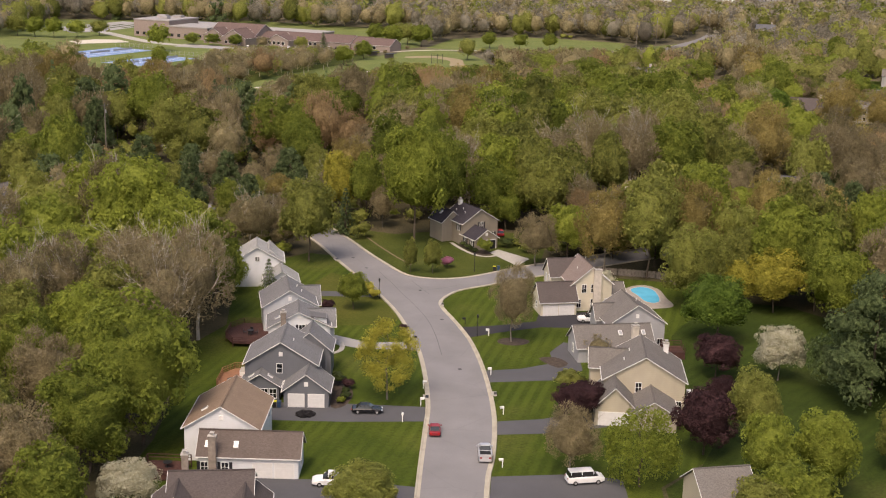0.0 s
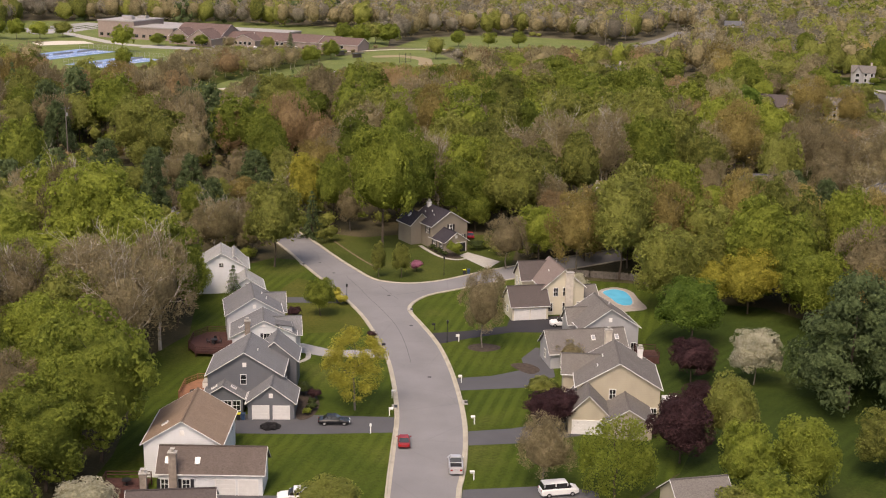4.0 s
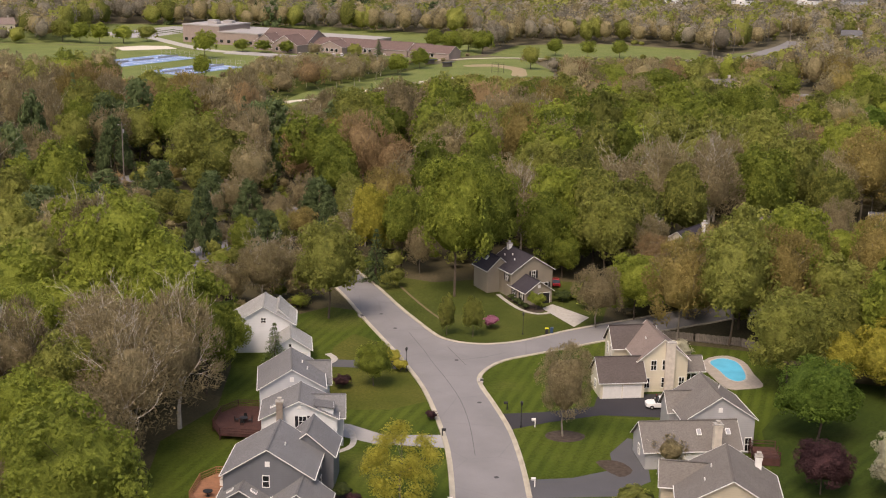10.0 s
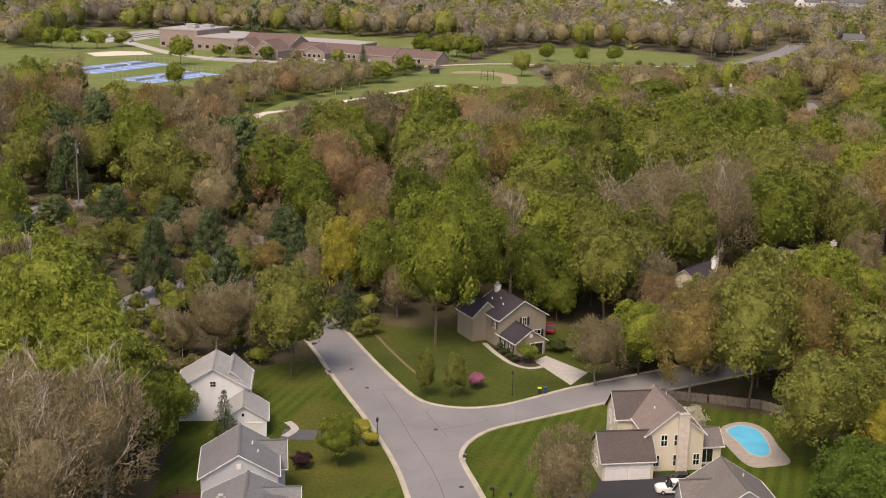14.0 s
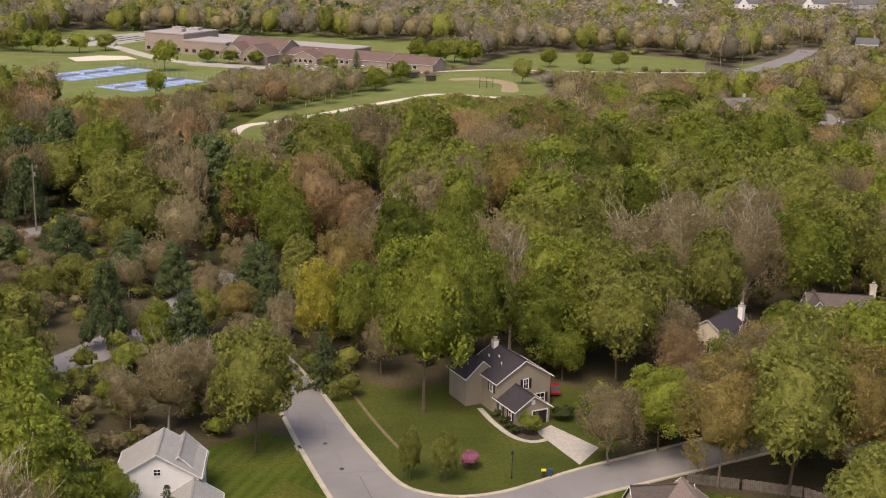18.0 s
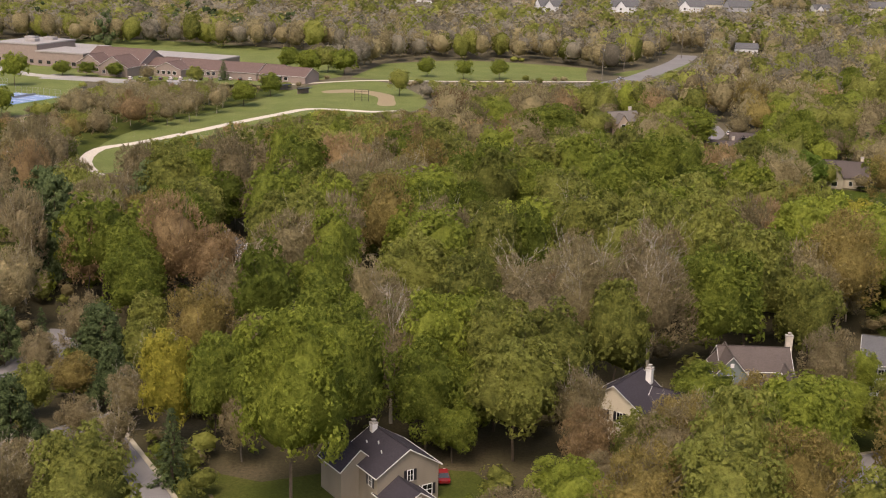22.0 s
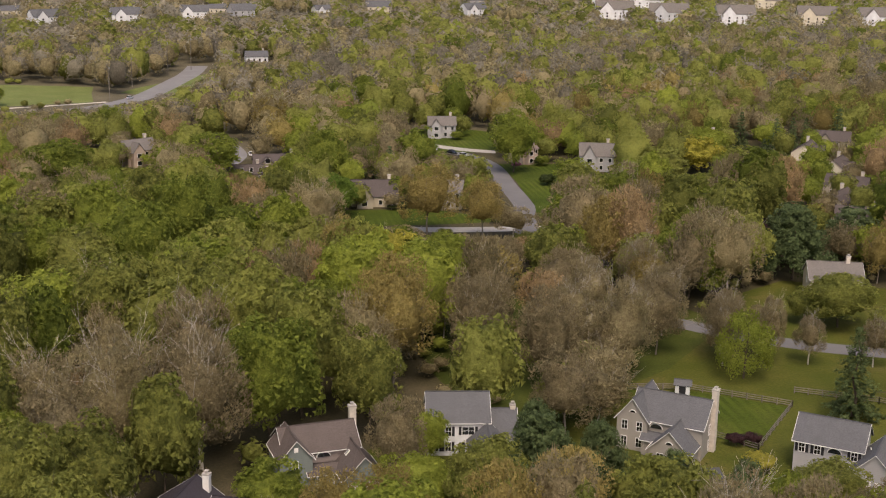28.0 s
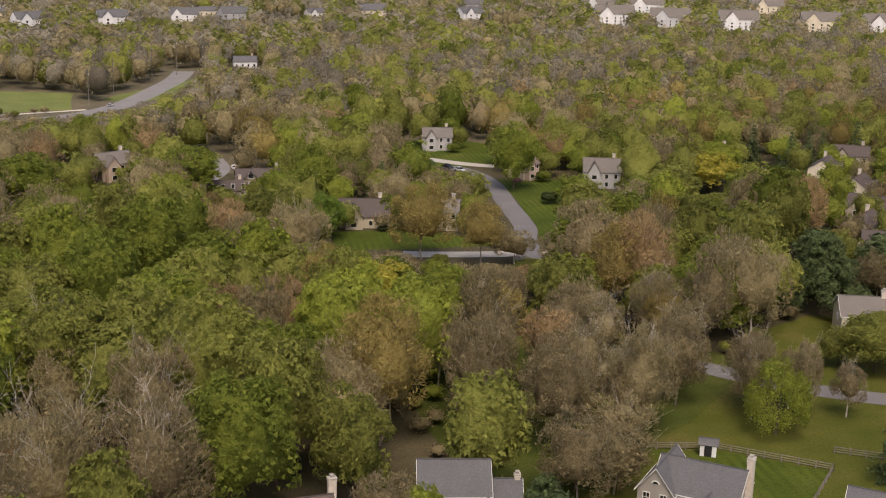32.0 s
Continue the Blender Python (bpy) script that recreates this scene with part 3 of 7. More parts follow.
def window(parent, f, u, z, w, h, shutters=False, panes=(2, 2)):
    bm = bmesh.new()
    casing(bm, f, u, z, w, h)
    win = part("window", bm, M["trim"], parent)
    if parent.location.y < 420:
        for k in range(1, panes[0]):
            bm = bmesh.new()
            box(bm, u - w / 2 + w * k / panes[0], 0.03, z - h / 2, 0.05, 0.08, h, f)
            part("glazing_bar", bm, M["trim"], win)
        for k in range(1, panes[1]):
            bm = bmesh.new()
            box(bm, u, 0.03, z - h / 2 + h * k / panes[1] - 0.025, w, 0.075, 0.05, f)
            part("glazing_bar", bm, M["trim"], win)
    bm = bmesh.new()
    box(bm, u, 0.01, z - h / 2, w, 0.05, h, f)
    part("pane", bm, M["glass"], win)
    if shutters:
        for s in (-1, 1):
            bm = bmesh.new()
            box(bm, u + s * (w / 2 + 0.36), 0.03, z - h / 2 - 0.06, 0.42, 0.08, h + 0.12, f)
            for k in range(7):
                box(bm, u + s * (w / 2 + 0.36), 0.08, z - h / 2 + 0.05 + k * h / 7, 0.32, 0.03, 0.05, f)
            part("shutter", bm, M["shutter"], win)
    return win


def arch_window(parent, f, u, z, w):
    """A half-round window with its white casing."""
    for name, r, depth, mat, up in (("window", w / 2 + 0.15, 0.1, M["trim"], None), ("pane", w / 2, 0.14, M["glass"], 1)):
        bm = bmesh.new()
        ring = [bm.verts.new(f @ Vector((u + r * math.cos(math.pi * k / 10), depth, z + r * 0.75 * math.sin(math.pi * k / 10)))) for k in range(11)]
        back = [bm.verts.new(f @ Vector((u + r * math.cos(math.pi * k / 10), 0, z + r * 0.75 * math.sin(math.pi * k / 10)))) for k in range(11)]
        bm.faces.new(ring)
        for k in range(11):
            bm.faces.new((ring[k], back[k], back[(k + 1) % 11], ring[(k + 1) % 11]))
        bmesh.ops.recalc_face_normals(bm, faces=bm.faces[:])
        win = part(name, bm, mat, win if up else parent)


def garage_door(parent, f, u, w=2.5, h=2.15, mat=None):
    bm = bmesh.new()
    box(bm, u, 0.02, 0.02, w, 0.06, h, f)
    for r in range(4):
        for c in range(4):
            box(bm, u - w / 2 + w * (c + 0.5) / 4, 0.05, 0.08 + r * h / 4, w / 4 - 0.12, 0.05, h / 4 - 0.13, f, 0.96)
    d = part("garage_door", bm, mat or M["gdoor"], parent)
    bm = bmesh.new()
    for s in (-1, 1):
        box(bm, u + s * (w / 2 + 0.05), 0.05, 0, 0.1, 0.12, h + 0.06, f)
    box(bm, u, 0.05, h + 0.02, w + 0.2, 0.13, 0.12, f)
    part("door_casing", bm, M["trim"], d)


def front_door(parent, f, u, mat):
    bm = bmesh.new()
    box(bm, u, 0.03, 0.25, 0.95, 0.08, 2.05, f)
    for z in (0.4, 1.2):
        box(bm, u, 0.08, z, 0.6, 0.03, 0.65, f, 0.9)
    part("front_door", bm, mat, parent)


def chimney(parent, x, y, z0, z1, sx=0.9, sy=0.9, mat=None, pot=True):
    bm = bmesh.new()
    box(bm, x, y, z0, sx, sy, z1 - z0)
    box(bm, x, y, z1 - 0.35, sx + 0.14, sy + 0.14, 0.2)
    ch = part("chimney", bm, mat or M["brick"], parent)
    bm = bmesh.new()
    box(bm, x, y, z1, sx + 0.2, sy + 0.2, 0.14)
    if pot:
        box(bm, x, y, z1 + 0.14, 0.4, 0.4, 0.35, None, 0.85)
        box(bm, x, y, z1 + 0.5, 0.6, 0.6, 0.07)
    part("chimney_cap", bm, M["concrete"], ch)


def on_roof(parent, w, along, frac, side, name="skylight", size=(0.5, 0.8), mat=None):
    """A skylight or vent on a roof slope: along the ridge, and frac of the way down."""
    cx, cy, ln, wd, eave, ridge, axis = w[:7]
    a = wd / 2
    ang = math.degrees(math.atan2(ridge - eave, a))
    x, z = side * a * frac, ridge - (ridge - eave) * frac
    m = pose(cx, cy, 0, 0, 0, 0 if axis == "y" else -90) @ pose(x, along, z + 0.24, 0, side * ang, 0)
    bm = bmesh.new()
    if name == "skylight":
        box(bm, 0, 0, -0.08, size[1] + 0.16, size[0] + 0.16, 0.18, m)
        s = part("skylight", bm, M["trim"], parent)
        bm = bmesh.new()
        box(bm, 0, 0, 0.06, size[1], size[0], 0.06, m)
        part("pane", bm, mat or M["skylight"], s)
    else:
        tube(bm, m @ Vector((0, 0, -0.2)), m @ Vector((0, 0, 0)) + Vector((0, 0, 0.35)), 0.1, 0.09, 6)
        part("vent_pipe", bm, mat or M["trim"], parent)


def gable_vent(parent, w, side, z=None, octo=False):
    f = wing_frame(w, side)
    bm = bmesh.new()
    z = z or w[4] + (w[5] - w[4]) * 0.45
    box(bm, 0, 0.03, z, 0.6, 0.1, 0.7, f)
    for k in range(5):
        box(bm, 0, 0.09, z + 0.08 + 0.12 * k, 0.5, 0.03, 0.05, f)
    part("gable_vent", bm, M["trim"], parent)


def house(name, label, x, y, rot, wings, wall, roof, trim=True):
    h = tagged(empty(name, x, y, 0, rot), label, "house", "houses of the neighbourhood")
    for k, w in enumerate(wings):
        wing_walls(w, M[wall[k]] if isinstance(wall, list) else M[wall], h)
        wing_roof(w, M[roof[k]] if isinstance(roof, list) else M[roof], h, trim=trim)
    return h


# wing: centre x, y, length along ridge, width, eave, ridge, axis, foot
# slate-blue house with two-door garage
W = [(-0.6, 5.2, 9.4, 11.4, 5.3, 8.9, "y"), (3.9, -1.4, 6.2, 7.0, 2.75, 5.4, "y"), (-3.6, 0.0, 4.4, 6.0, 2.6, 4.5, "y"), (3.2, 11.4, 6.0, 7.0, 5.0, 8.0, "y")]
h = house("slate_house", "slate-blue clapboard house with grey shingle roofs and attached garage", -24.4, 190.2, 1.0, W, "slate", "r_grey")
f = wing_frame(W[1], "S")
garage_door(h, f, -1.55, 2.4), garage_door(h, f, 1.55, 2.4)
window(h, wing_frame(W[0], "S"), 0.2, 4.6, 0.8, 1.5, panes=(1, 2)), gable_vent(h, W[0], "S", 6.6), gable_vent(h, W[1], "S", 3.5)
for u in (-2.05, -0.7, 0.7, 2.05):
    window(h, wing_frame(W[2], "S"), u, 1.35, 1.05, 1.5)
for u in (-1.5, 1.5):
    window(h, wing_frame(W[2], "W"), u, 1.35, 1.05, 1.5)
on_roof(h, W[2], -0.8, 0.5, -1), on_roof(h, W[2], -0.8, 0.5, 1), on_roof(h, W[0], -1, 0.3, 1, "vent")
for u in (-2.5, 1.8):
    window(h, wing_frame(W[0], "E"), u, 4.2, 0.9, 1.4, True), window(h, wing_frame(W[0], "E"), u, 1.5, 1.0, 1.5, True)

# brown-roofed white house
W = [(1.2, -0.4, 13.6, 5.4, 3.2, 5.7, "x"), (-3.4, 8.0, 12, 10.4, 5.0, 8.2, "y")]
h = house("white_house", "white house with weathered brown and orange shingle roofs", -26.4, 162.7, -0.5, W, "white", ["r_brown", "r_orange"])
f = wing_frame(W[0], "S")
garage_door(h, f, -4.9, 2.5), garage_door(h, f, -1.9, 2.5)
window(h, f, 3.2, 1.5, 0.9, 1.35, True), window(h, f, 6.0, 1.5, 0.9, 1.35, True)
window(h, wing_frame(W[0], "E"), 0, 1.6, 1.0, 1.4), gable_vent(h, W[1], "S", 6.2)
chimney(h, -3.6, -3.4, 0, 6.1, 1.0, 0.7), on_roof(h, W[0], -5.7, 0.62, 1), on_roof(h, W[0], -1.8, 0.62, 1)
on_roof(h, W[1], -3, 0.55, -1), window(h, wing_frame(W[1], "E"), -3, 3.9, 1.0, 1.4), window(h, wing_frame(W[1], "W"), -3.5, 1.4, 0.9, 1.9)

# nearest house of the west side, roof only above the trees
W = [(0, 0, 10, 8, 4.6, 7.2, "x"), (4.2, -2.5, 7, 6, 3.6, 6.2, "y"), (-4, -3, 6, 6, 4.2, 6.6, "y")]
h = house("brown_house", "brown-roofed house with a small brick chimney among trees", -27.5, 145.8, 6, W, "beige", "r_umber")
chimney(h, -3.4, 1.4, 3, 8.9, 0.8, 0.8), window(h, wing_frame(W[1], "E"), 0, 1.6, 1, 1.4)

# pale grey house: one broad white gable, a cross gable and a dormer on the street side
W = [(-1.4, 3.6, 7.2, 10.6, 5.1, 7.7, "y"), (2.6, 4.6, 4.4, 5.2, 4.6, 6.9, "x")]
h = house("pale_grey_house", "pale grey house with a white gable and black-shuttered window", -23.1, 210.6, 8, W, ["white", "lightgrey"], "r_grey")
f = wing_frame(W[0], "S")
window(h, f, -0.5, 4.7, 1.0, 1.5, True), garage_door(h, f, -1.2, 2.45), garage_door(h, f, -4.0, 2.45)
chimney(h, -4.1, -0.4, 0, 7.9, 0.9, 0.8), on_roof(h, W[0], -1.2, 0.7, -1), gable_vent(h, W[0], "S", 6.6)
window(h, wing_frame(W[1], "E"), -1, 2.0, 1.0, 1.4), window(h, wing_frame(W[0], "E"), 2.6, 4, 1, 1.4)
bm = bmesh.new()
box(bm, 2.2, 1.5, 5.0, 2.4, 2.2, 1.6)
dormer = part("dormer", bm, M["white"], h, "small white shed dormer on the roof slope")
bm = bmesh.new()
box(bm, 0, 0, 0, 3.0, 2.7, 0.14, pose(2.1, 1.5, 6.66, 0, 9, 0))
part("roof", bm, M["r_grey"], dormer)

# pale house behind it
W = [(-0.6, 4.4, 9.6, 9.6, 5.6, 8.5, "y"), (3.0, 6.9, 4.4, 3.6, 4.4, 7.2, "x")]
h = house("pale_house", "pale grey two-storey house with grey shingle roof", -26.9, 221.4, 11, W, "lightgrey", "r_grey")
gable_vent(h, W[0], "S", 6.6), on_roof(h, W[0], 0.5, 0.35, 1, "vent"), on_roof(h, W[0], -1.2, 0.5, 1, "vent")
window(h, wing_frame(W[0], "E"), -2, 4, 1, 1.4), window(h, wing_frame(W[0], "E"), 2, 4, 1, 1.4)

# bright white house and garage
W = [(0.3, 4, 8.2, 10.4, 5.2, 8.3, "y"), (2.9, 5.2, 7.4, 5.4, 4.8, 7.4, "y")]
h = house("bright_white_house", "bright white house with a pale shingle roof", -38.4, 251.9, 9, W, "white", "r_light")
window(h, wing_frame(W[0], "S"), 0, 5.9, 0.8, 0.8), window(h, wing_frame(W[0], "E"), -2, 3.8, 1, 1.4), window(h, wing_frame(W[0], "E"), 2, 3.8, 1, 1.4)
W = [(0, 3.2, 6.6, 6.6, 2.7, 4.9, "y")]
h = house("white_garage", "white detached garage with a pale shingle roof", -32.3, 246.3, 11, W, "white", "r_light")
f = wing_frame(W[0], "S")
garage_door(h, f, -1.5, 2.5), window(h, f, 0.1, 3.5, 0.4, 0.5, panes=(1, 1)), gable_vent(h, W[0], "N")
tagged(h, category="garage")

# beige house, east side
W = [(0.6, 5.6, 11.0, 12.6, 5.4, 9.2, "y"), (-4.2, -1.6, 8.4, 5.8, 3.2, 6.1, "y"), (1.6, -3.0, 8.6, 7.0, 2.6, 4.7, "y"), (-4.6, 8.0, 6, 3.4, 5.4, 7.8, "x")]
h = house("beige_house", "large beige stucco house with taupe shingle roofs", 31.6, 187.0, -4, W, "beige", "r_taupe")
f = wing_frame(W[0], "S")
window(h, f, 0.9, 4.3, 0.9, 1.5), window(h, f, -4.3, 1.5, 0.9, 1.5), window(h, f, -5.4, 1.5, 0.9, 1.5)
for u in (-3.2, 0.6, 3.6):
    window(h, wing_frame(W[0], "W"), u, 4.1, 1.0, 1.6, True), window(h, wing_frame(W[0], "W"), u, 1.5, 1.0, 1.6, True)
garage_door(h, wing_frame(W[1], "S"), 0, 4.6), window(h, wing_frame(W[1], "W"), 0.5, 1.6, 1.1, 1.5)
on_roof(h, W[0], 1.0, 0.35, -1, "vent"), chimney(h, 4.6, 10.2, 4, 8.4, 0.8, 0.8, M["trim"]), on_roof(h, W[0], -2, 0.5, -1, "vent")
bm = bmesh.new()
box(bm, 8.6, 1.0, 0, 3.0, 3.4, 3.6, None, 0.8), box(bm, 10.2, 0.0, 0, 2.4, 2.8, 2.2, None, 0.85)
part("sunroom", bm, M["trim"], h, "white glazed sunroom with a sloping roof")

# grey house with chimney, east side
W = [(-0.9, -0.6, 13.6, 6.8, 2.8, 5.7, "x"), (4.2, 5.4, 9.6, 10.4, 5.3, 8.7, "y"), (0.8, 7.2, 5.4, 4.2, 5.0, 7.2, "x")]
h = house("grey_house", "grey clapboard house with skylights and a stucco chimney", 31.0, 215.2, 10, W, "palegrey", "r_taupe")
f = wing_frame(W[0], "S")
garage_door(h, f, 0.2, 2.5), garage_door(h, f, 3.2, 2.5), window(h, f, -2.7, 1.5, 0.9, 1.4), window(h, f, -6.4, 1.5, 0.9, 1.4)
chimney(h, 2.3, -4.2, 0, 6.6, 1.1, 0.8, M["stucco"]), gable_vent(h, W[1], "S", 6.4)
on_roof(h, W[0], 1.2, 0.45, 1), on_roof(h, W[0], 5.4, 0.45, 1), window(h, wing_frame(W[0], "W"), 0, 1.7, 0.9, 1.4)
window(h, wing_frame(W[1], "S"), -4.4, 1.4, 0.9, 2.0), window(h, wing_frame(W[1], "W"), -2.6, 4, 1.1, 1.5), window(h, wing_frame(W[1], "W"), 1, 4, 1.1, 1.5)
on_roof(h, W[1], 1, 0.3, 1, "vent")

# cream house with pool
W = [(0.0, 0.0, 7.2, 6.2, 2.9, 5.9, "x"), (7.3, 4.2, 9.8, 8.2, 5.5, 8.9, "y"), (4.6, 8.8, 7.4, 5.4, 5.4, 8.3, "x"), (12.0, 3.2, 5.4, 4.6, 2.9, 4.6, "x")]
h = house("cream_house", "cream two-storey house with brown and rose shingle roofs", 22.2, 240.2, 11.5, W, "cream", ["r_umber", "r_rose", "r_umber", "r_taupe"])
f = wing_frame(W[0], "S")
garage_door(h, f, 1.65, 2.9), garage_door(h, f, -1.6, 2.9)
f = wing_frame(W[1], "S")
for u, z in ((1.6, 4.6), (-0.3, 4.6), (-0.3, 1.6), (-3.2, 1.6), (2.6, 1.6)):
    window(h, f, u, z, 0.85, 1.6)
chimney(h, 8.3, -0.9, 0, 8.4, 1.5, 0.8, M["stucco"], False)
window(h, wing_frame(W[3], "S"), -0.6, 1.4, 1.8, 2.0, panes=(2, 1)), window(h, wing_frame(W[0], "W"), 0, 1.6, 1, 1.3)
window(h, wing_frame(W[2], "W"), 0.9, 4.2, 0.7, 1.9), window(h, wing_frame(W[2], "W"), -0.9, 4.2, 0.7, 1.9), window(h, wing_frame(W[2], "W"), 0, 1.6, 0.9, 1.6)
on_roof(h, W[1], -0.5, 0.45, -1, "vent")

# tan house at the corner
W = [(0, 4.6, 9.6, 9.6, 5.2, 8.2, "y"), (-1.6, -2.6, 6.4, 6.0, 2.6, 4.6, "y"), (-4.8, 7.8, 6.0, 5.4, 4.8, 7.2, "y")]
h = house("tan_house", "tan clapboard house with dark purple-grey roof and garage", 8.3, 293.2, 30, W, "tan", "r_dark")
f = wing_frame(W[0], "S")
window(h, f, -0.3, 4.4, 0.8, 1.5, True), window(h, f, -3.0, 1.7, 1.5, 1.5, True)
garage_door(h, wing_frame(W[1], "S"), -1.2, 2.5, 2.15, M["darkmetal"]), gable_vent(h, W[1], "S", 3.3)
for u in (-1.6, 1.4):
    window(h, wing_frame(W[1], "W"), u, 1.4, 0.8, 1.4, True)
for u in (-3, 1.5):
    window(h, wing_frame(W[0], "W"), u, 4.0, 0.9, 1.4, True)
chimney(h, -0.6, 8.4, 6, 9.0, 0.8, 0.8, M["trim"]), on_roof(h, W[0], 0.5, 0.35, -1, "vent"), on_roof(h, W[0], -1.6, 0.5, -1, "vent"), on_roof(h, W[0], 2.5, 0.5, -1, "vent")
on_roof(h, W[2], 0.5, 0.4, -1, "skylight")

# houses of the eastern close
W = [(-1.4, 2.6, 9.4, 10.4, 5.2, 8.8, "y"), (5.4, 4.4, 6.0, 6.4, 4.9, 7.6, "x")]
h = house("dark_roofed_house", "cream house with a dark roof half hidden by trees", 42.2, 317.0, -36, W, "cream", "r_dark")
chimney(h, 0.6, 6.2, 6, 9.8, 0.9, 0.9, M["trim"])
for u in (-1.5, 1.2):
    window(h, wing_frame(W[1], "S"), u, 3.4, 0.9, 1.3), window(h, wing_frame(W[1], "S"), u, 1.0, 0.9, 1.3)
for u in (-1.2, 1.6):
    window(h, wing_frame(W[0], "S"), u, 4.0, 0.9, 1.5, True)

W = [(-0.2, 4, 11.6, 8.0, 5.3, 8.1, "x"), (-4.7, 1.6, 7.4, 5.0, 5.3, 8.2, "y"), (4.6, -2.4, 8.0, 6.2, 2.9, 6.2, "y"), (-0.2, -0.9, 5.2, 3.2, 2.6, 3.6, "x")]
h = house("sage_house", "grey-green house with brown roof and arched window", 67.0, 333.4, -4, W, ["mauve", "sage", "sage", "sage"], "r_cocoa")
f = wing_frame(W[1], "S")
window(h, f, 0.2, 4.2, 0.9, 1.5), arch_window(h, wing_frame(W[0], "S"), -0.2, 4.3, 2.0), gable_vent(h, W[1], "S", 6.4)
garage_door(h, wing_frame(W[2], "S"), 1.2, 2.4), garage_door(h, wing_frame(W[2], "S"), -1.5, 2.4), chimney(h, 6.0, 5.2, 5, 9.9, 1.1, 0.9, M["stucco"])
for u in (-1.8, -0.6, 0.8, 2.0):
    bm = bmesh.new()
    box(bm, u + 0.2, -2.5, 0, 0.18, 0.18, 2.6)
    part("porch_post", bm, M["trim"], h)
front_door(h, wing_frame(W[0], "S"), -0.4, M["shutter"]), window(h, wing_frame(W[0], "S"), -1.9, 1.5, 0.9, 1.5), window(h, wing_frame(W[0], "S"), 1.3, 1.5, 0.9, 1.5)
on_roof(h, W[2], 1.0, 0.4, -1, "skylight")

W = [(-0.4, 4.4, 9.8, 8.6, 5.8, 9.3, "x"), (4.2, -3.2, 8.0, 6.0, 2.9, 5.6, "y"), (6.2, 3.4, 5.6, 6.4, 3.0, 6.8, "x")]
h = house("white_shuttered_house", "white house with grey roof, black shutters and garage", 90.6, 334.8, -21, W, "white", "r_slate")
f = wing_frame(W[0], "S")
for u in (3.6, 1.6):
    window(h, f, u, 4.2, 0.9, 1.5, True), window(h, f, u, 1.6, 0.9, 1.5, True)
window(h, f, -1.6, 4.3, 1.9, 1.3, True), garage_door(h, wing_frame(W[1], "S"), 1.5, 2.5), garage_door(h, wing_frame(W[1], "S"), -1.5, 2.5)
front_door(h, f, -0.6, M["shutter"]), chimney(h, 8.6, 3.6, 2, 7.4, 0.8, 0.8, M["stucco"])

W = [(-1.0, 4.2, 12.0, 8.6, 5.5, 9.0, "x"), (-6.4, 3.8, 9.6, 5.2, 5.5, 8.9, "y"), (1.2, -1.2, 8.4, 6.6, 2.9, 6.2, "y"), (-2.4, -0.6, 4.0, 2.6, 2.7, 3.6, "x")]
h = house("greige_house", "greige house with grey roof, arched window and tall chimney", 122.4, 322.4, -51, W, "greige", "r_slate")
f = wing_frame(W[1], "S")
for u in (1.25, -1.25):
    window(h, f, u, 4.3, 0.9, 1.5), window(h, f, u, 1.5, 0.9, 1.5)
arch_window(h, f, 0, 6.6, 0.9), arch_window(h, wing_frame(W[0], "S"), 1.6, 4.2, 2.0), arch_window(h, wing_frame(W[2], "S"), 0, 4.1, 1.0)
window(h, wing_frame(W[2], "S"), 1.4, 1.6, 1.0, 1.5), chimney(h, 5.4, 5.2, 0, 10.6, 0.9, 1.3, M["stucco"])
for u in (-1.6, 0.0, 1.4):
    bm = bmesh.new()
    box(bm, u - 2.4, -1.8, 0, 0.2, 0.2, 2.7)
    part("porch_column", bm, M["trim"], h)
front_door(h, wing_frame(W[0], "S"), 1.4, M["deck"]), window(h, wing_frame(W[0], "E"), 0, 4.0, 0.9, 1.6), window(h, wing_frame(W[0], "E"), 0, 1.4, 0.9, 1.6)

W = [(0, 3.6, 10.4, 7.8, 5.3, 8.4, "x"), (7.6, 0.2, 8.4, 7.4, 2.9, 6.6, "y")]
h = house("grey_close_house", "grey house with white-framed windows and slate-grey roof", 140.6, 306.4, -51, W, "palegrey", "r_slate")
f = wing_frame(W[0], "S")
for u in (4.0, 1.6, -4.0):
    window(h, f, u, 4.3, 0.9, 1.5, True)
arch_window(h, f, -1.0, 4.2, 2.0), garage_door(h, wing_frame(W[1], "S"), 1.8, 2.7), garage_door(h, wing_frame(W[1], "S"), -1.7, 2.7)
on_roof(h, W[1], 1.0, 0.4, -1, "vent")

W = [(0, 4, 12, 9, 5.4, 8.6, "x")]
h = house("meadow_house", "pale house with grey roof beyond the meadow", 207.5, 382.5, -30, W, "cream", "r_taupe")
chimney(h, 3, 4, 6, 10, 0.9, 0.9, M["stucco"])
for u in (-3, 0.4, 3.6):
    window(h, wing_frame(W[0], "S"), u, 4.2, 0.9, 1.4), window(h, wing_frame(W[0], "S"), u, 1.5, 0.9, 1.4)
window(h, wing_frame(W[0], "W"), 0, 4.2, 0.9, 1.4)

W = [(0, 4, 7, 7, 4.6, 7.2, "x"), (2, -1, 6, 5, 3, 5.6, "y")]
h = house("south_east_house", "taupe-roofed house screened by spring trees", 37.6, 147.0, 12, W, "beige", "r_taupe")
window(h, wing_frame(W[1], "W"), 0, 1.6, 1, 1.4)


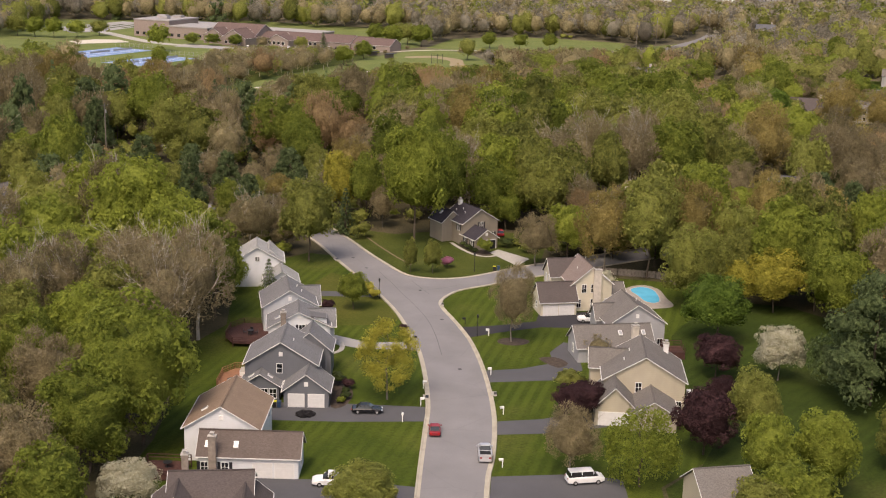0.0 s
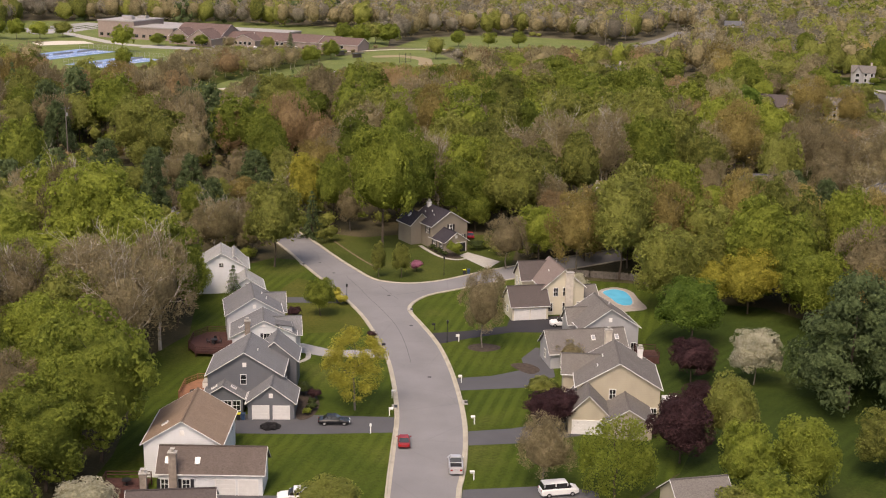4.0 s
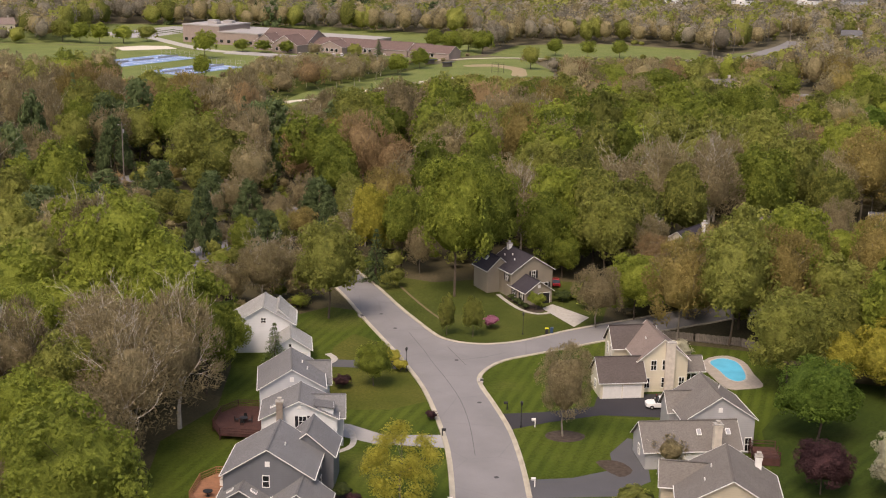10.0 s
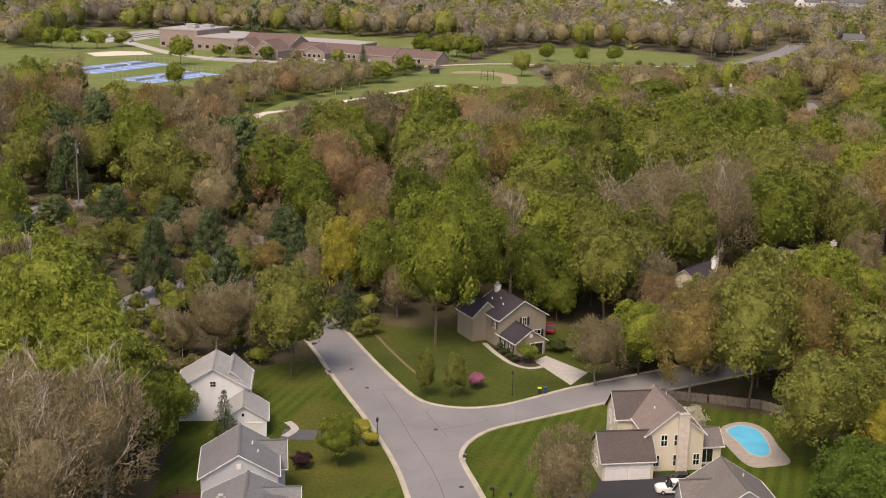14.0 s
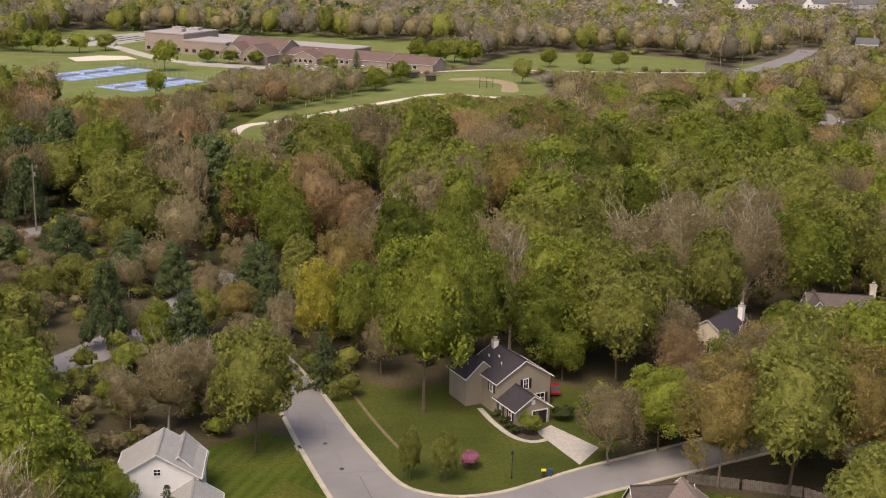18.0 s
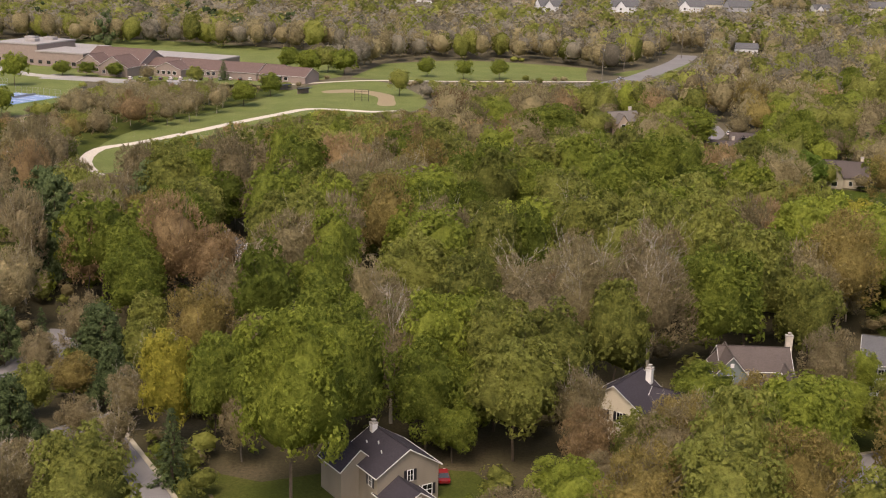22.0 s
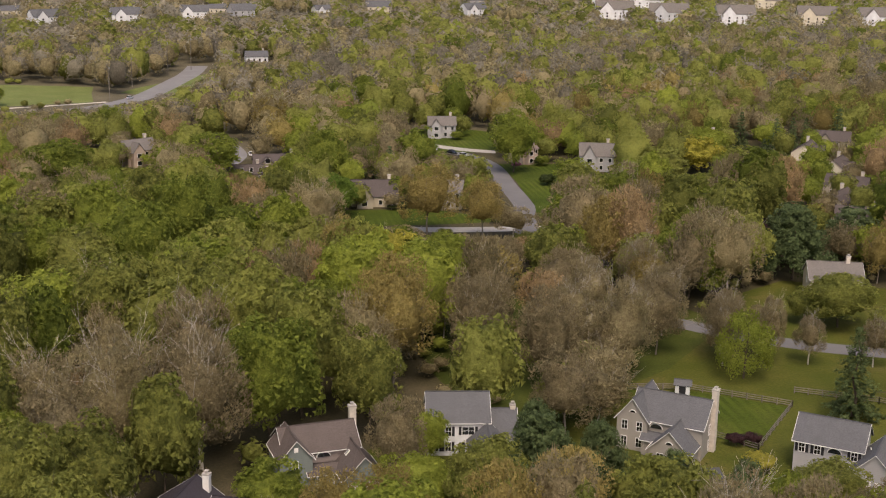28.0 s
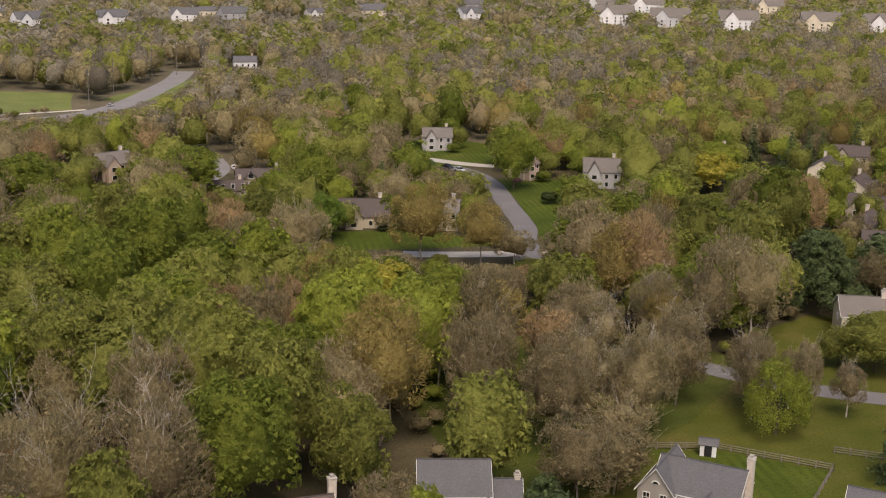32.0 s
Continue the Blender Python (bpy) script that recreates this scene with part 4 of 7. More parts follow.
# ---- houses farther off ----
def far_house(name, label, x, y, rot, wall, roof, ln=12.0, wd=8.5, eave=5.2, ridge=8.2, cross=True, ch=True, rows=2, cols=4):
    W = [(0, 0, ln, wd, eave, ridge, "x")]
    if cross:
        W.append((-ln * 0.22, -wd / 2, 4.0, ln * 0.36, eave * 0.97, ridge * 0.95, "y"))
    h = house(name, label, x, y, rot, W, wall, roof, trim=False)
    f = wing_frame(W[0], "S")
    for r in range(rows):
        for c in range(cols):
            u = -ln / 2 + ln * (c + 0.5) / cols
            if cross and u > ln * 0.02 and u < ln * 0.42:
                continue
            window(h, f, u, 1.5 + 2.6 * r, 1.0, 1.4)
        if cross:
            window(h, wing_frame(W[1], "S"), 0, 1.5 + 2.6 * r, 1.6, 1.4)
        window(h, wing_frame(W[0], "W"), 0, 1.5 + 2.6 * r, 1.0, 1.4)
    if ch:
        chimney(h, ln * 0.32, 0.8, eave, ridge + 1.4, 0.9, 0.9, M["stucco"], False)
    return h


far_house("dormer_house", "cream house with brown roof, skylights and gabled porch", 145.5, 517, -19, "beige", "r_umber", 14, 8.5, 3.4, 7.6, rows=1)
far_house("roadside_house", "cream house half behind trees at the bend", 165, 507, -30, "beige", "r_taupe", 10, 8)
far_house("pale_tower_house", "pale pink-cream house with steep grey roof", 240, 545, -28, "palegrey", "r_taupe", 12, 9, 5.6, 9.4)
far_house("peach_house", "peach stucco house with taupe roof", 91, 606, 20, "peach", "r_taupe", 12, 8.5, 5.6, 8.8, True)
far_house("low_house", "low house with long brown roofs beside a court", 134, 581, -12, "tan", "r_umber", 16, 8, 2.8, 5.4)
far_house("low_house", "low house with long brown roofs beside a court", 119, 566, -12, "tan", "r_umber", 12, 8, 2.8, 5.2, False)
far_house("hidden_house", "grey-roofed house behind the tree crowns", 66, 600, 10, "tan", "r_umber", 12, 8, 3.2, 6)
far_house("bend_house", "cream house with white chimney near the far lane", 217, 628, -20, "palegrey", "r_taupe", 11, 8)
for k, (x, y, r) in enumerate(((318, 527, 40), (345, 545, -40), (306, 497, 35), (287, 470, -55), (268, 452, 30), (258, 432, -40))):
    far_house("clustered_house", "tan house of a close-built cluster", x, y, r, "cream" if k % 2 == 0 else "beige", "r_umber", 13, 9, 5.4, 8.6)
far_house("pink_house", "pale pink house behind bare trees", 222, 566, 20, "peach", "r_rose", 8, 7)
far_house("olive_grove_house", "tan house behind yellow trees", 297, 560, 5, "beige", "r_taupe", 12, 8)
far_house("wood_house", "pale gabled cottage in the woods", -31, 412, 80, "cream", "r_taupe", 9, 7, 3.6, 6.4, False)
far_house("wood_house", "white gabled house in the western woods", -111, 312, 60, "white", "r_taupe", 10, 8, 4.6, 7.6, False)
far_house("wood_house", "white house glimpsed through trees", 61, 279, 20, "white", "r_grey", 10, 8, 4.6, 7.4, False)
far_house("hill_house", "white house with grey roof beside the far road", 217, 899, -10, "white", "r_slate", 13, 9, 6, 9, False)
# rows of houses along the far rise
for k, (x, y, rot) in enumerate(((622, 1160, -24), (652, 1118, -30), (700, 1088, -20), (768, 1062, -34), (812, 1036, -20), (690, 1300, -24), (740, 1290, -30), (866, 1262, -20))):
    far_house("hillside_house", "large pale house on the far rise", x, y, rot, ("white", "lightgrey", "white", "cream")[k % 4], "r_taupe", 34, 17, 12.5, 20, True, True, 4, 7)
for k, (x, y, rot) in enumerate(((262, 1248, -12), (307, 1259, 10), (135, 1211, 20), (444, 1286, -10), (200, 1225, 4), (583, 1368, -8), (520, 1240, 12))):
    far_house("ridge_house", "white house in the distance among trees", x, y, rot, ("white", "palegrey", "white", "cream")[k % 4], "r_slate", 24, 13, 8.6, 14, k % 2 == 0, rows=3)
for k in range(5):
    far_house("ridge_house", "pale house in the distance among trees", 30 + 90 * k, 1290 + 30 * (k % 2), 10 * (k % 3), ("white", "cream")[k % 2], "r_slate", 17, 10, 6.4, 10.2, k % 2 == 0)
for k in range(4):
    far_house("far_row_house", "cream row house at the edge of the field", -318 - 26 * k, 815 + 32 * k, 30, "cream", "r_rose", 18, 10, 6, 9.6)

# white townhouse row
h = tagged(empty("townhouse_row", -196, 474, 0, 14), "white townhouse row with grey roofs and gables", "townhouse", "houses of the neighbourhood")
for k in range(4):
    w = (-12 + 8 * k, 0, 8, 11, 5.6, 9.0, "x")
    wing_walls(w, M["lightgrey"], h), wing_roof(w, M["r_slate"], h)
    g = (-12 + 8 * k, -5.2, 3.4, 5.2, 5.2, 7.8, "y")
    wing_walls(g, M["white"], h), wing_roof(g, M["r_slate"], h)
    f = wing_frame(g, "S")
    arch_window(h, f, 0, 4.6, 1.6), window(h, f, 1.6, 3.8, 0.8, 1.3), window(h, f, -1.6, 3.8, 0.8, 1.3), garage_door(h, f, -0.8, 2.4)
    chimney(h, -15.6 + 8 * k, -1, 5, 10.4, 0.9, 1.2, M["trim"], False)

# brick school
h = tagged(empty("school", -140, 775, 0, -22), "long brick school with flat and brown pitched roofs", "school")


def block(x, y, sx, sy, ht, mat="schoolbrick"):
    bm = bmesh.new()
    box(bm, x, y, 0, sx, sy, ht)
    wl = part("wall", bm, M[mat], h)
    bm = bmesh.new()
    box(bm, x, y, ht, sx + 0.6, sy + 0.6, 0.6)
    part("parapet", bm, M["flatroof"], wl)
    bm = bmesh.new()
    box(bm, x, y, ht + 0.61, sx - 0.4, sy - 0.4, 0.06)
    part("flat_roof", bm, M["flatroof"], wl)
    for k in range(int(sx // 5)):
        bm = bmesh.new()
        box(bm, x - sx / 2 + 2.5 + 5 * k, y - sy / 2 - 0.02, 1.2, 2.2, 0.12, 1.7)
        part("window", bm, M["glass"], wl)


block(-48.7, 13.7, 26, 32, 10), block(-22, 9, 28, 24, 7), block(-40, 38, 30, 16, 6), block(28, 36, 48, 22, 5)
for bx, by in ((-54, 18), (-44, 20), (-46, 8)):
    bm = bmesh.new()
    box(bm, bx, by, 10.6, 6, 4, 1.6)
    part("rooftop_unit", bm, M["flatroof"], h)
for w in ((12, 4, 32, 24, 5.0, 11, "x"), (4, -9, 12, 14, 4.5, 9, "y"), (21, -13, 15, 16, 4.5, 9.4, "y"), (60, 8, 54, 17, 3.6, 7.4, "x"), (43, -2, 12, 15, 3.6, 6.8, "y"), (34, 6, 16, 16, 4, 7.2, "x"), (84, 16, 20, 14, 3.4, 6.4, "x"), (98, 8, 28, 15, 3.4, 6.8, "x")):
    wing_walls(w, M["schoolbrick"], h), wing_roof(w, M["schoolroof"], h)
    for side in ("S", "N"):
        f = wing_frame(w, side)
        for u in (-4, -1, 2, 5):
            window(h, f, u, 2.0, 1.8, 1.6, panes=(2, 1))


# ---- fields, courts and far roads ----
FIELD_WEST = smooth([(-360, 620), (-250, 596), (-165, 606), (-128, 640), (-132, 690), (-150, 742), (-260, 760), (-370, 740)], True)
FIELD_TRACK = smooth([(-93, 556), (-88, 520), (-74, 520), (-58, 562), (-32, 612), (8, 646), (20, 684), (8, 735), (-14, 756), (-40, 714), (-56, 668), (-86, 600)], True)
FIELD_FAR = [(-16, 764), (0, 828), (40, 852), (68, 848), (111, 826), (106, 800), (102, 769), (61, 766), (8, 752)]
sheet("playing_field_west", FIELD_WEST, 0.03, M["field"], "open green sports field by the school", "field")
sheet("playing_field_south", FIELD_TRACK, 0.03, M["field"], "green ball field inside a gravel path", "field")
sheet("scrub_grass", [(-150, 560), (-98, 496), (-92, 560), (-60, 625), (-30, 700), (-60, 730), (-125, 715), (-128, 640)], 0.02, M["rough_grass"], "rough grass and scrub beside the gravel path", "grass")
sheet("playing_field_east", FIELD_FAR, 0.03, M["field"], "far mown green field below bare woods", "field")
TRACK = smooth([(-66, 497), (-81, 510), (-91, 533), (-91.5, 556), (-82, 568), (-68, 591), (-53.5, 617), (-40, 639), (-29, 655), (-14, 654), (-3, 651), (10, 655)])
sheet("gravel_path", ribbon(TRACK, 4.2), 0.07, M["gravel"], "pale curving gravel path round the ball field", "path")
sheet("field_path", ribbon(smooth([(-48, 728), (-10, 752), (30, 756), (80, 762), (108, 768)]), 3.0), 0.06, M["gravel"], "pale path between the fields", "path")
sheet("infield", smooth([(-26, 712), (-11, 719), (4, 704), (6, 688), (6, 670), (-1, 670), (-1, 688), (-3, 698), (-12, 708), (-24, 704)], True), 0.06, M["clay"], "tan clay baseball infield", "field")


def court(cx, cy, sx, sy, rot):
    c = tagged(empty("sports_court", cx, cy, 0.05, rot), "blue sports court with white lines and green surround", "court", "sports courts", "structure")
    bm = bmesh.new()
    box(bm, 0, 0, 0, sx, sy, 0.05)
    part("court_surround", bm, M["court_green"], c)
    n = 3
    for k in range(n):
        x = -sx / 2 + sx * (k + 0.5) / n
        bm = bmesh.new()
        box(bm, x, 0, 0.05, sx / n - 0.5, sy - 1.6, 0.03)
        pl = part("court_surface", bm, M["court"], c)
        for dx in (-5.4, -4.1, 0, 4.1, 5.4):
            bm = bmesh.new()
            box(bm, x + dx, 0, 0.082, 0.2, (sy - 3) * (0.55 if dx == 0 else 1), 0.02)
            part("court_line", bm, M["line"], pl)
        bm = bmesh.new()
        box(bm, x, 0, 0.08, sx / n - 3, 0.06, 1.0)
        part("net", bm, M["steel"], pl)
    for x in (-sx / 2, sx / 2):
        bm = bmesh.new()
        for k in range(9):
            tube(bm, (x, -sy / 2 + sy * k / 8, 0), (x, -sy / 2 + sy * k / 8, 3.0), 0.06, 0.06, 4)
        for z in (0.1, 1.5, 3.0):
            tube(bm, (x, -sy / 2, z), (x, sy / 2, z), 0.03, 0.03, 4)
        part("court_fence", bm, M["steel"], c)


court(-191, 692, 54, 27, 62), court(-156, 660, 46, 25, 62)


def goal(x, y, rot):
    g = tagged(empty("soccer_goal", x, y, 0.03, rot), "white soccer goal on the school field", "goal")
    bm = bmesh.new()
    for a, b in (((-3.6, 0, 0), (-3.6, 0, 2.4)), ((3.6, 0, 0), (3.6, 0, 2.4)), ((-3.6, 0, 2.4), (3.6, 0, 2.4)), ((-3.6, 0, 2.4), (-3.6, 2, 0)), ((3.6, 0, 2.4), (3.6, 2, 0)), ((-3.6, 2, 0), (3.6, 2, 0))):
        tube(bm, a, b, 0.12, 0.12, 5)
    part("goal_frame", bm, M["trim"], g)


goal(-213, 676, 20)
sheet("school_lawn", [(-330, 762), (-300, 900), (-150, 935), (-20, 880), (-20, 766), (-56, 712), (-90, 716), (-128, 722), (-132, 742), (-210, 762)], 0.02, M["field"], "pale green grass round the school", "lawn")
for pts, mat, lab in (([(-262, 838), (-232, 900), (-204, 886), (-214, 850), (-224, 818), (-240, 806)], "lot", "pale school parking lot with planted islands"),
                      ([(-216, 737), (-190, 754), (-200, 768), (-214, 766), (-226, 752)], "gravel", "pale reddish playground beside the courts"),
                      ([(-160, 735), (-124, 725), (-96, 721), (-80, 729), (-88, 741), (-118, 737), (-138, 745), (-158, 752)], "lot", "grey parking strip before the school")):
    sheet("parking_lot", pts, 0.05, M[mat], lab, "parking lot")
SCHOOL_ROAD = smooth([(-236, 826), (-222, 814), (-204, 790), (-184, 764), (-166, 748), (-150, 742)])
sheet("school_road", ribbon(SCHOOL_ROAD, 8), 0.055, M["concrete"], "pale access road to the school", "road")
for k in range(4):
    x, y = -246 + 9 * k, 832 + 5 * k
    sheet("parking_island", ribbon(smooth([(x, y), (x + 6, y + 18), (x + 12, y + 40)]), 2.6), 0.09, M["rough_grass"], "planted island strip in the parking lot", "lawn")
FAR_ROAD = smooth([(84, 741), (98, 749), (110, 759), (126, 779), (141, 807), (154, 834), (166, 859), (176, 884), (184, 908)])
sheet("far_road", ribbon(FAR_ROAD, 12), 0.06, M["road"], "wide pale road climbing away in the distance", "road")
LANE = smooth([(143, 483), (149, 480), (168, 474), (180, 474)])
sheet("lane_spur", ribbon(LANE, 6), 0.055, M["concrete"], "pale lane beside the dormer house", "road")
LANE2 = smooth([(171, 466), (176, 475), (181, 487), (188, 500), (198, 532), (207, 560), (209, 580), (206, 592)])
sheet("lane", ribbon(LANE2, 6.6), 0.06, M["lane"], "grey lane bending through lawns", "road")
MEADOW_ROAD = smooth([(140, 404), (154, 394), (163, 384), (170, 372), (179, 361), (188, 353), (204, 342), (224, 330)])
sheet("upper_lane", ribbon(smooth([(222, 588), (213, 596), (201, 614), (187, 633), (172, 646)]), 6), 0.065, M["concrete"], "pale concrete lane crossing lawns", "road")
sheet("meadow_road", ribbon(MEADOW_ROAD, 6.5), 0.06, M["lane"], "grey road crossing the meadow behind saplings", "road")
COURT_ROAD = smooth([(112, 586), (122, 600), (128, 614), (130, 632)])
sheet("close_road", ribbon(COURT_ROAD, 9), 0.06, M["road"], "pale grey close among low houses", "road")
WEST_ROAD = smooth([(-104, 262), (-80, 288), (-70, 303), (-64, 318), (-58, 340), (-54, 366)])
sheet("west_road", ribbon(WEST_ROAD, 9), 0.06, M["road"], "pale road glimpsed through the western woods", "road")
WEST_ROAD2 = smooth([(-136, 366), (-112, 388), (-99, 404), (-80, 419), (-58, 432)])
sheet("west_road_upper", ribbon(WEST_ROAD2, 8), 0.06, M["road"], "pale road glimpsed beyond dark pines", "road")
TOWN_ROAD = smooth([(-205, 420), (-196, 438), (-192, 452), (-186, 461)])
sheet("townhouse_drive", ribbon(TOWN_ROAD, 8), 0.06, M["road"], "grey drive before the townhouse row", "road")
MID_LAWN = [(184, 482), (192, 504), (203, 534), (212, 566), (240, 556), (236, 520), (222, 492), (200, 472)]
sheet("mid_lawn", MID_LAWN, 0.03, M["lawn"], "green lawn beside the bending lane", "lawn")
MID_LAWN2 = [(128, 492), (134, 512), (158, 506), (176, 482), (150, 486)]
sheet("mid_lawn_west", MID_LAWN2, 0.03, M["lawn"], "green lawn before the dormer house", "lawn")
LAWN_FAR = smooth([(186, 600), (214, 590), (246, 606), (236, 640), (204, 650), (188, 632)], True)
sheet("far_lawn", LAWN_FAR, 0.03, M["lawn"], "open green lawn beyond the lane", "lawn")
FAR_MEADOWS = [smooth([(318, 1160), (352, 1150), (366, 1260), (330, 1290)], True), smooth([(440, 1080), (500, 1070), (520, 1130), (450, 1140)], True), smooth([(120, 800), (150, 792), (190, 850), (182, 868), (160, 846)], True)]
for o in FAR_MEADOWS:
    sheet("far_meadow", o, 0.03, M["field"], "small green meadow in the far woods", "field")


# ---- trees: crowns of many small leaf clumps on tapered trunks with limbs ----
def tri_soup(centre, normal, size, rng):
    """One small triangle for each centre, facing about along normal."""
    n = len(centre)
    nz = normal / np.linalg.norm(normal, axis=1, keepdims=True)
    r = rng.normal(size=(n, 3))
    u = np.cross(nz, r)
    u /= np.linalg.norm(u, axis=1, keepdims=True) + 1e-9
    v = np.cross(nz, u)
    ang = rng.uniform(0, 6.2832, (n, 1))
    out = np.empty((n, 3, 3))
    for k in range(3):
        a = ang + 2.0944 * k + rng.uniform(-0.35, 0.35, (n, 1))
        out[:, k] = centre + size[:, None] * (np.cos(a) * u + np.sin(a) * v)
    return out


def limbs(h, r, rng, count, spread, first=0.3, rad=0.02, levels=2, lean=1.0, n=4, top=0.86):
    """Trunk and forking limbs as tapered tubes: vertices and quads."""
    vs, fs = [], []

    def seg(a, b, ra, rb, m):
        d = (b - a) / (np.linalg.norm(b - a) + 1e-9)
        u = np.cross(d, (0.3, 0.9, 0.2))
        u /= np.linalg.norm(u)
        w = np.cross(d, u)
        k0 = len(vs)
        for p, q in ((a, ra), (b, rb)):
            for k in range(m):
                t = 6.2832 * k / m
                vs.append(p + q * (math.cos(t) * u + math.sin(t) * w))
        for k in range(m):
            fs.append((k0 + k, k0 + (k + 1) % m, k0 + m + (k + 1) % m, k0 + m + k))

    def limb(a, d, ln, ra, level):
        d = d / np.linalg.norm(d)
        p, rr = a, ra
        for k in range(3 if level else 2):
            d = d + rng.normal(0, 0.17, 3) + (0, 0, 0.1)
            d /= np.linalg.norm(d)
            q = p + d * ln / (3 if level else 2)
            r2 = max(rr * 0.66, 0.009)
            seg(p, q, rr, r2, n if level else 3)
            if level:
                for g in range(2 if k else 1):
                    limb(p + (q - p) * rng.uniform(0.4, 1), d + rng.normal(0, 0.5, 3), ln * rng.uniform(0.35, 0.6), r2 * 0.6, level - 1)
            p, rr = q, r2

    base = h * rad
    pts = [np.array((0.0, 0.0, -0.3))]
    for k in range(1, 5):
        pts.append(np.array((rng.normal(0, 0.015) * h, rng.normal(0, 0.015) * h, h * top * k / 4)))
    for k in range(4):
        seg(pts[k], pts[k + 1], base * (1 - k * 0.22), base * (1 - (k + 1) * 0.22), n + 1)
    for k in range(count):
        t = first + (top - 0.02 - first) * (k + 0.5) / count
        i = min(int(t / top * 4), 3)
        a = pts[i] + (pts[i + 1] - pts[i]) * (t / top * 4 - i)
        az = 2.4 * k + rng.uniform(-0.5, 0.5)
        d = np.array((math.cos(az), math.sin(az), lean * rng.uniform(0.6, 1.3) + t * 0.5))
        limb(a, d, r * spread * (1.35 - 0.65 * t) * rng.uniform(0.85, 1.15), base * 0.45 * (1.15 - t), levels - 1)
    return np.array(vs), fs


def ico(sub):
    """The unit icosahedron's corners and faces."""
    bm = bmesh.new()
    bmesh.ops.create_icosphere(bm, subdivisions=sub, radius=1.0)
    bm.verts.ensure_lookup_table()
    vs = np.array([v.co[:] for v in bm.verts])
    fs = np.array([[v.index for v in f.verts] for f in bm.faces])
    bm.free()
    return vs, fs


ICO = {k: ico(k) for k in (1, 2)}


def unit(a):
    return a / (np.linalg.norm(a, axis=-1, keepdims=True) + 1e-9)


def loose(tris, tone):
    """Separate triangles as vertices, faces and a tone for each vertex."""
    return tris.reshape(-1, 3), np.arange(3 * len(tris)).reshape(-1, 3), np.repeat(tone, 3)


def crown(kind, h, r, n, seed):
    """Leaves of a crown and the leafy mass within: vertices, triangles and tones."""
    rng = np.random.default_rng(seed)
    if kind == "needle":
        t = rng.uniform(0, 1, n) ** 1.25
        tiers = np.floor(t * 11) / 11
        z = h * (0.06 + 0.94 * (0.68 * t + 0.32 * tiers))
        prof = (1 - (z / h)) ** 0.8 + 0.05
        az = rng.uniform(0, 6.2832, n)
        arms = np.round(az / 6.2832 * 9 + tiers * 3.7) / 9 * 6.2832
        az = 0.45 * az + 0.55 * (arms - tiers * 3.7 / 9 * 6.2832)
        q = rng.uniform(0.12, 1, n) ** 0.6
        rr = r * prof * q * (0.85 + 0.3 * np.sin(az * 3 + tiers * 20))
        c = np.stack([rr * np.cos(az), rr * np.sin(az), z - 0.25 * rr], 1)
        nm = np.stack([0.5 * np.cos(az), 0.5 * np.sin(az), np.full(n, 1.0)], 1) + rng.normal(0, 0.45, (n, 3))
        size = math.sqrt(r * h / n) * 1.9 * rng.uniform(0.6, 1.4, n) * (1.15 - 0.6 * t)
        # tone rises from the trunk out to the branch tips
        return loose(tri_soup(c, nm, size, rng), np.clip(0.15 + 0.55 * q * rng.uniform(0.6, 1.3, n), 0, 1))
    twiggy = kind in ("tan", "rust", "bare", "brown")
    if kind == "pine":
        mid = np.array((0, 0, h * 0.6))
        k = 46 if n > 1000 else 26 if n > 300 else 12 if n > 60 else 8
        t = (np.arange(k) + rng.uniform(0, 1, k)) / k
        lz = h * (0.14 + 0.84 * t)
        az = 2.4 * np.arange(k) + rng.uniform(-0.4, 0.4, k)
        lr = r * (1.05 - t) ** 0.6 * rng.uniform(0.55, 0.95, k)
        lob = np.stack([lr * np.cos(az), lr * np.sin(az), lz], 1)
        rad = r * rng.uniform(0.26, 0.4, k) * (1.15 - 0.5 * t) * (1 if k > 20 else 1.4)
        axis = unit(np.stack([np.cos(az), np.sin(az), np.full(k, 0.2)], 1))
    else:
        # great boughs over an uneven dome, each breaking into rounded heads of leaf
        k1, k2 = (20, 6) if n > 1800 else (18, 5) if n > 700 else (14, 3) if n > 150 else (12, 1)
        mid, ell = np.array((0, 0, h * 0.57)), np.array((r, r, h * 0.42))
        g = np.arange(k1) + 0.5
        up = 1 - 1.7 * g / k1
        az = 2.39996 * g + rng.uniform(0, 6.28)
        d = unit(np.stack([np.sqrt(1 - up * up) * np.cos(az), np.sqrt(1 - up * up) * np.sin(az), up], 1) + rng.normal(0, 0.14, (k1, 3)))
        swell = 1 + 0.08 * np.sin(2 * az + seed) + rng.normal(0, 0.05, k1)
        big = r * rng.uniform(0.32, 0.46, k1)
        head = mid + d * ell * swell[:, None] - d * big[:, None]
        if k2 == 1:
            lob, rad, axis = head, big * 1.05, d
        else:
            own = np.repeat(np.arange(k1), k2)
            axis = unit(rng.normal(size=(k1 * k2, 3)) + 1.0 * d[own] + (0, 0, 0.35))
            rad = big[own] * rng.uniform(0.4, 0.62, k1 * k2) * (1.15 if k2 < 4 else 1.0)
            lob = head[own] + axis * (big[own] - 0.7 * rad)[:, None] * (1, 1, 1.15)
        k = len(lob)
    pick = rng.choice(k, n, p=rad ** 2 / (rad ** 2).sum())
    e = unit(rng.normal(size=(n, 3)) + 1.0 * axis[pick] + (0, 0, 0.3))
    shell = rng.uniform(0.6, 1.25, n) if twiggy else rng.uniform(0.3, 1.2, n) if kind == "airy" else rng.uniform(0.8, 1.24, n)
    e2 = e * (rad[pick] * shell)[:, None]
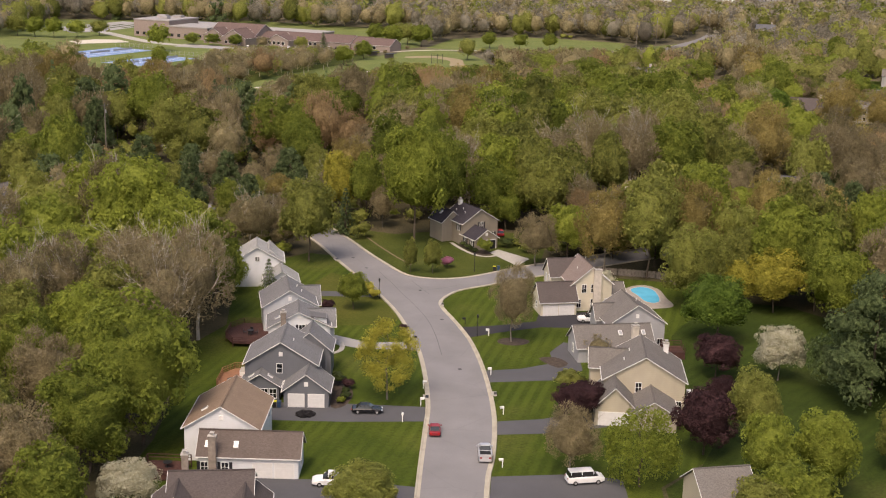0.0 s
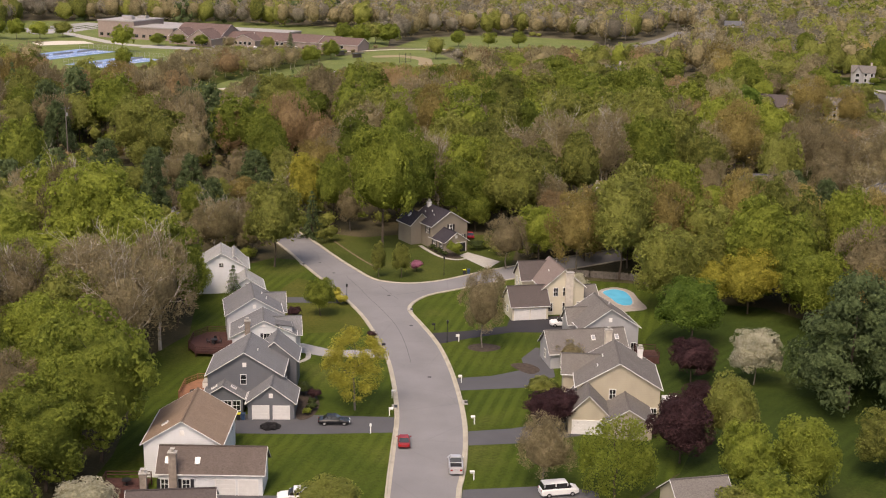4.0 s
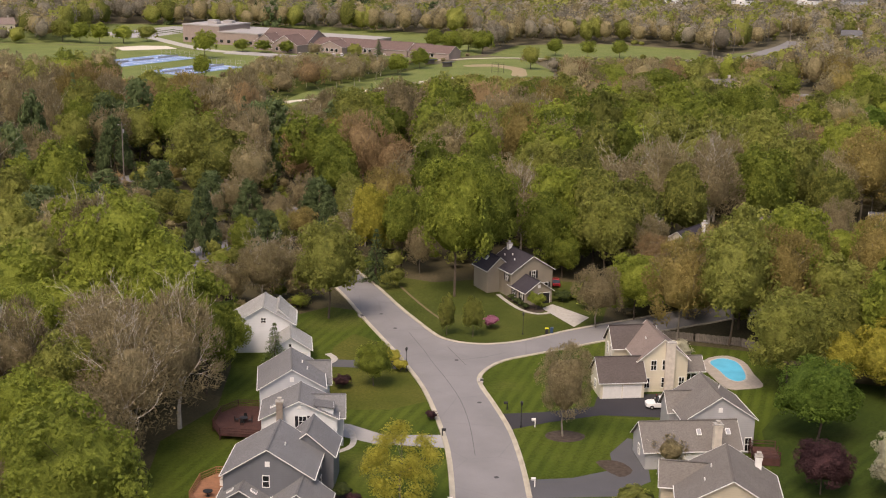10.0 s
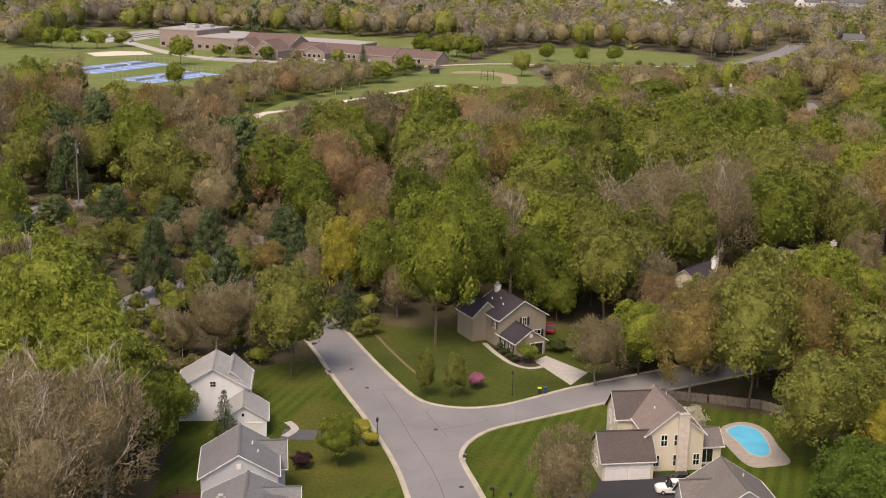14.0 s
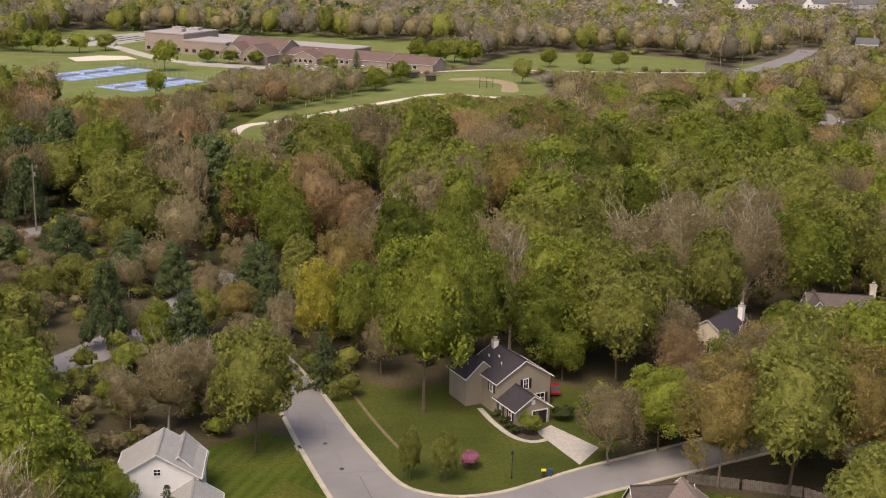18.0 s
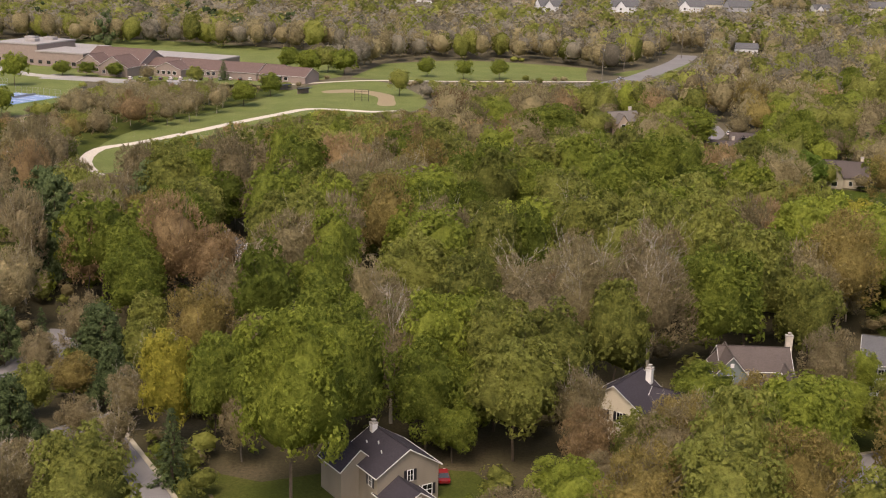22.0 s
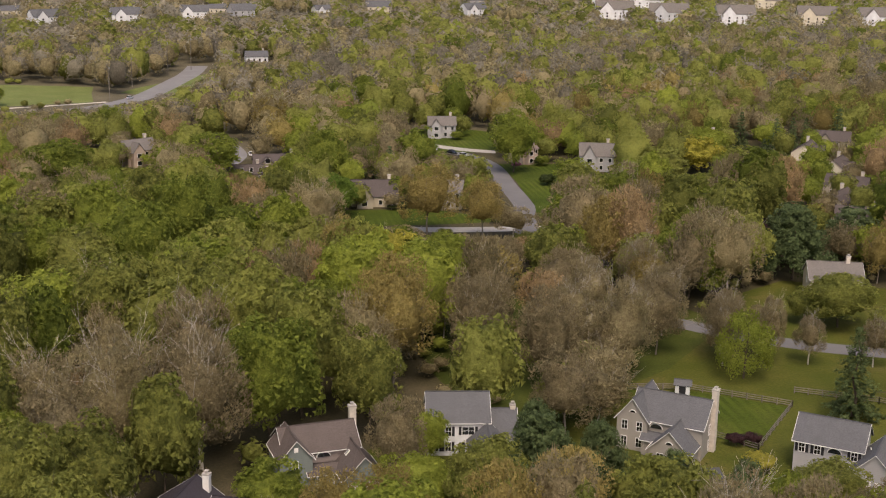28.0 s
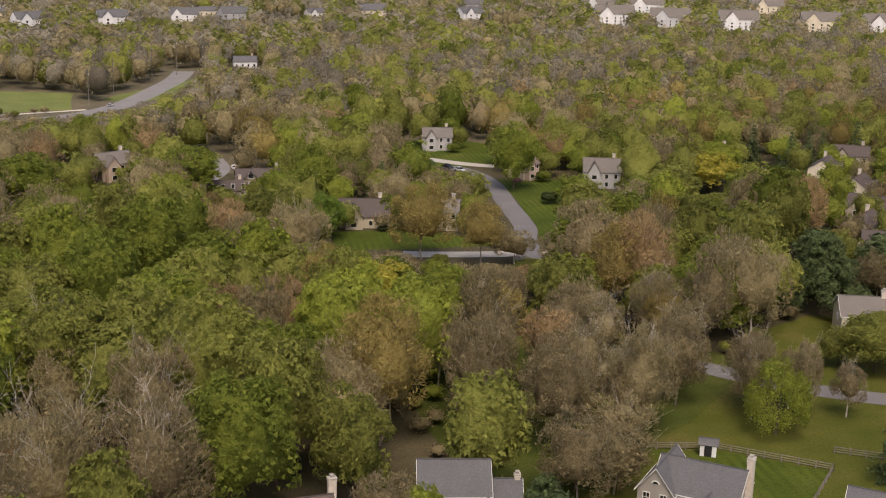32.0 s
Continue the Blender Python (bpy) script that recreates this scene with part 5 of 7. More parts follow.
    if kind == "pine":
        e2[:, 2] *= 0.75
    c = lob[pick] + e2 + rng.normal(0, 0.012 * r, (n, 3))
    if kind == "willow":
        c[:, 2] -= rng.uniform(0, 0.4, n) * h * 0.5
    c[:, 2] = np.where(c[:, 2] < 0.03 * h, 0.03 * h + rng.uniform(0, 0.1, n) * h, c[:, 2])
    tone = np.clip(0.5 + rng.uniform(-0.09, 0.09, k)[pick] + rng.normal(0, 0.08, n), 0, 1)
    nm = e + rng.normal(0, 0.38 if n > 150 else 0.25, (n, 3)) + (0, 0, 0.15)
    if kind == "willow":
        nm[:, 2] *= 0.2
    size = math.sqrt(r * h / n) * (2.05 if n > 3000 else 1.9 if n > 1200 else 1.3 if n > 600 else 1.0) * rng.uniform(0.5, 1.4, n) * (0.9 if kind == "airy" else 1.0)
    t = tri_soup(c, nm, size, rng)
    if twiggy:
        # fine twigs drawn along their boughs, among them small new leaves
        along = unit(axis[pick] + (0, 0, 0.7) + rng.normal(0, 0.33, (n, 3)))
        ln = math.sqrt(r * h / max(n, 1500)) * 3.9 * rng.uniform(0.6, 1.5, n) * (1.15 if kind == "bare" else 1.0)
        wd = ln * (0.1 if kind == "bare" else 0.13) * rng.uniform(0.7, 1.3, n)
        side = unit(np.cross(along, rng.normal(size=(n, 3))))
        twig = rng.uniform(0, 1, n) < (0.0 if n < 400 else {"bare": 0.75, "brown": 0.45}.get(kind, 0.65))
        lines = np.stack([c - along * ln[:, None] * 0.5 - side * wd[:, None], c - along * ln[:, None] * 0.5 + side * wd[:, None], c + along * ln[:, None] * 0.7], 1)
        t = np.where(twig[:, None, None], lines, c[:, None] + (t - c[:, None]) * 0.8)
    if kind in ("willow", "airy"):
        return loose(t, tone)
    # the mass of leaf within: one soft skin over all heads, or a lump for each bough of a pine
    if kind == "pine":
        iv, ifc = ICO[1]
        p = np.concatenate([lob[q] + iv * rng.uniform(0.5, 0.8, (len(iv), 1)) * rad[q] * (1, 1, 0.75) for q in range(k)])
        ifc = np.concatenate([ifc + q * len(iv) for q in range(k)])
    else:
        iv, ifc = ICO[2 if n > 80 else 1]
        v = unit(iv * ell + rng.normal(0, 0.01, iv.shape) * r)
        rel = lob - mid
        b = v @ rel.T
        disc = b * b - (rel * rel).sum(1) + (rad * (0.88 if twiggy else 0.95)) ** 2
        reach = np.where((disc > 0) & (b > 0), b + np.sqrt(np.maximum(disc, 0)), 0).max(1)
        least = 1 / np.linalg.norm(v / ell, axis=1)
        reach = np.maximum(reach * (0.6 if kind == "bare" else 0.74 if twiggy else 0.92 if n > 600 else 0.98), (0.46 if kind == "bare" else 0.6) * least) * (1 + rng.normal(0, 0.022, len(v)))
        p = mid + v * reach[:, None]
        p[:, 2] = np.maximum(p[:, 2], 0.06 * h)
    lv, lf, lt = loose(t, tone)
    return np.concatenate([lv, p]), np.concatenate([lf, ifc + len(lv)]), np.concatenate([lt, np.clip(0.46 + rng.normal(0, 0.07, len(p)), 0, 1)])


def soup_mesh(name, vs, fs, tone, material):
    """A mesh of triangles, with the tone of each corner kept as an attribute."""
    me = bpy.data.meshes.new(name)
    me.vertices.add(len(vs))
    me.vertices.foreach_set("co", vs.reshape(-1).astype(np.float32))
    me.loops.add(3 * len(fs))
    me.loops.foreach_set("vertex_index", fs.reshape(-1).astype(np.int32))
    me.polygons.add(len(fs))
    me.polygons.foreach_set("loop_start", np.arange(0, 3 * len(fs), 3, dtype=np.int32))
    me.update(calc_edges=True)
    me.shade_smooth()
    at = me.attributes.new("tone", "FLOAT", "POINT")
    at.data.foreach_set("value", tone.astype(np.float32))
    me.materials.append(material)
    return me


def limb_mesh(name, vs, fs, material):
    me = bpy.data.meshes.new(name)
    me.from_pydata([tuple(v) for v in vs], [], fs)
    me.update()
    me.materials.append(material)
    return me


BARK = {"budgold": "greybark", "amber": "greybark", "tan": "palebark", "grey": "greybark", "brown": "greybark", "bare": "palebark", "rust": "greybark", "needle": "bark", "pine": "bark", "blossom": "greybark"}
PROTO = {}


def proto(kind, v, n):
    """Unit crown and limbs of one kind: 10 high and 4 in radius."""
    key = (kind, v, n)
    if key not in PROTO:
        rng = np.random.default_rng(100 + 7 * v + len(kind))
        shape = {"needle": "needle", "pine": "pine", "tan": "tan", "grey": "tan", "brown": "brown", "budgold": "airy", "amber": "brown", "rust": "rust", "bare": "bare", "willow": "willow"}.get(kind, "leaf")
        twiggy = shape in ("tan", "rust", "bare", "brown")
        more = int(n * {"tan": 1.5, "brown": 1.4, "rust": 1.5, "bare": 1.35}.get(shape, 1.0))
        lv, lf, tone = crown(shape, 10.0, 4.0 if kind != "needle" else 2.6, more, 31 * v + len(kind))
        if kind in ("needle", "pine"):
            vs, fs = limbs(10.0, 2.0, rng, 0, 1.0, 0.3, 0.018, 1, 0.2)
        elif twiggy:
            vs, fs = limbs(10.0, 4.0, rng, 8, 1.05, 0.2, 0.021 if kind == "bare" else 0.015, 3 if kind in ("bare", "tan") and n > 3000 else 2, 1.3, top=0.62)
        else:
            vs, fs = limbs(10.0, 4.0, rng, 5, 0.8, 0.2, 0.014, 1, 0.9)
        PROTO[key] = (lv, lf, tone, vs, fs)
    return PROTO[key]


COLOUR = {"budgold": "gold", "pine": "needle", "bare": "brown", "willow": "lime"}
SAY = {"green": ("tree", "full green spring tree"), "lime": ("tree", "bright yellow-green spring tree"), "olive": ("tree", "olive-green tree coming into leaf"),
       "gold": ("tree", "golden-green budding tree"), "tan": ("tree", "half-bare grey-brown tree with fine twigs"), "grey": ("tree", "grey bare tree with dense fine twigs"), "brown": ("tree", "brown budding tree with dense fine twigs"), "amber": ("tree", "amber-brown budding tree"), "budgold": ("tree", "airy yellow-green budding tree"), "rust": ("tree", "russet budding tree"),
       "bare": ("tree", "leafless brown-twigged tree with pale branches"), "needle": ("conifer", "dark green spruce with drooping tiers"), "pine": ("conifer", "dark blue-green pine with layered boughs"),
       "maple": ("tree", "dense dark green maple"), "plum": ("tree", "dark purple-leaved ornamental tree"), "blossom": ("tree", "white flowering tree"), "willow": ("tree", "weeping yellow-green tree"),
       "pink": ("shrub", "round pink flowering shrub"), "hedge": ("shrub", "dark green clipped shrub")}
MADE = {}


def plant(kind, x, y, h, r, v=None, n=2200, where="", name=None, turn=None):
    """A tree of its own: trunk and crown under an empty at its foot."""
    v = int(abs(x * 3 + y * 7)) % 3 if v is None else v
    key = (kind, v, n)
    if key not in MADE:
        lv, lf, tone, vs, fs = proto(kind, v, n)
        MADE[key] = (limb_mesh("trunk", vs, fs, M[BARK.get(kind, "bark")]), soup_mesh("crown", lv, lf, tone, FOLIAGE[COLOUR.get(kind, kind)]))
    cat, lab = SAY[kind]
    rw = 2.6 if kind == "needle" else 4.0
    e = new(name or {"conifer": "conifer", "shrub": "shrub"}.get(cat, "tree"))
    e.matrix_basis = pose(x, y, 0.02 - (0.07 * h if r > 8.2 and h > 28 else 0), 0, 0, (x * 37 + y * 91) % 360 if turn is None else turn) @ Matrix.Diagonal((r / rw, r / rw, h / 10, 1))
    tagged(e, lab + (" " + where if where else ""), cat, {"conifer": "conifers", "shrub": "shrubs"}.get(cat, "trees"))
    for nm, me in zip(("trunk", "crown"), MADE[key]):
        o = new(nm, me)
        o.parent = e
    return e


# trees and shrubs that stand by themselves
for kind, x, y, h, r, where in (("green", -17.2, 237.8, 7.5, 3.1, "on the front lawn"), 
                                ("lime", -7.1, 290.3, 29, 8.2, "beside the corner house"), ("green", -0.5, 304, 25, 6.5, "beside the corner house"), ("olive", -7.1, 265.5, 7.5, 1.6, "at the corner"), ("olive", -2.3, 265.2, 7.5, 1.9, "at the corner"),
                                ("maple", 50.5, 223, 12.5, 6.4, "behind the beige house"), ("plum", 47, 204.5, 7.5, 4.2, "on the back lawn"),
                                ("plum", 38.8, 171.5, 10, 4.8, "beside a house"), ("plum", 22, 184, 6.0, 4.2, "before a house"), ("plum", 45.5, 191, 5, 2.8, "on the back lawn"), ("blossom", 57.3, 203.5, 9.8, 4.3, "on the back lawn")):
    plant(kind, x, y, h, r, where=where, n=8000)
plant("budgold", -8.0, 190, 13, 5.5, where="on the front lawn", n=16000), plant("brown", 13, 220.5, 14.5, 4.2, where="in a mulch bed", n=8000), plant("brown", 18.8, 162.5, 10.5, 4.2, where="beside a driveway", n=8000)
for kind, x, y, h, r, where in (("willow", 28, 160, 11.5, 4.8, "beside a driveway"), ("olive", 46.4, 175, 12, 4.2, "behind houses"), ("lime", 44.5, 158, 12, 4, "behind houses"),
                                ("lime", 52.5, 158.5, 12.5, 4.4, "behind houses"), ("olive", 67, 168, 10, 5, "at the lawn's edge"), ("pine", 69.5, 193, 22, 8.6, "at the lawn's edge"), ("pine", 79, 203, 18, 7.5, "at the lawn's edge"), ("olive", 50, 244, 17, 6.8, "beside the pool"), ("gold", 58, 245, 10, 5, "beside the pool"), ("olive", 61, 254, 14, 6, "beside the pool"), ("lime", 76, 232, 16, 7, "at the lawn's edge"), ("gold", 66, 243, 13, 6, "at the lawn's edge"),
                                ("olive", -9, 148.2, 7.2, 5.0, "beside the street"), ("green", -42, 169.5, 22, 8.5, "behind the white house"), ("green", -47, 160, 15, 7, "behind the white house"),
                                ("blossom", -39, 150, 6.5, 4.0, "beside a deck"), ("bare", -53.7, 219, 19, 8, "at the wood's edge"), ("tan", -58, 230, 18, 8, "at the wood's edge"), ("tan", -56, 214, 14, 7, "at the wood's edge"), ("lime", -43.5, 247, 9, 4.2, "beside the white house"), ):
    plant(kind, x, y, h, r, where=where, n=7000)
for kind, x, y, h, r, where in (("green", -70, 272, 16, 6, "in the western woods"), ("lime", -78, 282, 22, 8.5, "in the western woods"), ("needle", -34.5, 243.5, 8.5, 2.6, "beside a white garage"),
                                
                                ("lime", 83.5, 333, 9, 4, "behind the close")):
    plant(kind, x, y, h, r, where=where, n=7000)
for kind, x, y, h, r, where in (("needle", 162, 325, 17, 5.5, "behind the fence"), ("brown", 148, 366, 16, 5.4, "in the meadow"),
                                ("bare", 160, 361, 14, 4.5, "in the meadow"), ("tan", 131, 371, 16, 5.8, "at the meadow's edge"), ("olive", 168, 402, 15, 8, "by the meadow road"), ("green", 208, 438, 16, 9, "beyond the meadow"),
                                ("green", 209.5, 549.4, 21, 8.9, "beside the bending lane"), ("amber", 145.4, 475.7, 19.5, 8.4, "before the dormer house"), ("amber", 157.3, 465.6, 17, 6.5, "beside the lane"), ("green", 191.3, 411.9, 17, 10.2, "beyond the meadow"), ("pine", 211.2, 402.3, 18, 8.2, "beside a grey roof"), ("maple", 128.5, 503.8, 12.4, 6.9, "beside the dormer house"), ("green", 124.7, 530.2, 15, 6.5, "behind the dormer house"), ("green", 137.4, 537.7, 20, 7.5, "behind the dormer house"), ("maple", 184.6, 572.4, 8, 6.6, "beside the pale lane"), ("tan", 149.7, 640.2, 20, 8.5, "beside the far close"), ("green", 201.1, 673.8, 20, 7, "beyond the far lawn"), ("needle", 123, 681.7, 11, 4.6, "beside the far road"), ("green", 91.3, 657.9, 13.4, 6, "beside the peach house"), ("lime", 278, 533, 15, 9, "beside a clustered house")):
    plant(kind, x, y, h, r, where=where, n=4500)
for kind, x, y, h, r, where in (
                                ("amber", 63, 293, 12, 6, "beside the cross street"), ("amber", 59.5, 305, 15, 5.8, "beside the cross street"), ("amber", 67, 306, 14, 5, "beside the cross street"), ("olive", 82, 308, 15, 6, "before the close"), ("olive", 40, 293, 14, 4.6, "beside the cross street"),
                                ("olive", 41, 146, 8, 4.2, "beside a house"), ("lime", 46, 148.5, 9, 5, "beside a house")):
    plant(kind, x, y, h, r, where=where, n=5500)
for kind, x, y, h, r in (("bare", 166, 357, 11, 3.6), ("bare", 173, 350, 10, 3.4), ("brown", 152, 374, 14, 5), ("tan", 143, 384, 16, 5.2), ("amber", 160, 388, 14, 5), ("bare", 184, 344, 10, 3.2), ("tan", 137, 360, 15, 4.8), ("olive", 196, 352, 9, 5), ("lime", 212, 356, 11, 6), ("olive", 190, 372, 8, 4)):
    plant(kind, x, y, h, r, where="beside the meadow road", n=4000)
for kind, x, y, h, r in (("green", -44, 374, 19, 6.3), ("bare", -19, 359, 18, 5.5), ("pine", -64.2, 312.9, 16, 3.7), ("pine", -48.9, 308.9, 12, 4.2), ("pine", -42.7, 339.8, 13.4, 5), ("bare", -61, 316.6, 7.4, 2.9), ("needle", -54.9, 348.4, 10.3, 2.6), ("pine", -72.3, 353.3, 11.4, 4.6), ("amber", -44.8, 328.6, 8.5, 4.2), ("needle", -24, 299, 11.7, 3.6), ("brown", -15.5, 306.8, 10.3, 3.6),
                         ("pine", -87.3, 358.9, 12.6, 4.8), ("pine", -112, 400, 17, 5), ("green", -7, 352, 21, 5.3), ("bare", 6, 342, 17, 5.5), ("olive", 10, 366, 20, 8), ("olive", 22, 319, 22, 7), ("tan", 33.5, 308, 14, 4.6), ("green", 17.5, 313.5, 14, 4.6), ("green", 15, 307, 10, 3.6), ("green", 11, 310, 17, 5.9), ("bare", 55, 366, 23, 6.5),
                         ("tan", 47, 405, 19, 6.5), ("tan", 29, 359, 18, 7.2), ("tan", 49, 305, 12, 4.5), ("green", -54.1, 309.5, 10.5, 3.3), ("tan", -44, 278, 14, 4.8), ("tan", -50, 279, 8, 3.4), ("lime", -76, 293, 17, 5.4), 
                         ("lime", -62, 262, 19, 7), ("olive", -83, 385, 21, 8.5), ("rust", 78, 409, 18, 7.2), ("gold", 111, 418, 17, 8), ("brown", 115, 376, 18, 6), ("green", 79, 380, 19, 8.2), 
                         ("rust", 42, 364, 15, 5.5), ("tan", 31, 345, 17, 5.6)):
    plant(kind, x, y, h, r, where="in the woods", n=4600)
for kind, x, y, h, r, where in (("lime", 28, 279.5, 13, 5.8, "beside the cross street"), ("brown", 20.5, 273.5, 12, 4.9, "beside the cross street"), ("brown", 42, 289, 15, 6.1, "beside the cross street"), ("amber", 45, 293, 16, 5, "beside the cross street"), ("green", 49, 290, 11, 3.4, "beside the cross street"), ("olive", 38.5, 281, 10, 4, "beside the cross street"), ("brown", 34, 286, 11, 4.4, "beside the cross street"),
                                ("lime", 74, 314, 11, 6, "before the close"), ("pine", 96, 320, 14, 4, "beside a driveway"), ("pine", 101, 309, 14, 4.4, "before the close"), ("pine", 109, 302, 11, 4, "before the close"), ("pine", 118, 297, 10, 4, "before the close"),
                                ("olive", 129, 293, 9.5, 6.6, "before the close"), ("willow", 156, 348, 13, 6.0, "in the meadow"), ("bare", 161, 392, 17, 6, "by the meadow road"), ("brown", 139, 390, 17, 6, "by the meadow road"), ("olive", 195, 367, 12, 8, "by the meadow road")):
    plant(kind, x, y, h, r, where=where, n=7000)
for kind, x, y, h, r in (("green", -42, 453, 19, 8.5), ("lime", 40, 503, 17, 7.8), ("green", 59, 563, 17, 11), ("green", 106, 562, 17, 11), ("green", -46, 423, 16, 6.4), ("tan", 168, 639, 17, 11), ("green", 37, 472, 17, 7.7)):
    plant(kind, x, y, h, r, where="in the woods", n=3200)
for kind, x, y, h, r in (("brown", 107, 363, 14, 5), ("tan", 124, 360.6, 13.5, 4.4), ("green", 124.2, 352.6, 9.3, 3.3), ("brown", 130, 353.5, 12.5, 3.6), ("bare", 156.6, 355.5, 15, 3.8), ("bare", 166, 353.2, 14, 2.9), ("tan", 156, 376, 16, 5.4)):
    plant(kind, x, y, h, r, where="at the meadow's edge", n=4500)
for kind, x, y, h, r in (("brown", -51, 146, 15, 5.5), ("olive", -59, 153, 17, 6), ("green", -46, 139, 13, 5), ("brown", -56, 138, 14, 5.5)):
    plant(kind, x, y, h, r, where="in the western woods", n=4500)
for kind, x, y, h, r in (("olive", -50, 322, 9, 3.4), ("brown", -52, 336, 10, 3.6), ("pine", -38, 326, 11, 3.6), ("tan", -34, 318, 10, 3.6), ("olive", -35, 336, 12, 4), ("pine", -61, 346, 11, 3.6), ("tan", -66, 352, 10, 4), ("brown", -48, 349, 12, 4.2), ("olive", -36, 347, 13, 4.4),
                         ("tan", -30, 328, 12, 4), ("green", -20, 326, 13, 4.4), ("brown", -17, 336, 13, 4.6), ("brown", -40, 312, 8, 3.2), ("tan", -34, 305, 9, 3.6), ("brown", -50, 297, 6, 3), ("tan", -56, 291, 5, 2.8), ("tan", -90, 325, 8, 3.6), ("olive", -84, 334, 9, 3.8), ("brown", -92, 339, 8, 3.6), ("olive", -82, 346, 8, 3.6), ("tan", -90, 351, 7, 3.4), ("brown", -80, 323, 7, 3.2), ("olive", -74, 338, 9, 3.8), ("tan", -70, 344, 8, 3.6), ("brown", -44, 298, 7, 3.2), ("tan", -38, 292, 8, 3.4), ("brown", -36, 283, 8, 3.4), ("tan", -33, 297, 9, 3.4)):
    plant(kind, x, y, h, r, where="in the western glade", n=3200)
for kind, x, y, h, r in (("olive", -56, 208, 17, 6), ("lime", -55, 190, 18, 6.3), ("brown", -56, 172, 16, 5.4), ("green", -46, 178, 13, 4.2), ("green", -52, 180, 15, 5),
                         ("olive", -68, 191, 18, 5.6), ("bare", -90, 243, 22, 7.4), ("olive", -79, 206, 16, 5.5), ("lime", -70, 225, 19, 6.7), ("olive", -79, 226, 18, 5.8), ("bare", -66, 213, 20, 6.5), ("green", -61, 201, 14, 5.5), ("green", -62, 181, 16, 5.4)):
    plant(kind, x, y, h, r, where="in the western woods", n=6500)
for kind, x, y, h, r in (("olive", 181, 524, 12, 7), ("needle", 159.5, 556.3, 11.4, 4), ("needle", 164.6, 552.6, 11.5, 4.2), ("needle", 169.8, 553.2, 9.5, 3.6), ("olive", 200, 636, 12, 5.4), ("hedge", 210, 526, 3.5, 3), ("green", 217, 522, 9, 5.9), ("needle", 316.3, 564.4, 15, 4.8), ("needle", 300.7, 530.1, 10.5, 3.8), ("needle", 318.5, 545.8, 15, 4.7),
                         ("needle", 324, 543.2, 15.5, 4.4), ("needle", 329.5, 542.4, 15, 4.2), ("needle", 350, 548, 17, 6.1), ("plum", 226, 433, 6, 4.1), ("pine", 222, 417, 15, 8.5), ("pine", 237, 411, 14, 9), ("gold", 267, 522, 14, 9), ("olive", 239, 504, 14, 10), ("tan", 218, 486, 14, 10), ("tan", 251, 463, 13, 9), ("lime", 322, 494, 15, 10),
                         ("green", 165, 593, 11, 7.5), ("green", 148, 591, 10, 6.5), ("needle", 114, 614, 11, 5), ("green", 111, 655, 9, 5.4), ("olive", 239, 474, 12, 9), ("tan", 82, 596, 9, 5), ("green", 99, 597, 8, 5),
                         ("lime", -163, 708, 15, 6), ("lime", -142, 619, 12, 4.4), ("green", -152, 748, 7, 5), ("green", -140, 746, 7, 5), ("green", -126, 745, 7, 5), ("olive", -71, 664, 9, 5), ("green", -56, 660, 10, 5.5), ("green", -48, 690, 10, 5), ("lime", -36, 760, 14, 7), ("green", -19, 772, 13, 7),
                         ("green", -47, 783, 12, 6), ("olive", -28, 782, 13, 7), ("needle", -75, 742, 10, 3.6), ("olive", -86, 726, 8, 4), ("tan", -108, 728, 8, 4), ("olive", -218, 790, 9, 6), ("lime", -228, 776, 10, 6), ("lime", -240, 770, 12, 6), ("green", -252, 772, 12, 6), ("olive", -264, 776, 13, 7)):
    plant(kind, x, y, h, r, where="on open grass", n=1300)
for kind, x, y, h, r in (("tan", 176, 459, 9, 5.5), ("tan", 166, 464, 9, 5.5), ("olive", 186, 466, 8, 5), ("tan", 118, 338, 11, 6), ("tan", 124, 347, 12, 6), ("olive", 113, 341, 10, 5), ("tan", 132, 362, 14, 6), ("tan", 148, 400, 15, 6), ("amber", 128, 398, 16, 6)):
    plant(kind, x, y, h, r, where="at the meadow's edge", n=1600)
for k, (x, y) in enumerate(((145.5, 517), (165, 507), (240, 545), (91, 606), (134, 581), (217, 628), (318, 527), (306, 497), (287, 470), (268, 452), (258, 432), (222, 566), (297, 560))):
    for q, (dx, dy) in enumerate(((-7.5, -4.5), (7.5, -1.5), (2, -9), (-4, 9), (8, 8))):
        low = q == 2
        if q == 0 and (x > 200 or y == 581):
            continue
        plant(("olive", "tan", "green", "olive", "tan", "green", "lime")[(3 * k + 2 * q) % 7], x + dx + 1.5 * ((k * 0.7) % 1), y + dy, ((2.5 if x > 200 else 4.0) if low else 8 if q < 2 else 11) + 2 * ((k * 0.37 + q * 0.3) % 1), 3.0 if low else 4.6, where="beside a house", n=800)
for k in range(34):
    u, v = (k * 0.618) % 1, (k + 0.5) / 34
    x, y = -124 + 52 * u + 14 * v, 606 + 62 * v - 6 * u
    plant("tan" if k % 6 else "olive", x, y, 8.0 + 3.5 * ((k * 0.37) % 1), 4.2, where="in a thicket before the school", n=600)
for kind, x, y, h, r in (("olive", 8, 700, 12, 5),
                         ("green", 40, 764, 10, 5), ("green", 58, 768, 10, 5), ("green", 22, 772, 10, 5)):
    plant(kind, x, y, h, r, where="on open grass", n=1200)
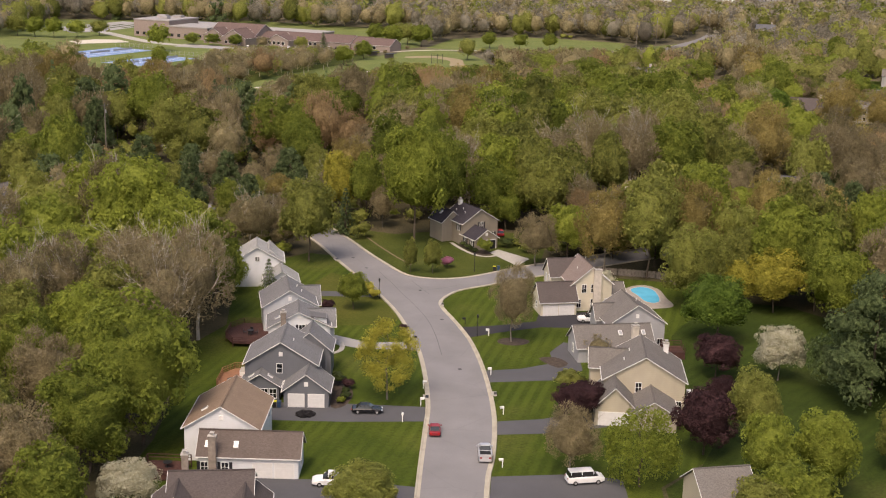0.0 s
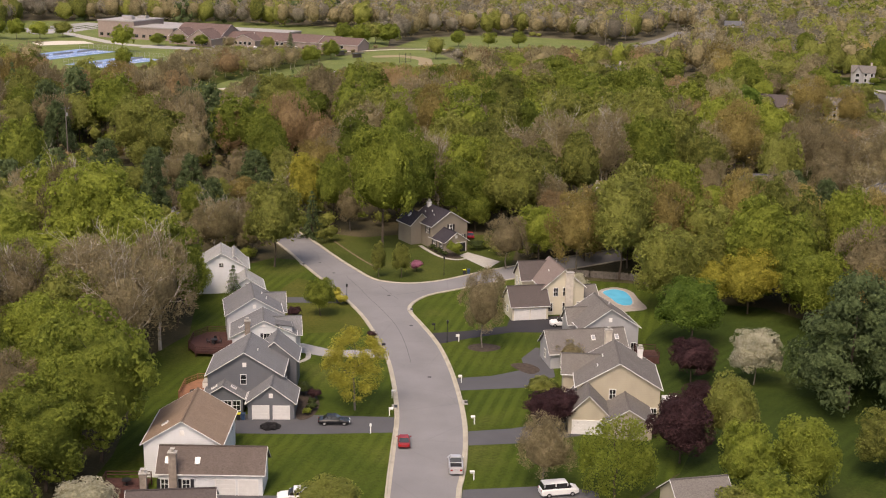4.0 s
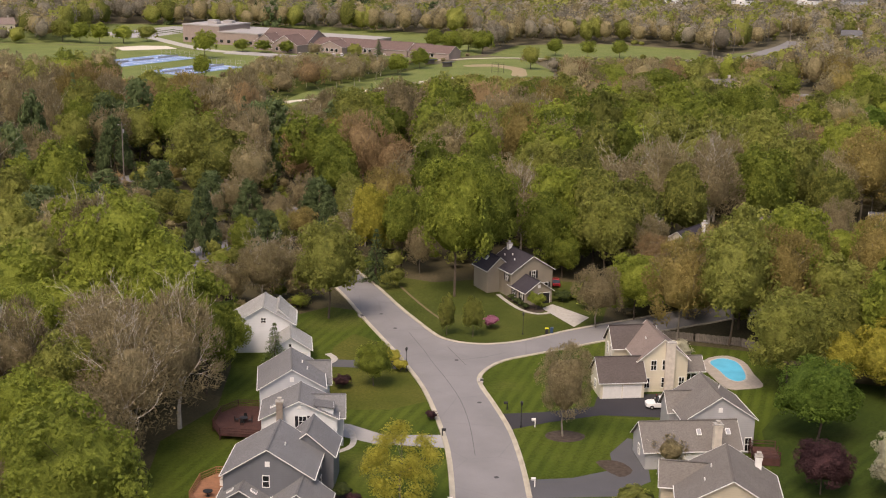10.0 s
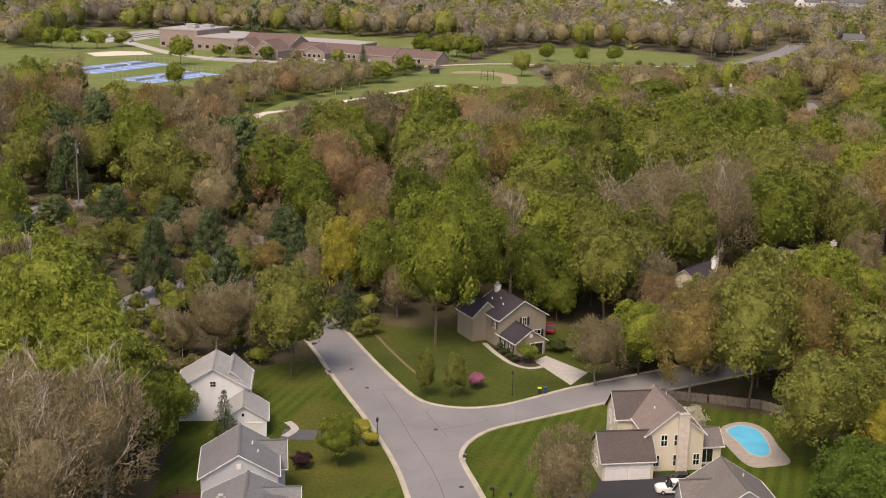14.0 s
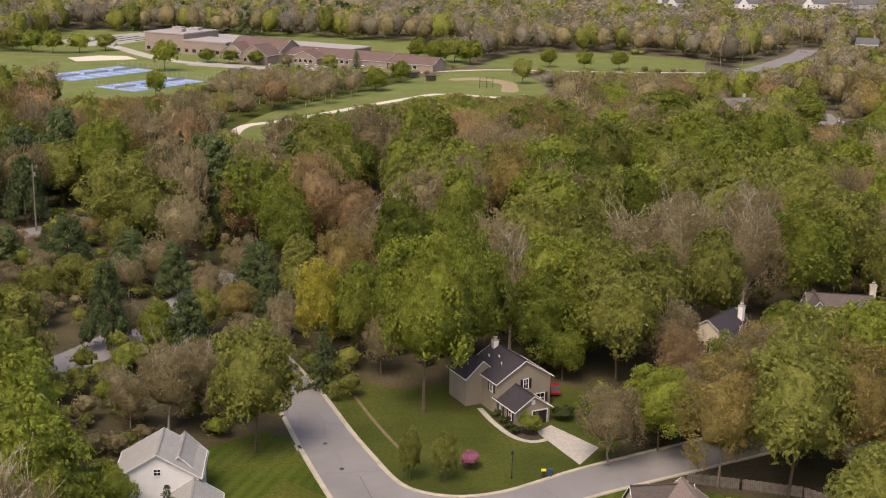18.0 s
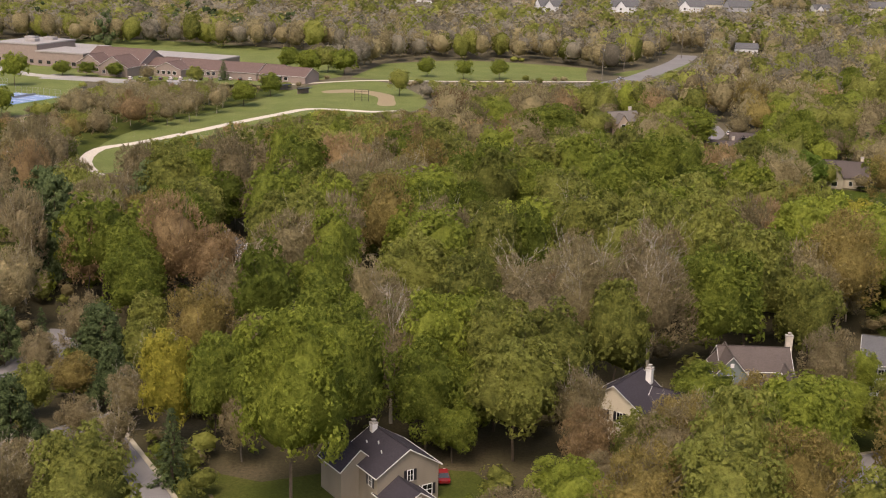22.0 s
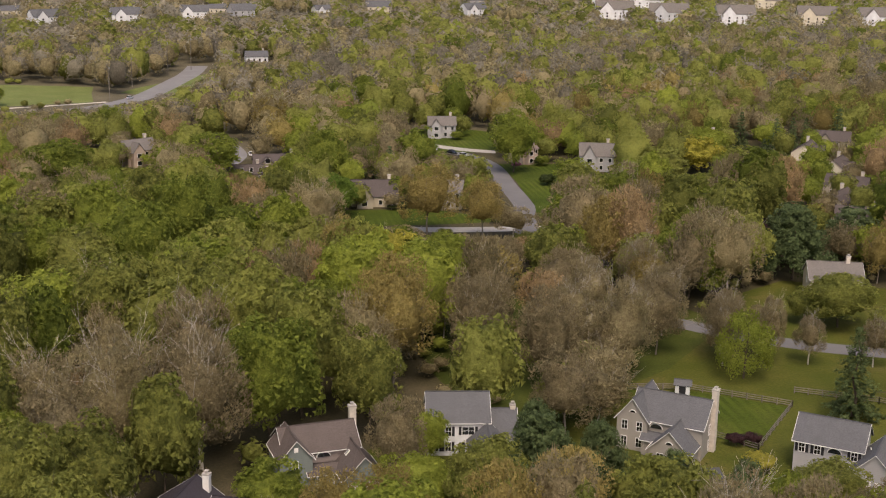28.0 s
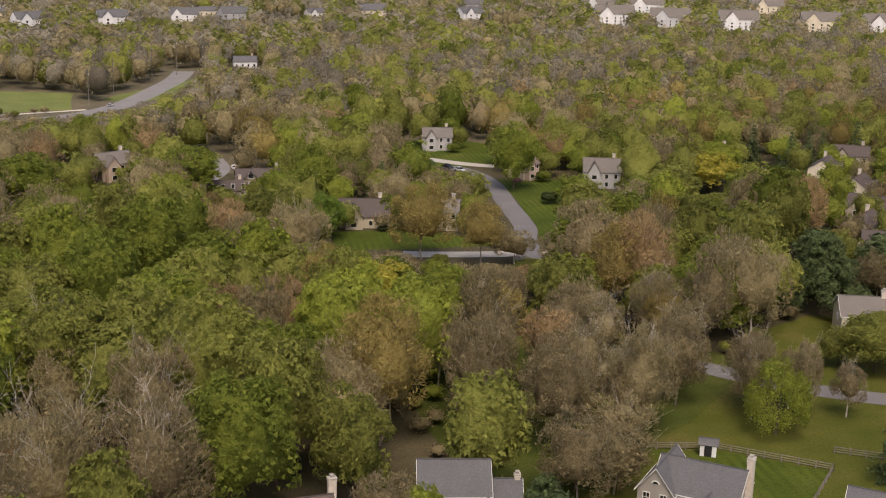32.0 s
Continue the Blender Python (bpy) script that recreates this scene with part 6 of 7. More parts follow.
for kind, x, y, h, r in (("lime", -56, 250, 22, 7), ("lime", -50, 235, 22, 7.5), ("lime", -63, 250, 27, 8.5), ("bare", -47, 205, 20, 7.5), ("bare", -43.5, 217, 21, 7), ("green", -43, 231, 19, 5.5),
                         ("brown", -48, 194, 15, 6), ("tan", -42, 285, 12, 5), ("green", -5, 333, 20, 7), ("amber", -26, 338, 17, 6.2), ("gold", -26.8, 313, 18, 4.6), ("green", -20, 311, 18, 4.6),
                         ("green", -42, 365, 17, 6.5), ("rust", -29, 377, 18, 7), ("bare", 50.5, 343, 23, 8), ("olive", 44, 266, 22, 7.5), ("amber", 35, 268, 19, 6.5), ("amber", 53, 270, 21, 7.5),
                         ("rust", 33, 297, 13, 4.6), ("lime", 58, 284, 23, 8), ("green", 54, 318, 12, 5.5), ("olive", 24, 308, 19, 7), ("lime", 13, 321, 22, 7.5), ("bare", 6, 322, 19, 6.5),
                         ("brown", 29, 334, 20, 7.5), ("tan", 38, 343, 25, 8), ("green", 63, 347, 23, 8.5), ("olive", 65, 373, 27, 9), ("green", 75, 461, 24, 9), ("brown", 117, 355, 20, 6),
                         ("tan", 133, 354, 20, 6), ("green", 177, 397, 17, 9), ("brown", 76, 326, 15.5, 4.6), ("pine", 93, 313, 15, 6.5), ("brown", 109, 334, 16, 5.4), ("amber", 92, 368, 25, 9),
                         ("olive", 72, 359, 24, 8), ("olive", 79, 346, 19, 6), ("olive", 48, 391, 24, 9), ("green", 55, 453, 25, 9), ("green", 41, 441, 20, 8), ("rust", 38, 355, 17, 6),
                         ("olive", -30, 272.5, 19, 6.5)):
    plant(kind, x, y, h, r, where="in the woods", n=4600)

# ---- woods ----
def inside(poly, px, py):
    q = np.array(poly)
    ok = np.zeros(len(px), bool)
    for (x0, y0), (x1, y1) in zip(q, np.roll(q, -1, 0)):
        hit = ((y0 > py) != (y1 > py)) & (px < (x1 - x0) * (py - y0) / (y1 - y0 + 1e-12) + x0)
        ok ^= hit
    return ok


def near_line(line, px, py, d):
    q = np.array(line)
    best = np.full(len(px), 1e9)
    for a, b in zip(q, q[1:]):
        ab = b - a
        t = np.clip(((px - a[0]) * ab[0] + (py - a[1]) * ab[1]) / (ab @ ab + 1e-9), 0, 1)
        best = np.minimum(best, np.hypot(px - a[0] - t * ab[0], py - a[1] - t * ab[1]))
    return best < d


THIN_WOODS = [[(-66, 268), (-36, 262), (-32, 300), (-56, 320), (-76, 312)], [(16, 288), (30, 275), (62, 286), (66, 298), (44, 302), (18, 300)],
              [(-86, 352), (-76, 292), (-44, 290), (-18, 292), (-12, 318), (-18, 346), (-48, 356)]]
CLEAR = [LAWN_WEST, LAWN_EAST, LAWN_CORNER, LAWN_CLOSE, MEADOW, FIELD_WEST, FIELD_TRACK, FIELD_FAR, ROAD_OUTLINE, MID_LAWN, MID_LAWN2, LAWN_FAR, *FAR_MEADOWS, *THIN_WOODS, [(44, 222), (58, 242), (72, 236), (70, 216), (63, 184), (56, 168), (44, 180), (40, 200)], [(-47, 222), (-24, 222), (-24, 263), (-47, 263)],
         [(-270, 735), (-120, 720), (-30, 735), (-20, 870), (-170, 900), (-275, 905)], [(-222, 452), (-160, 468), (-160, 492), (-228, 486)], [(44, 135), (44, 166), (76, 196), (84, 190), (72, 150), (66, 135)], [(-96, 318), (-78, 318), (-78, 362), (-96, 362)]]
LINES = [(TRACK, 6), (FAR_ROAD, 12), (LANE, 6), (LANE2, 8), (MEADOW_ROAD, 6), (COURT_ROAD, 9), (WEST_ROAD, 6), (WEST_ROAD2, 6), (TOWN_ROAD, 10)]
HOUSES = [(o.location.x, o.location.y, 7 if o.name.startswith(("wood", "dark", "hidden")) else 10 if o.location.y < 700 else 15) for o in scene.objects if "category" in o and o["category"] in ("house", "garage", "townhouse")]
PLANTS = [(o.location.x, o.location.y) for o in scene.objects if "category" in o and o["category"] in ("tree", "conifer")]
rng = np.random.default_rng(5)


def stand(x0, x1, y0, y1, gap):
    """Jittered places on a lattice, inside the wedge that the camera passes over, clear of open ground."""
    gx, gy = np.meshgrid(np.arange(x0, x1, gap), np.arange(y0, y1, gap))
    px = (gx + rng.uniform(-0.48, 0.48, gx.shape) * gap).ravel()
    py = (gy + rng.uniform(-0.48, 0.48, gy.shape) * gap).ravel()
    keep = (px > 8 - 0.52 * py) & (px < np.maximum(40 + 0.98 * np.maximum(py - 165, 0), 18 + 0.4 * py))
    for poly in CLEAR:
        keep &= ~inside(poly, px, py)
    for line, d in LINES:
        keep &= ~near_line(line, px, py, d)
    for hx, hy, hr in HOUSES:
        keep &= np.hypot(px - hx, py - hy) > hr
    for hx, hy in PLANTS:
        keep &= np.hypot(px - hx, py - hy) > 7.5
    return px[keep], py[keep]


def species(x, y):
    """The mix of kinds over the woods: greener in the middle, brown and bare towards the creek and the far ground,
    where pale grey twigs also stand in for haze, pines in the west.
    """
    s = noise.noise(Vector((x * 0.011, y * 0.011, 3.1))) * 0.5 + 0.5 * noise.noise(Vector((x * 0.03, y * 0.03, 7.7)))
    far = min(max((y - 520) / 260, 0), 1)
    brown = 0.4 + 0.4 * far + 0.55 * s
    if y > 440 and x < -60 and y < 640:
        brown += 0.3
    if 95 < x < 190 and 350 < y < 460:
        brown += 0.4
    if y < 335:
        brown -= 0.14
    if x < -40 and y < 300:
        brown -= 0.05
    if x < -25 and 272 < y < 520:
        brown += 0.3
    if 20 < x < 130 and 375 < y < 490:
        brown -= 0.14
    pine = 0.05 if y > 300 and x < -40 else 0.0
    if -160 < x < -55 and 310 < y < 460:
        pine = 0.28
    if x < -40 and y < 272 and rng.uniform() < 0.75:
        return rng.choice(["lime", "lime", "green", "olive", "olive", "tan"])
    if 30 < x < 95 and 255 < y < 318:
        return rng.choice(["amber", "amber", "brown", "olive", "green"])
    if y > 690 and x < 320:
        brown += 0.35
    u = rng.uniform()
    if u < pine:
        return "pine" if rng.uniform() < 0.7 else "needle"
    if rng.uniform() < brown:
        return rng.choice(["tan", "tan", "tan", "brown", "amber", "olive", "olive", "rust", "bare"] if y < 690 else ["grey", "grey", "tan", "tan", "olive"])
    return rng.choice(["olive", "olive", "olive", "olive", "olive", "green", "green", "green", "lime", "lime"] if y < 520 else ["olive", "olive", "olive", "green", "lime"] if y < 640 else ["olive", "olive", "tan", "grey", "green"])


# open views: places seen from the air keep low growth before them
A, B, D, E, F = (4.7, 39.0), (5.5, 113.0), (12.0, 169.0), (5.5, 121.0), (17.0, 180.0)
OPEN_VIEWS = [(x, y, 14, B) for x, y in TRACK[12::3]] + [(x, y, 5, B) for x, y in TRACK[3:12:3]] + [(x, y, 16, B) for x, y in FIELD_WEST[6:15]] + [(x, y, 10, D) for x, y in FAR_ROAD[8::4]]
OPEN_VIEWS += [(x, y, 12, D) for x, y in LANE2[3:30:3]] + [(x, y, 12, B) for x, y in FIELD_FAR[::3]]
OPEN_VIEWS += [(o.location.x, o.location.y, 8 if o.location.y < 700 else 13, A if o.location.x < -90 else D, 4.5 if o.location.y < 700 else 5.0) for o in scene.objects if "category" in o and o["category"] in ("house", "townhouse") and o.location.y > 410]
OPEN_VIEWS += [(66, 330, 9, D, 0.5), (91, 333, 9, D, 0.5), (120, 322, 12, D, 0.5), (142, 305, 10, D, 0.5), (150, 330, 9, D, 1.0), (43, 318, 7, D, 4.0), (-36, 253, 7, B, 0.5), (8, 288, 9, B, 0.5), (10, 275, 8, B, 0.5)]
OPEN_VIEWS += [(x, 757 + 0.13 * max(x, 0), 9, E, 0.5) for x in range(-10, 110, 10)] + [(x, y, 9, E, 0.5) for x, y in FAR_ROAD[len(FAR_ROAD) // 2::3]]
OPEN_VIEWS += [(-140 + 0.927 * u - 0.375 * 14, 775 - 0.375 * u - 0.927 * 14, 10, E, 1.0) for u in range(-60, 116, 10)]
OPEN_VIEWS += [(o.location.x, o.location.y, 10, F, 3.5) for o in scene.objects if "category" in o and o["category"] in ("house", "townhouse") and 200 < o.location.x < 380 and 380 < o.location.y < 600] + [(316, 560, 8, F, 4.0), (324, 543, 12, F, 3.0)]
OPEN_VIEWS += [(x, y, 9, F, 0.5) for x, y in ((133, 499), (141, 485), (150, 474), (160, 466), (170, 468), (181, 483), (206, 545), (268, 521))]
OPEN_VIEWS += [(-190, 455, 22, A), (-200, 480, 22, A), (-66, 315, 9, B), (-98, 404, 12, E), (-108, 390, 10, E), (-70, 303, 6, E), (-111, 306, 6, A), (150, 392, 9, D), (140, 500, 12, D), (128, 600, 12, D), (91, 600, 9, D)]


def low_growth(px, py):
    """The greatest height of trees at each place that keeps the open views open."""
    top = np.full(len(px), 99.0)
    for tx, ty, half, (cx, cy), *extra in OPEN_VIEWS:
        d = math.hypot(cx - tx, cy - ty)
        ux, uy = (cx - tx) / d, (cy - ty) / d
        s = (px - tx) * ux + (py - ty) * uy
        side = np.abs((px - tx) * uy - (py - ty) * ux)
        ok = (side < half) & (s > -4) & (s < 160)
        top = np.where(ok, np.minimum(top, (extra[0] if extra else 1.5) + 77.0 * np.maximum(s, 0) / d), top)
    return top


BANDS = [(150, 335, -190, 320, 11.6, 3200, (15, 25), (5.2, 8.0)), (335, 480, -260, 480, 11.8, 2000, (15, 25), (5.2, 8.2)), (480, 640, -320, 640, 11.8, 520, (14, 21), (5.6, 8.2)),
         (640, 930, -480, 940, 10.8, 130, (16, 24), (5.2, 7.6)), (930, 1560, -830, 1500, 13.4, 50, (16, 23), (7.2, 9.5))]
soup, wood, lone = {}, {}, 0
px, py = stand(-150, 260, 150, 430, 6.2)
for poly in THIN_WOODS:
    q = np.array(poly, float)
    bx, by = rng.uniform(q[:, 0].min(), q[:, 0].max(), 130), rng.uniform(q[:, 1].min(), q[:, 1].max(), 130)
    ok = inside(poly, bx, by) & ~near_line(WEST_ROAD, bx, by, 6) & ~inside(ROAD_OUTLINE, bx, by)
    px, py = np.append(px, bx[ok]), np.append(py, by[ok])
for x, y in zip(px, py):
    kind = str(rng.choice(["tan", "tan", "olive", "green", "olive"]))
    lv, lf, tone, vs, fs = proto(kind, int(rng.integers(3)), 80)
    a, r = rng.uniform(0, 6.2832), rng.uniform(1.2, 2.6)
    h = r * rng.uniform(1.1, 1.9) * (1.5 if rng.uniform() < 0.3 and y > 262 else 1.0)
    m = np.array([[math.cos(a) * r / 4, -math.sin(a) * r / 4, 0], [math.sin(a) * r / 4, math.cos(a) * r / 4, 0], [0, 0, h / 10]])
    soup.setdefault((9, kind), []).append((lv @ m.T + (x, y, 0), lf, np.clip(tone + rng.normal(0, 0.2), 0, 1)))
for b, (y0, y1, x0, x1, gap, n, hs, rs) in enumerate(BANDS):
    px, py = stand(x0, x1, y0, y1, gap)
    top = low_growth(px, py)
    order = np.argsort(np.hypot(px - 20, py - 188))
    for i in order:
        x, y = px[i], py[i]
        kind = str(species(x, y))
        h, r = rng.uniform(*hs), rng.uniform(*rs)
        if top[i] < 4:
            if b < 1 or b > 3 or top[i] < 1:
                continue
            top[i], r, kind = rng.uniform(2.5, 4.0), rng.uniform(3.5, 5), str(rng.choice(["tan", "brown", "olive"]))
        if h > top[i]:
            r *= max(0.55, (top[i] / h) ** 0.5)
            h = top[i]
        if kind in ("pine", "needle"):
            r *= 1.0 if kind == "pine" else 0.6
        v = int(rng.integers(3))
        if b < 2 and lone < 12:
            lone += 1
            plant(kind, x, y, h, r, v=v, n=n, where="in the woods")
            continue
        lv, lf, tone, vs, fs = proto(kind, v, n)
        a = rng.uniform(0, 6.2832)
        rw = 2.6 if kind == "needle" else 4.0
        m = np.array([[math.cos(a) * r / rw, -math.sin(a) * r / rw, 0], [math.sin(a) * r / rw, math.cos(a) * r / rw, 0], [0, 0, h / 10]])
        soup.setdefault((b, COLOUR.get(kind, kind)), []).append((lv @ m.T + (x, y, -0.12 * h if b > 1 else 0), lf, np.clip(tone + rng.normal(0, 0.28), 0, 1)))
        if b < 2:
            k = BARK.get(kind, "bark")
            wood.setdefault((b, k), []).append((vs @ m.T + (x, y, 0), fs))
for (b, kind), got in soup.items():
    first = np.cumsum([0] + [len(g[0]) for g in got])
    me = soup_mesh("woods", np.concatenate([g[0] for g in got]), np.concatenate([g[1] + o for g, o in zip(got, first)]), np.concatenate([g[2] for g in got]), FOLIAGE[kind])
    if b == 9:
        tagged(new("undergrowth", me), f"low {SAY[kind][1].split(' ')[0]} brush under the woods", "undergrowth", kind="stuff")
        continue
    tagged(new("woods", me), f"dense {SAY[kind][1].split(' ', 1)[1]} crowns filling the woods", "woods", kind="stuff")
for (b, kind), got in wood.items():
    off, vs, fs = 0, [], []
    for v, f in got:
        vs.append(v)
        fs.append(np.array(f) + off)
        off += len(v)
    me = limb_mesh("wood_trunks", np.concatenate(vs), np.concatenate(fs).tolist(), M[kind])
    tagged(new("wood_trunks", me), "slender trunks and limbs of the woods", "tree trunks", kind="stuff")


# ---- street things ----
def lamp_post(x, y):
    p = tagged(empty("street_lamp", x, y, 0.03), "black post lamp with a lantern head beside the street", "street lamp", "street lamps")
    bm = bmesh.new()
    tube(bm, (0, 0, 0), (0, 0, 0.5), 0.12, 0.09, 8), tube(bm, (0, 0, 0.5), (0, 0, 3.6), 0.06, 0.05, 8)
    part("pole", bm, M["darkmetal"], p)
    bm = bmesh.new()
    box(bm, 0, 0, 3.6, 0.28, 0.28, 0.5, None, 1.35), box(bm, 0, 0, 4.1, 0.44, 0.44, 0.2, None, 0.2)
    part("lantern", bm, M["darkmetal"], p)


def mailbox(x, y, rot=0, mat="trim"):
    p = tagged(empty("mailbox", x, y, 0.03, rot), "white mailbox on a white post at the kerb", "mailbox", "mailboxes")
    bm = bmesh.new()
    box(bm, 0, 0, 0, 0.14, 0.14, 1.3), box(bm, 0.2, 0, 0.95, 0.6, 0.12, 0.1)
    part("post", bm, M[mat], p)
    bm = bmesh.new()
    tube(bm, (-0.1, 0, 1.22), (0.55, 0, 1.22), 0.17, 0.17, 8)
    part("box", bm, M[mat], p)


for x, y in ((-12.6, 245.4), (6.8, 223.0), (6.8, 267.6), (-33.4, 305.5), (100, 309.6)):
    lamp_post(x, y)
for x, y, r, m in ((-2.4, 195.4, 0, "trim"), (-2.6, 187.9, 0, "trim"), (8.8, 202.6, 180, "trim"), (10.3, 185.0, 180, "trim"), (9.5, 165.2, 180, "trim"), (8.9, 223.6, 180, "trim"), (-5.2, 180.9, 90, "trim"),
                   (-4.7, 218.2, 0, "darkmetal"), (-13.0, 246.4, 0, "darkmetal"), (4.6, 230.0, 180, "darkmetal")):
    mailbox(x, y, r, m)


def storm_inlet(x, y, rot):
    p = tagged(empty("storm_inlet", x, y, 0.07, rot), "pale concrete storm drain inlet set in the kerb", "drain", "storm inlets")
    bm = bmesh.new()
    box(bm, 0, 0, 0, 0.9, 1.7, 0.16)
    part("slab", bm, M["concrete"], p)
    bm = bmesh.new()
    box(bm, 0.2, 0, 0.161, 0.5, 1.1, 0.03)
    part("grate", bm, M["darkmetal"], p)


storm_inlet(-1.9, 191.3, 0), storm_inlet(9.1, 193.5, 0), storm_inlet(-24.0, 274.5, 24), storm_inlet(0.0, 242.3, 0)
for x, y in ((-16.8, 268.2), (-4.5, 252.0), (3.6, 205.0), (-20.4, 276.6), (0.2, 232.5)):
    p = tagged(empty("manhole_cover", x, y, 0.062), "round dark iron manhole cover in the asphalt", "manhole cover", "manhole covers")
    bm = bmesh.new()
    tube(bm, (0, 0, 0), (0, 0, 0.02), 0.36, 0.36, 14)
    part("lid", bm, M["darkmetal"], p)


def bin_of(x, y, mat, lab):
    p = tagged(empty("wheeled_bin", x, y, 0.05), lab, "bin", "wheeled bins")
    bm = bmesh.new()
    box(bm, 0, 0, 0.05, 0.5, 0.55, 0.95, None, 1.15)
    part("body", bm, M["binblue"] if mat != "yellow" else M["shutter"], p)
    bm = bmesh.new()
    box(bm, 0, 0, 1.0, 0.66, 0.7, 0.09, None, 0.92)
    part("lid", bm, M[mat], p)


bin_of(-25.3, 185.4, "yellow", "dark bin with a yellow lid beside the garage")
bin_of(-24.6, 185.5, "binblue", "blue recycling bin beside the garage")
bin_of(11.2, 268.6, "yellow", "dark bin with a yellow lid at the kerb")
bin_of(12.1, 269.0, "binblue", "dark bin at the kerb")


# ---- vehicles ----
def loft(bm, rows):
    """Closed rings joined end to end; the first and last are capped."""
    rings = [[bm.verts.new(p) for p in r] for r in rows]
    for a, b in zip(rings, rings[1:]):
        for k in range(len(a)):
            bm.faces.new((a[k], a[(k + 1) % len(a)], b[(k + 1) % len(a)], b[k]))
    bm.faces.new(rings[0][::-1])
    bm.faces.new(rings[-1])
    bmesh.ops.recalc_face_normals(bm, faces=bm.faces[:])


def car(name, label, x, y, rot, mat, kind="sedan", ln=4.6, wd=1.82, ht=1.45, z=0.05):
    c = tagged(empty(name, x, y, z, rot), label, "car" if kind != "pickup" else "pickup truck", "parked vehicles")
    a, low, belt = wd / 2, 0.28, ht * 0.6

    def ring(u, w, z0, z1):
        return [(u, -w, z0 + 0.1), (u, -w * 0.9, z0), (u, w * 0.9, z0), (u, w, z0 + 0.1), (u, w, z1 - 0.14), (u, w * 0.9, z1), (u, -w * 0.9, z1), (u, -w, z1 - 0.14)]

    bm = bmesh.new()
    hood = belt - (0.12 if kind != "suv" else 0.02)
    loft(bm, [ring(-ln / 2, a * 0.86, low + 0.1, belt - 0.12), ring(-ln / 2 + 0.25, a * 0.97, low, belt), ring(-ln * 0.1, a, low, belt + 0.02), ring(ln * 0.2, a, low, belt), ring(ln / 2 - 0.45, a * 0.96, low, hood), ring(ln / 2, a * 0.82, low + 0.1, hood - 0.2)])
    part("body", bm, M[mat], c)
    back, front = {"sedan": (-ln * 0.36, ln * 0.22), "suv": (-ln * 0.47, ln * 0.2), "pickup": (-ln * 0.08, ln * 0.24), "van": (-ln * 0.47, ln * 0.34)}[kind]
    bm = bmesh.new()
    t0, t1 = back + (0.65 if kind == "sedan" else 0.2), front - 0.75
    loft(bm, [[(back, -a * 0.86, belt), (back, a * 0.86, belt), (t0, a * 0.7, ht - 0.07), (t0, -a * 0.7, ht - 0.07)], [(front, -a * 0.86, belt), (front, a * 0.86, belt), (t1, a * 0.7, ht - 0.07), (t1, -a * 0.7, ht - 0.07)]])
    part("glasshouse", bm, M["glass"], c, "dark tinted windows")
    bm = bmesh.new()
    box(bm, (t0 + t1) / 2, 0, ht - 0.1, (t1 - t0) + 0.1, a * 1.44, 0.1, None, 0.95)
    for u in (t0 + 0.1, (t0 + t1) / 2, t1):
        for s in (-1, 1):
            box(bm, u, s * a * 0.77, belt - 0.02, 0.09, 0.05, ht - belt - 0.05)
    part("roof", bm, M[mat], c)
    if kind == "pickup":
        bm = bmesh.new()
        box(bm, -ln * 0.3, 0, belt + 0.021, ln * 0.32, a * 1.6, 0.03)
        part("bed_liner", bm, M["rubber"], c)
        bm = bmesh.new()
        for s in (-1, 1):
            box(bm, -ln * 0.3, s * a * 0.9, belt - 0.02, ln * 0.38, 0.12, 0.32)
        box(bm, -ln * 0.485, 0, belt - 0.02, 0.1, a * 1.8, 0.32)
        part("bed_sides", bm, M[mat], c)
    for u in (-ln * 0.3, ln * 0.32):
        for s in (-1, 1):
            bm = bmesh.new()
            tube(bm, (u, s * (a - 0.2), 0.33), (u, s * (a + 0.01), 0.33), 0.33, 0.33, 14)
            w = part("wheel", bm, M["rubber"], c)
            bm = bmesh.new()
            tube(bm, (u, s * (a - 0.1), 0.33), (u, s * (a + 0.025), 0.33), 0.2, 0.18, 10)
            part("rim", bm, M["steel"], w)
    for s in (-1, 1):
        bm = bmesh.new()
        box(bm, ln / 2 - 0.1, s * a * 0.62, hood - 0.28, 0.16, 0.36, 0.16)
        part("headlight", bm, M["lampclear"], c)
        bm = bmesh.new()
        box(bm, -ln / 2 + 0.06, s * a * 0.66, belt - 0.3, 0.14, 0.3, 0.2)
        part("tail_light", bm, M["lampred"], c)
        bm = bmesh.new()
        box(bm, front - 0.25, s * (a + 0.1), belt, 0.16, 0.2, 0.14)
        part("mirror", bm, M[mat], c)
    return c


car("red_car", "small red car parked at the kerb", -0.2, 177.0, 92, "red", "sedan", 4.1, 1.75, 1.45, 0.06)
car("red_wagon", "dark red car parked behind the tan house", 13.4, 301.4, 96, "red", "sedan", 4.5, 1.8, 1.5)
car("silver_truck", "silver pickup truck parked at the kerb", 7.1, 168.8, 91, "silver", "pickup", 5.4, 1.95, 1.85, 0.06)
car("black_car", "black sedan parked across the driveway", -10.8, 184.4, 2, "black", "sedan", 4.8, 1.85, 1.45)
car("white_truck", "white pickup truck on the driveway", -13.6, 158.2, 184, "carwhite", "pickup", 5.6, 1.95, 1.85)
car("white_van", "white van parked beside a tree", 20.6, 161.0, 12, "carwhite", "van", 5.2, 1.95, 1.95)
car("white_suv", "white sport utility vehicle on black asphalt", 28.6, 233.8, 186, "carwhite", "suv", 4.7, 1.9, 1.75)
car("dark_car", "dark car parked by the house wall", 30.6, 237.0, 5, "black", "sedan", 4.6, 1.85, 1.45)
car("white_car", "white car among trees", -20.9, 397, 20, "carwhite", "sedan")
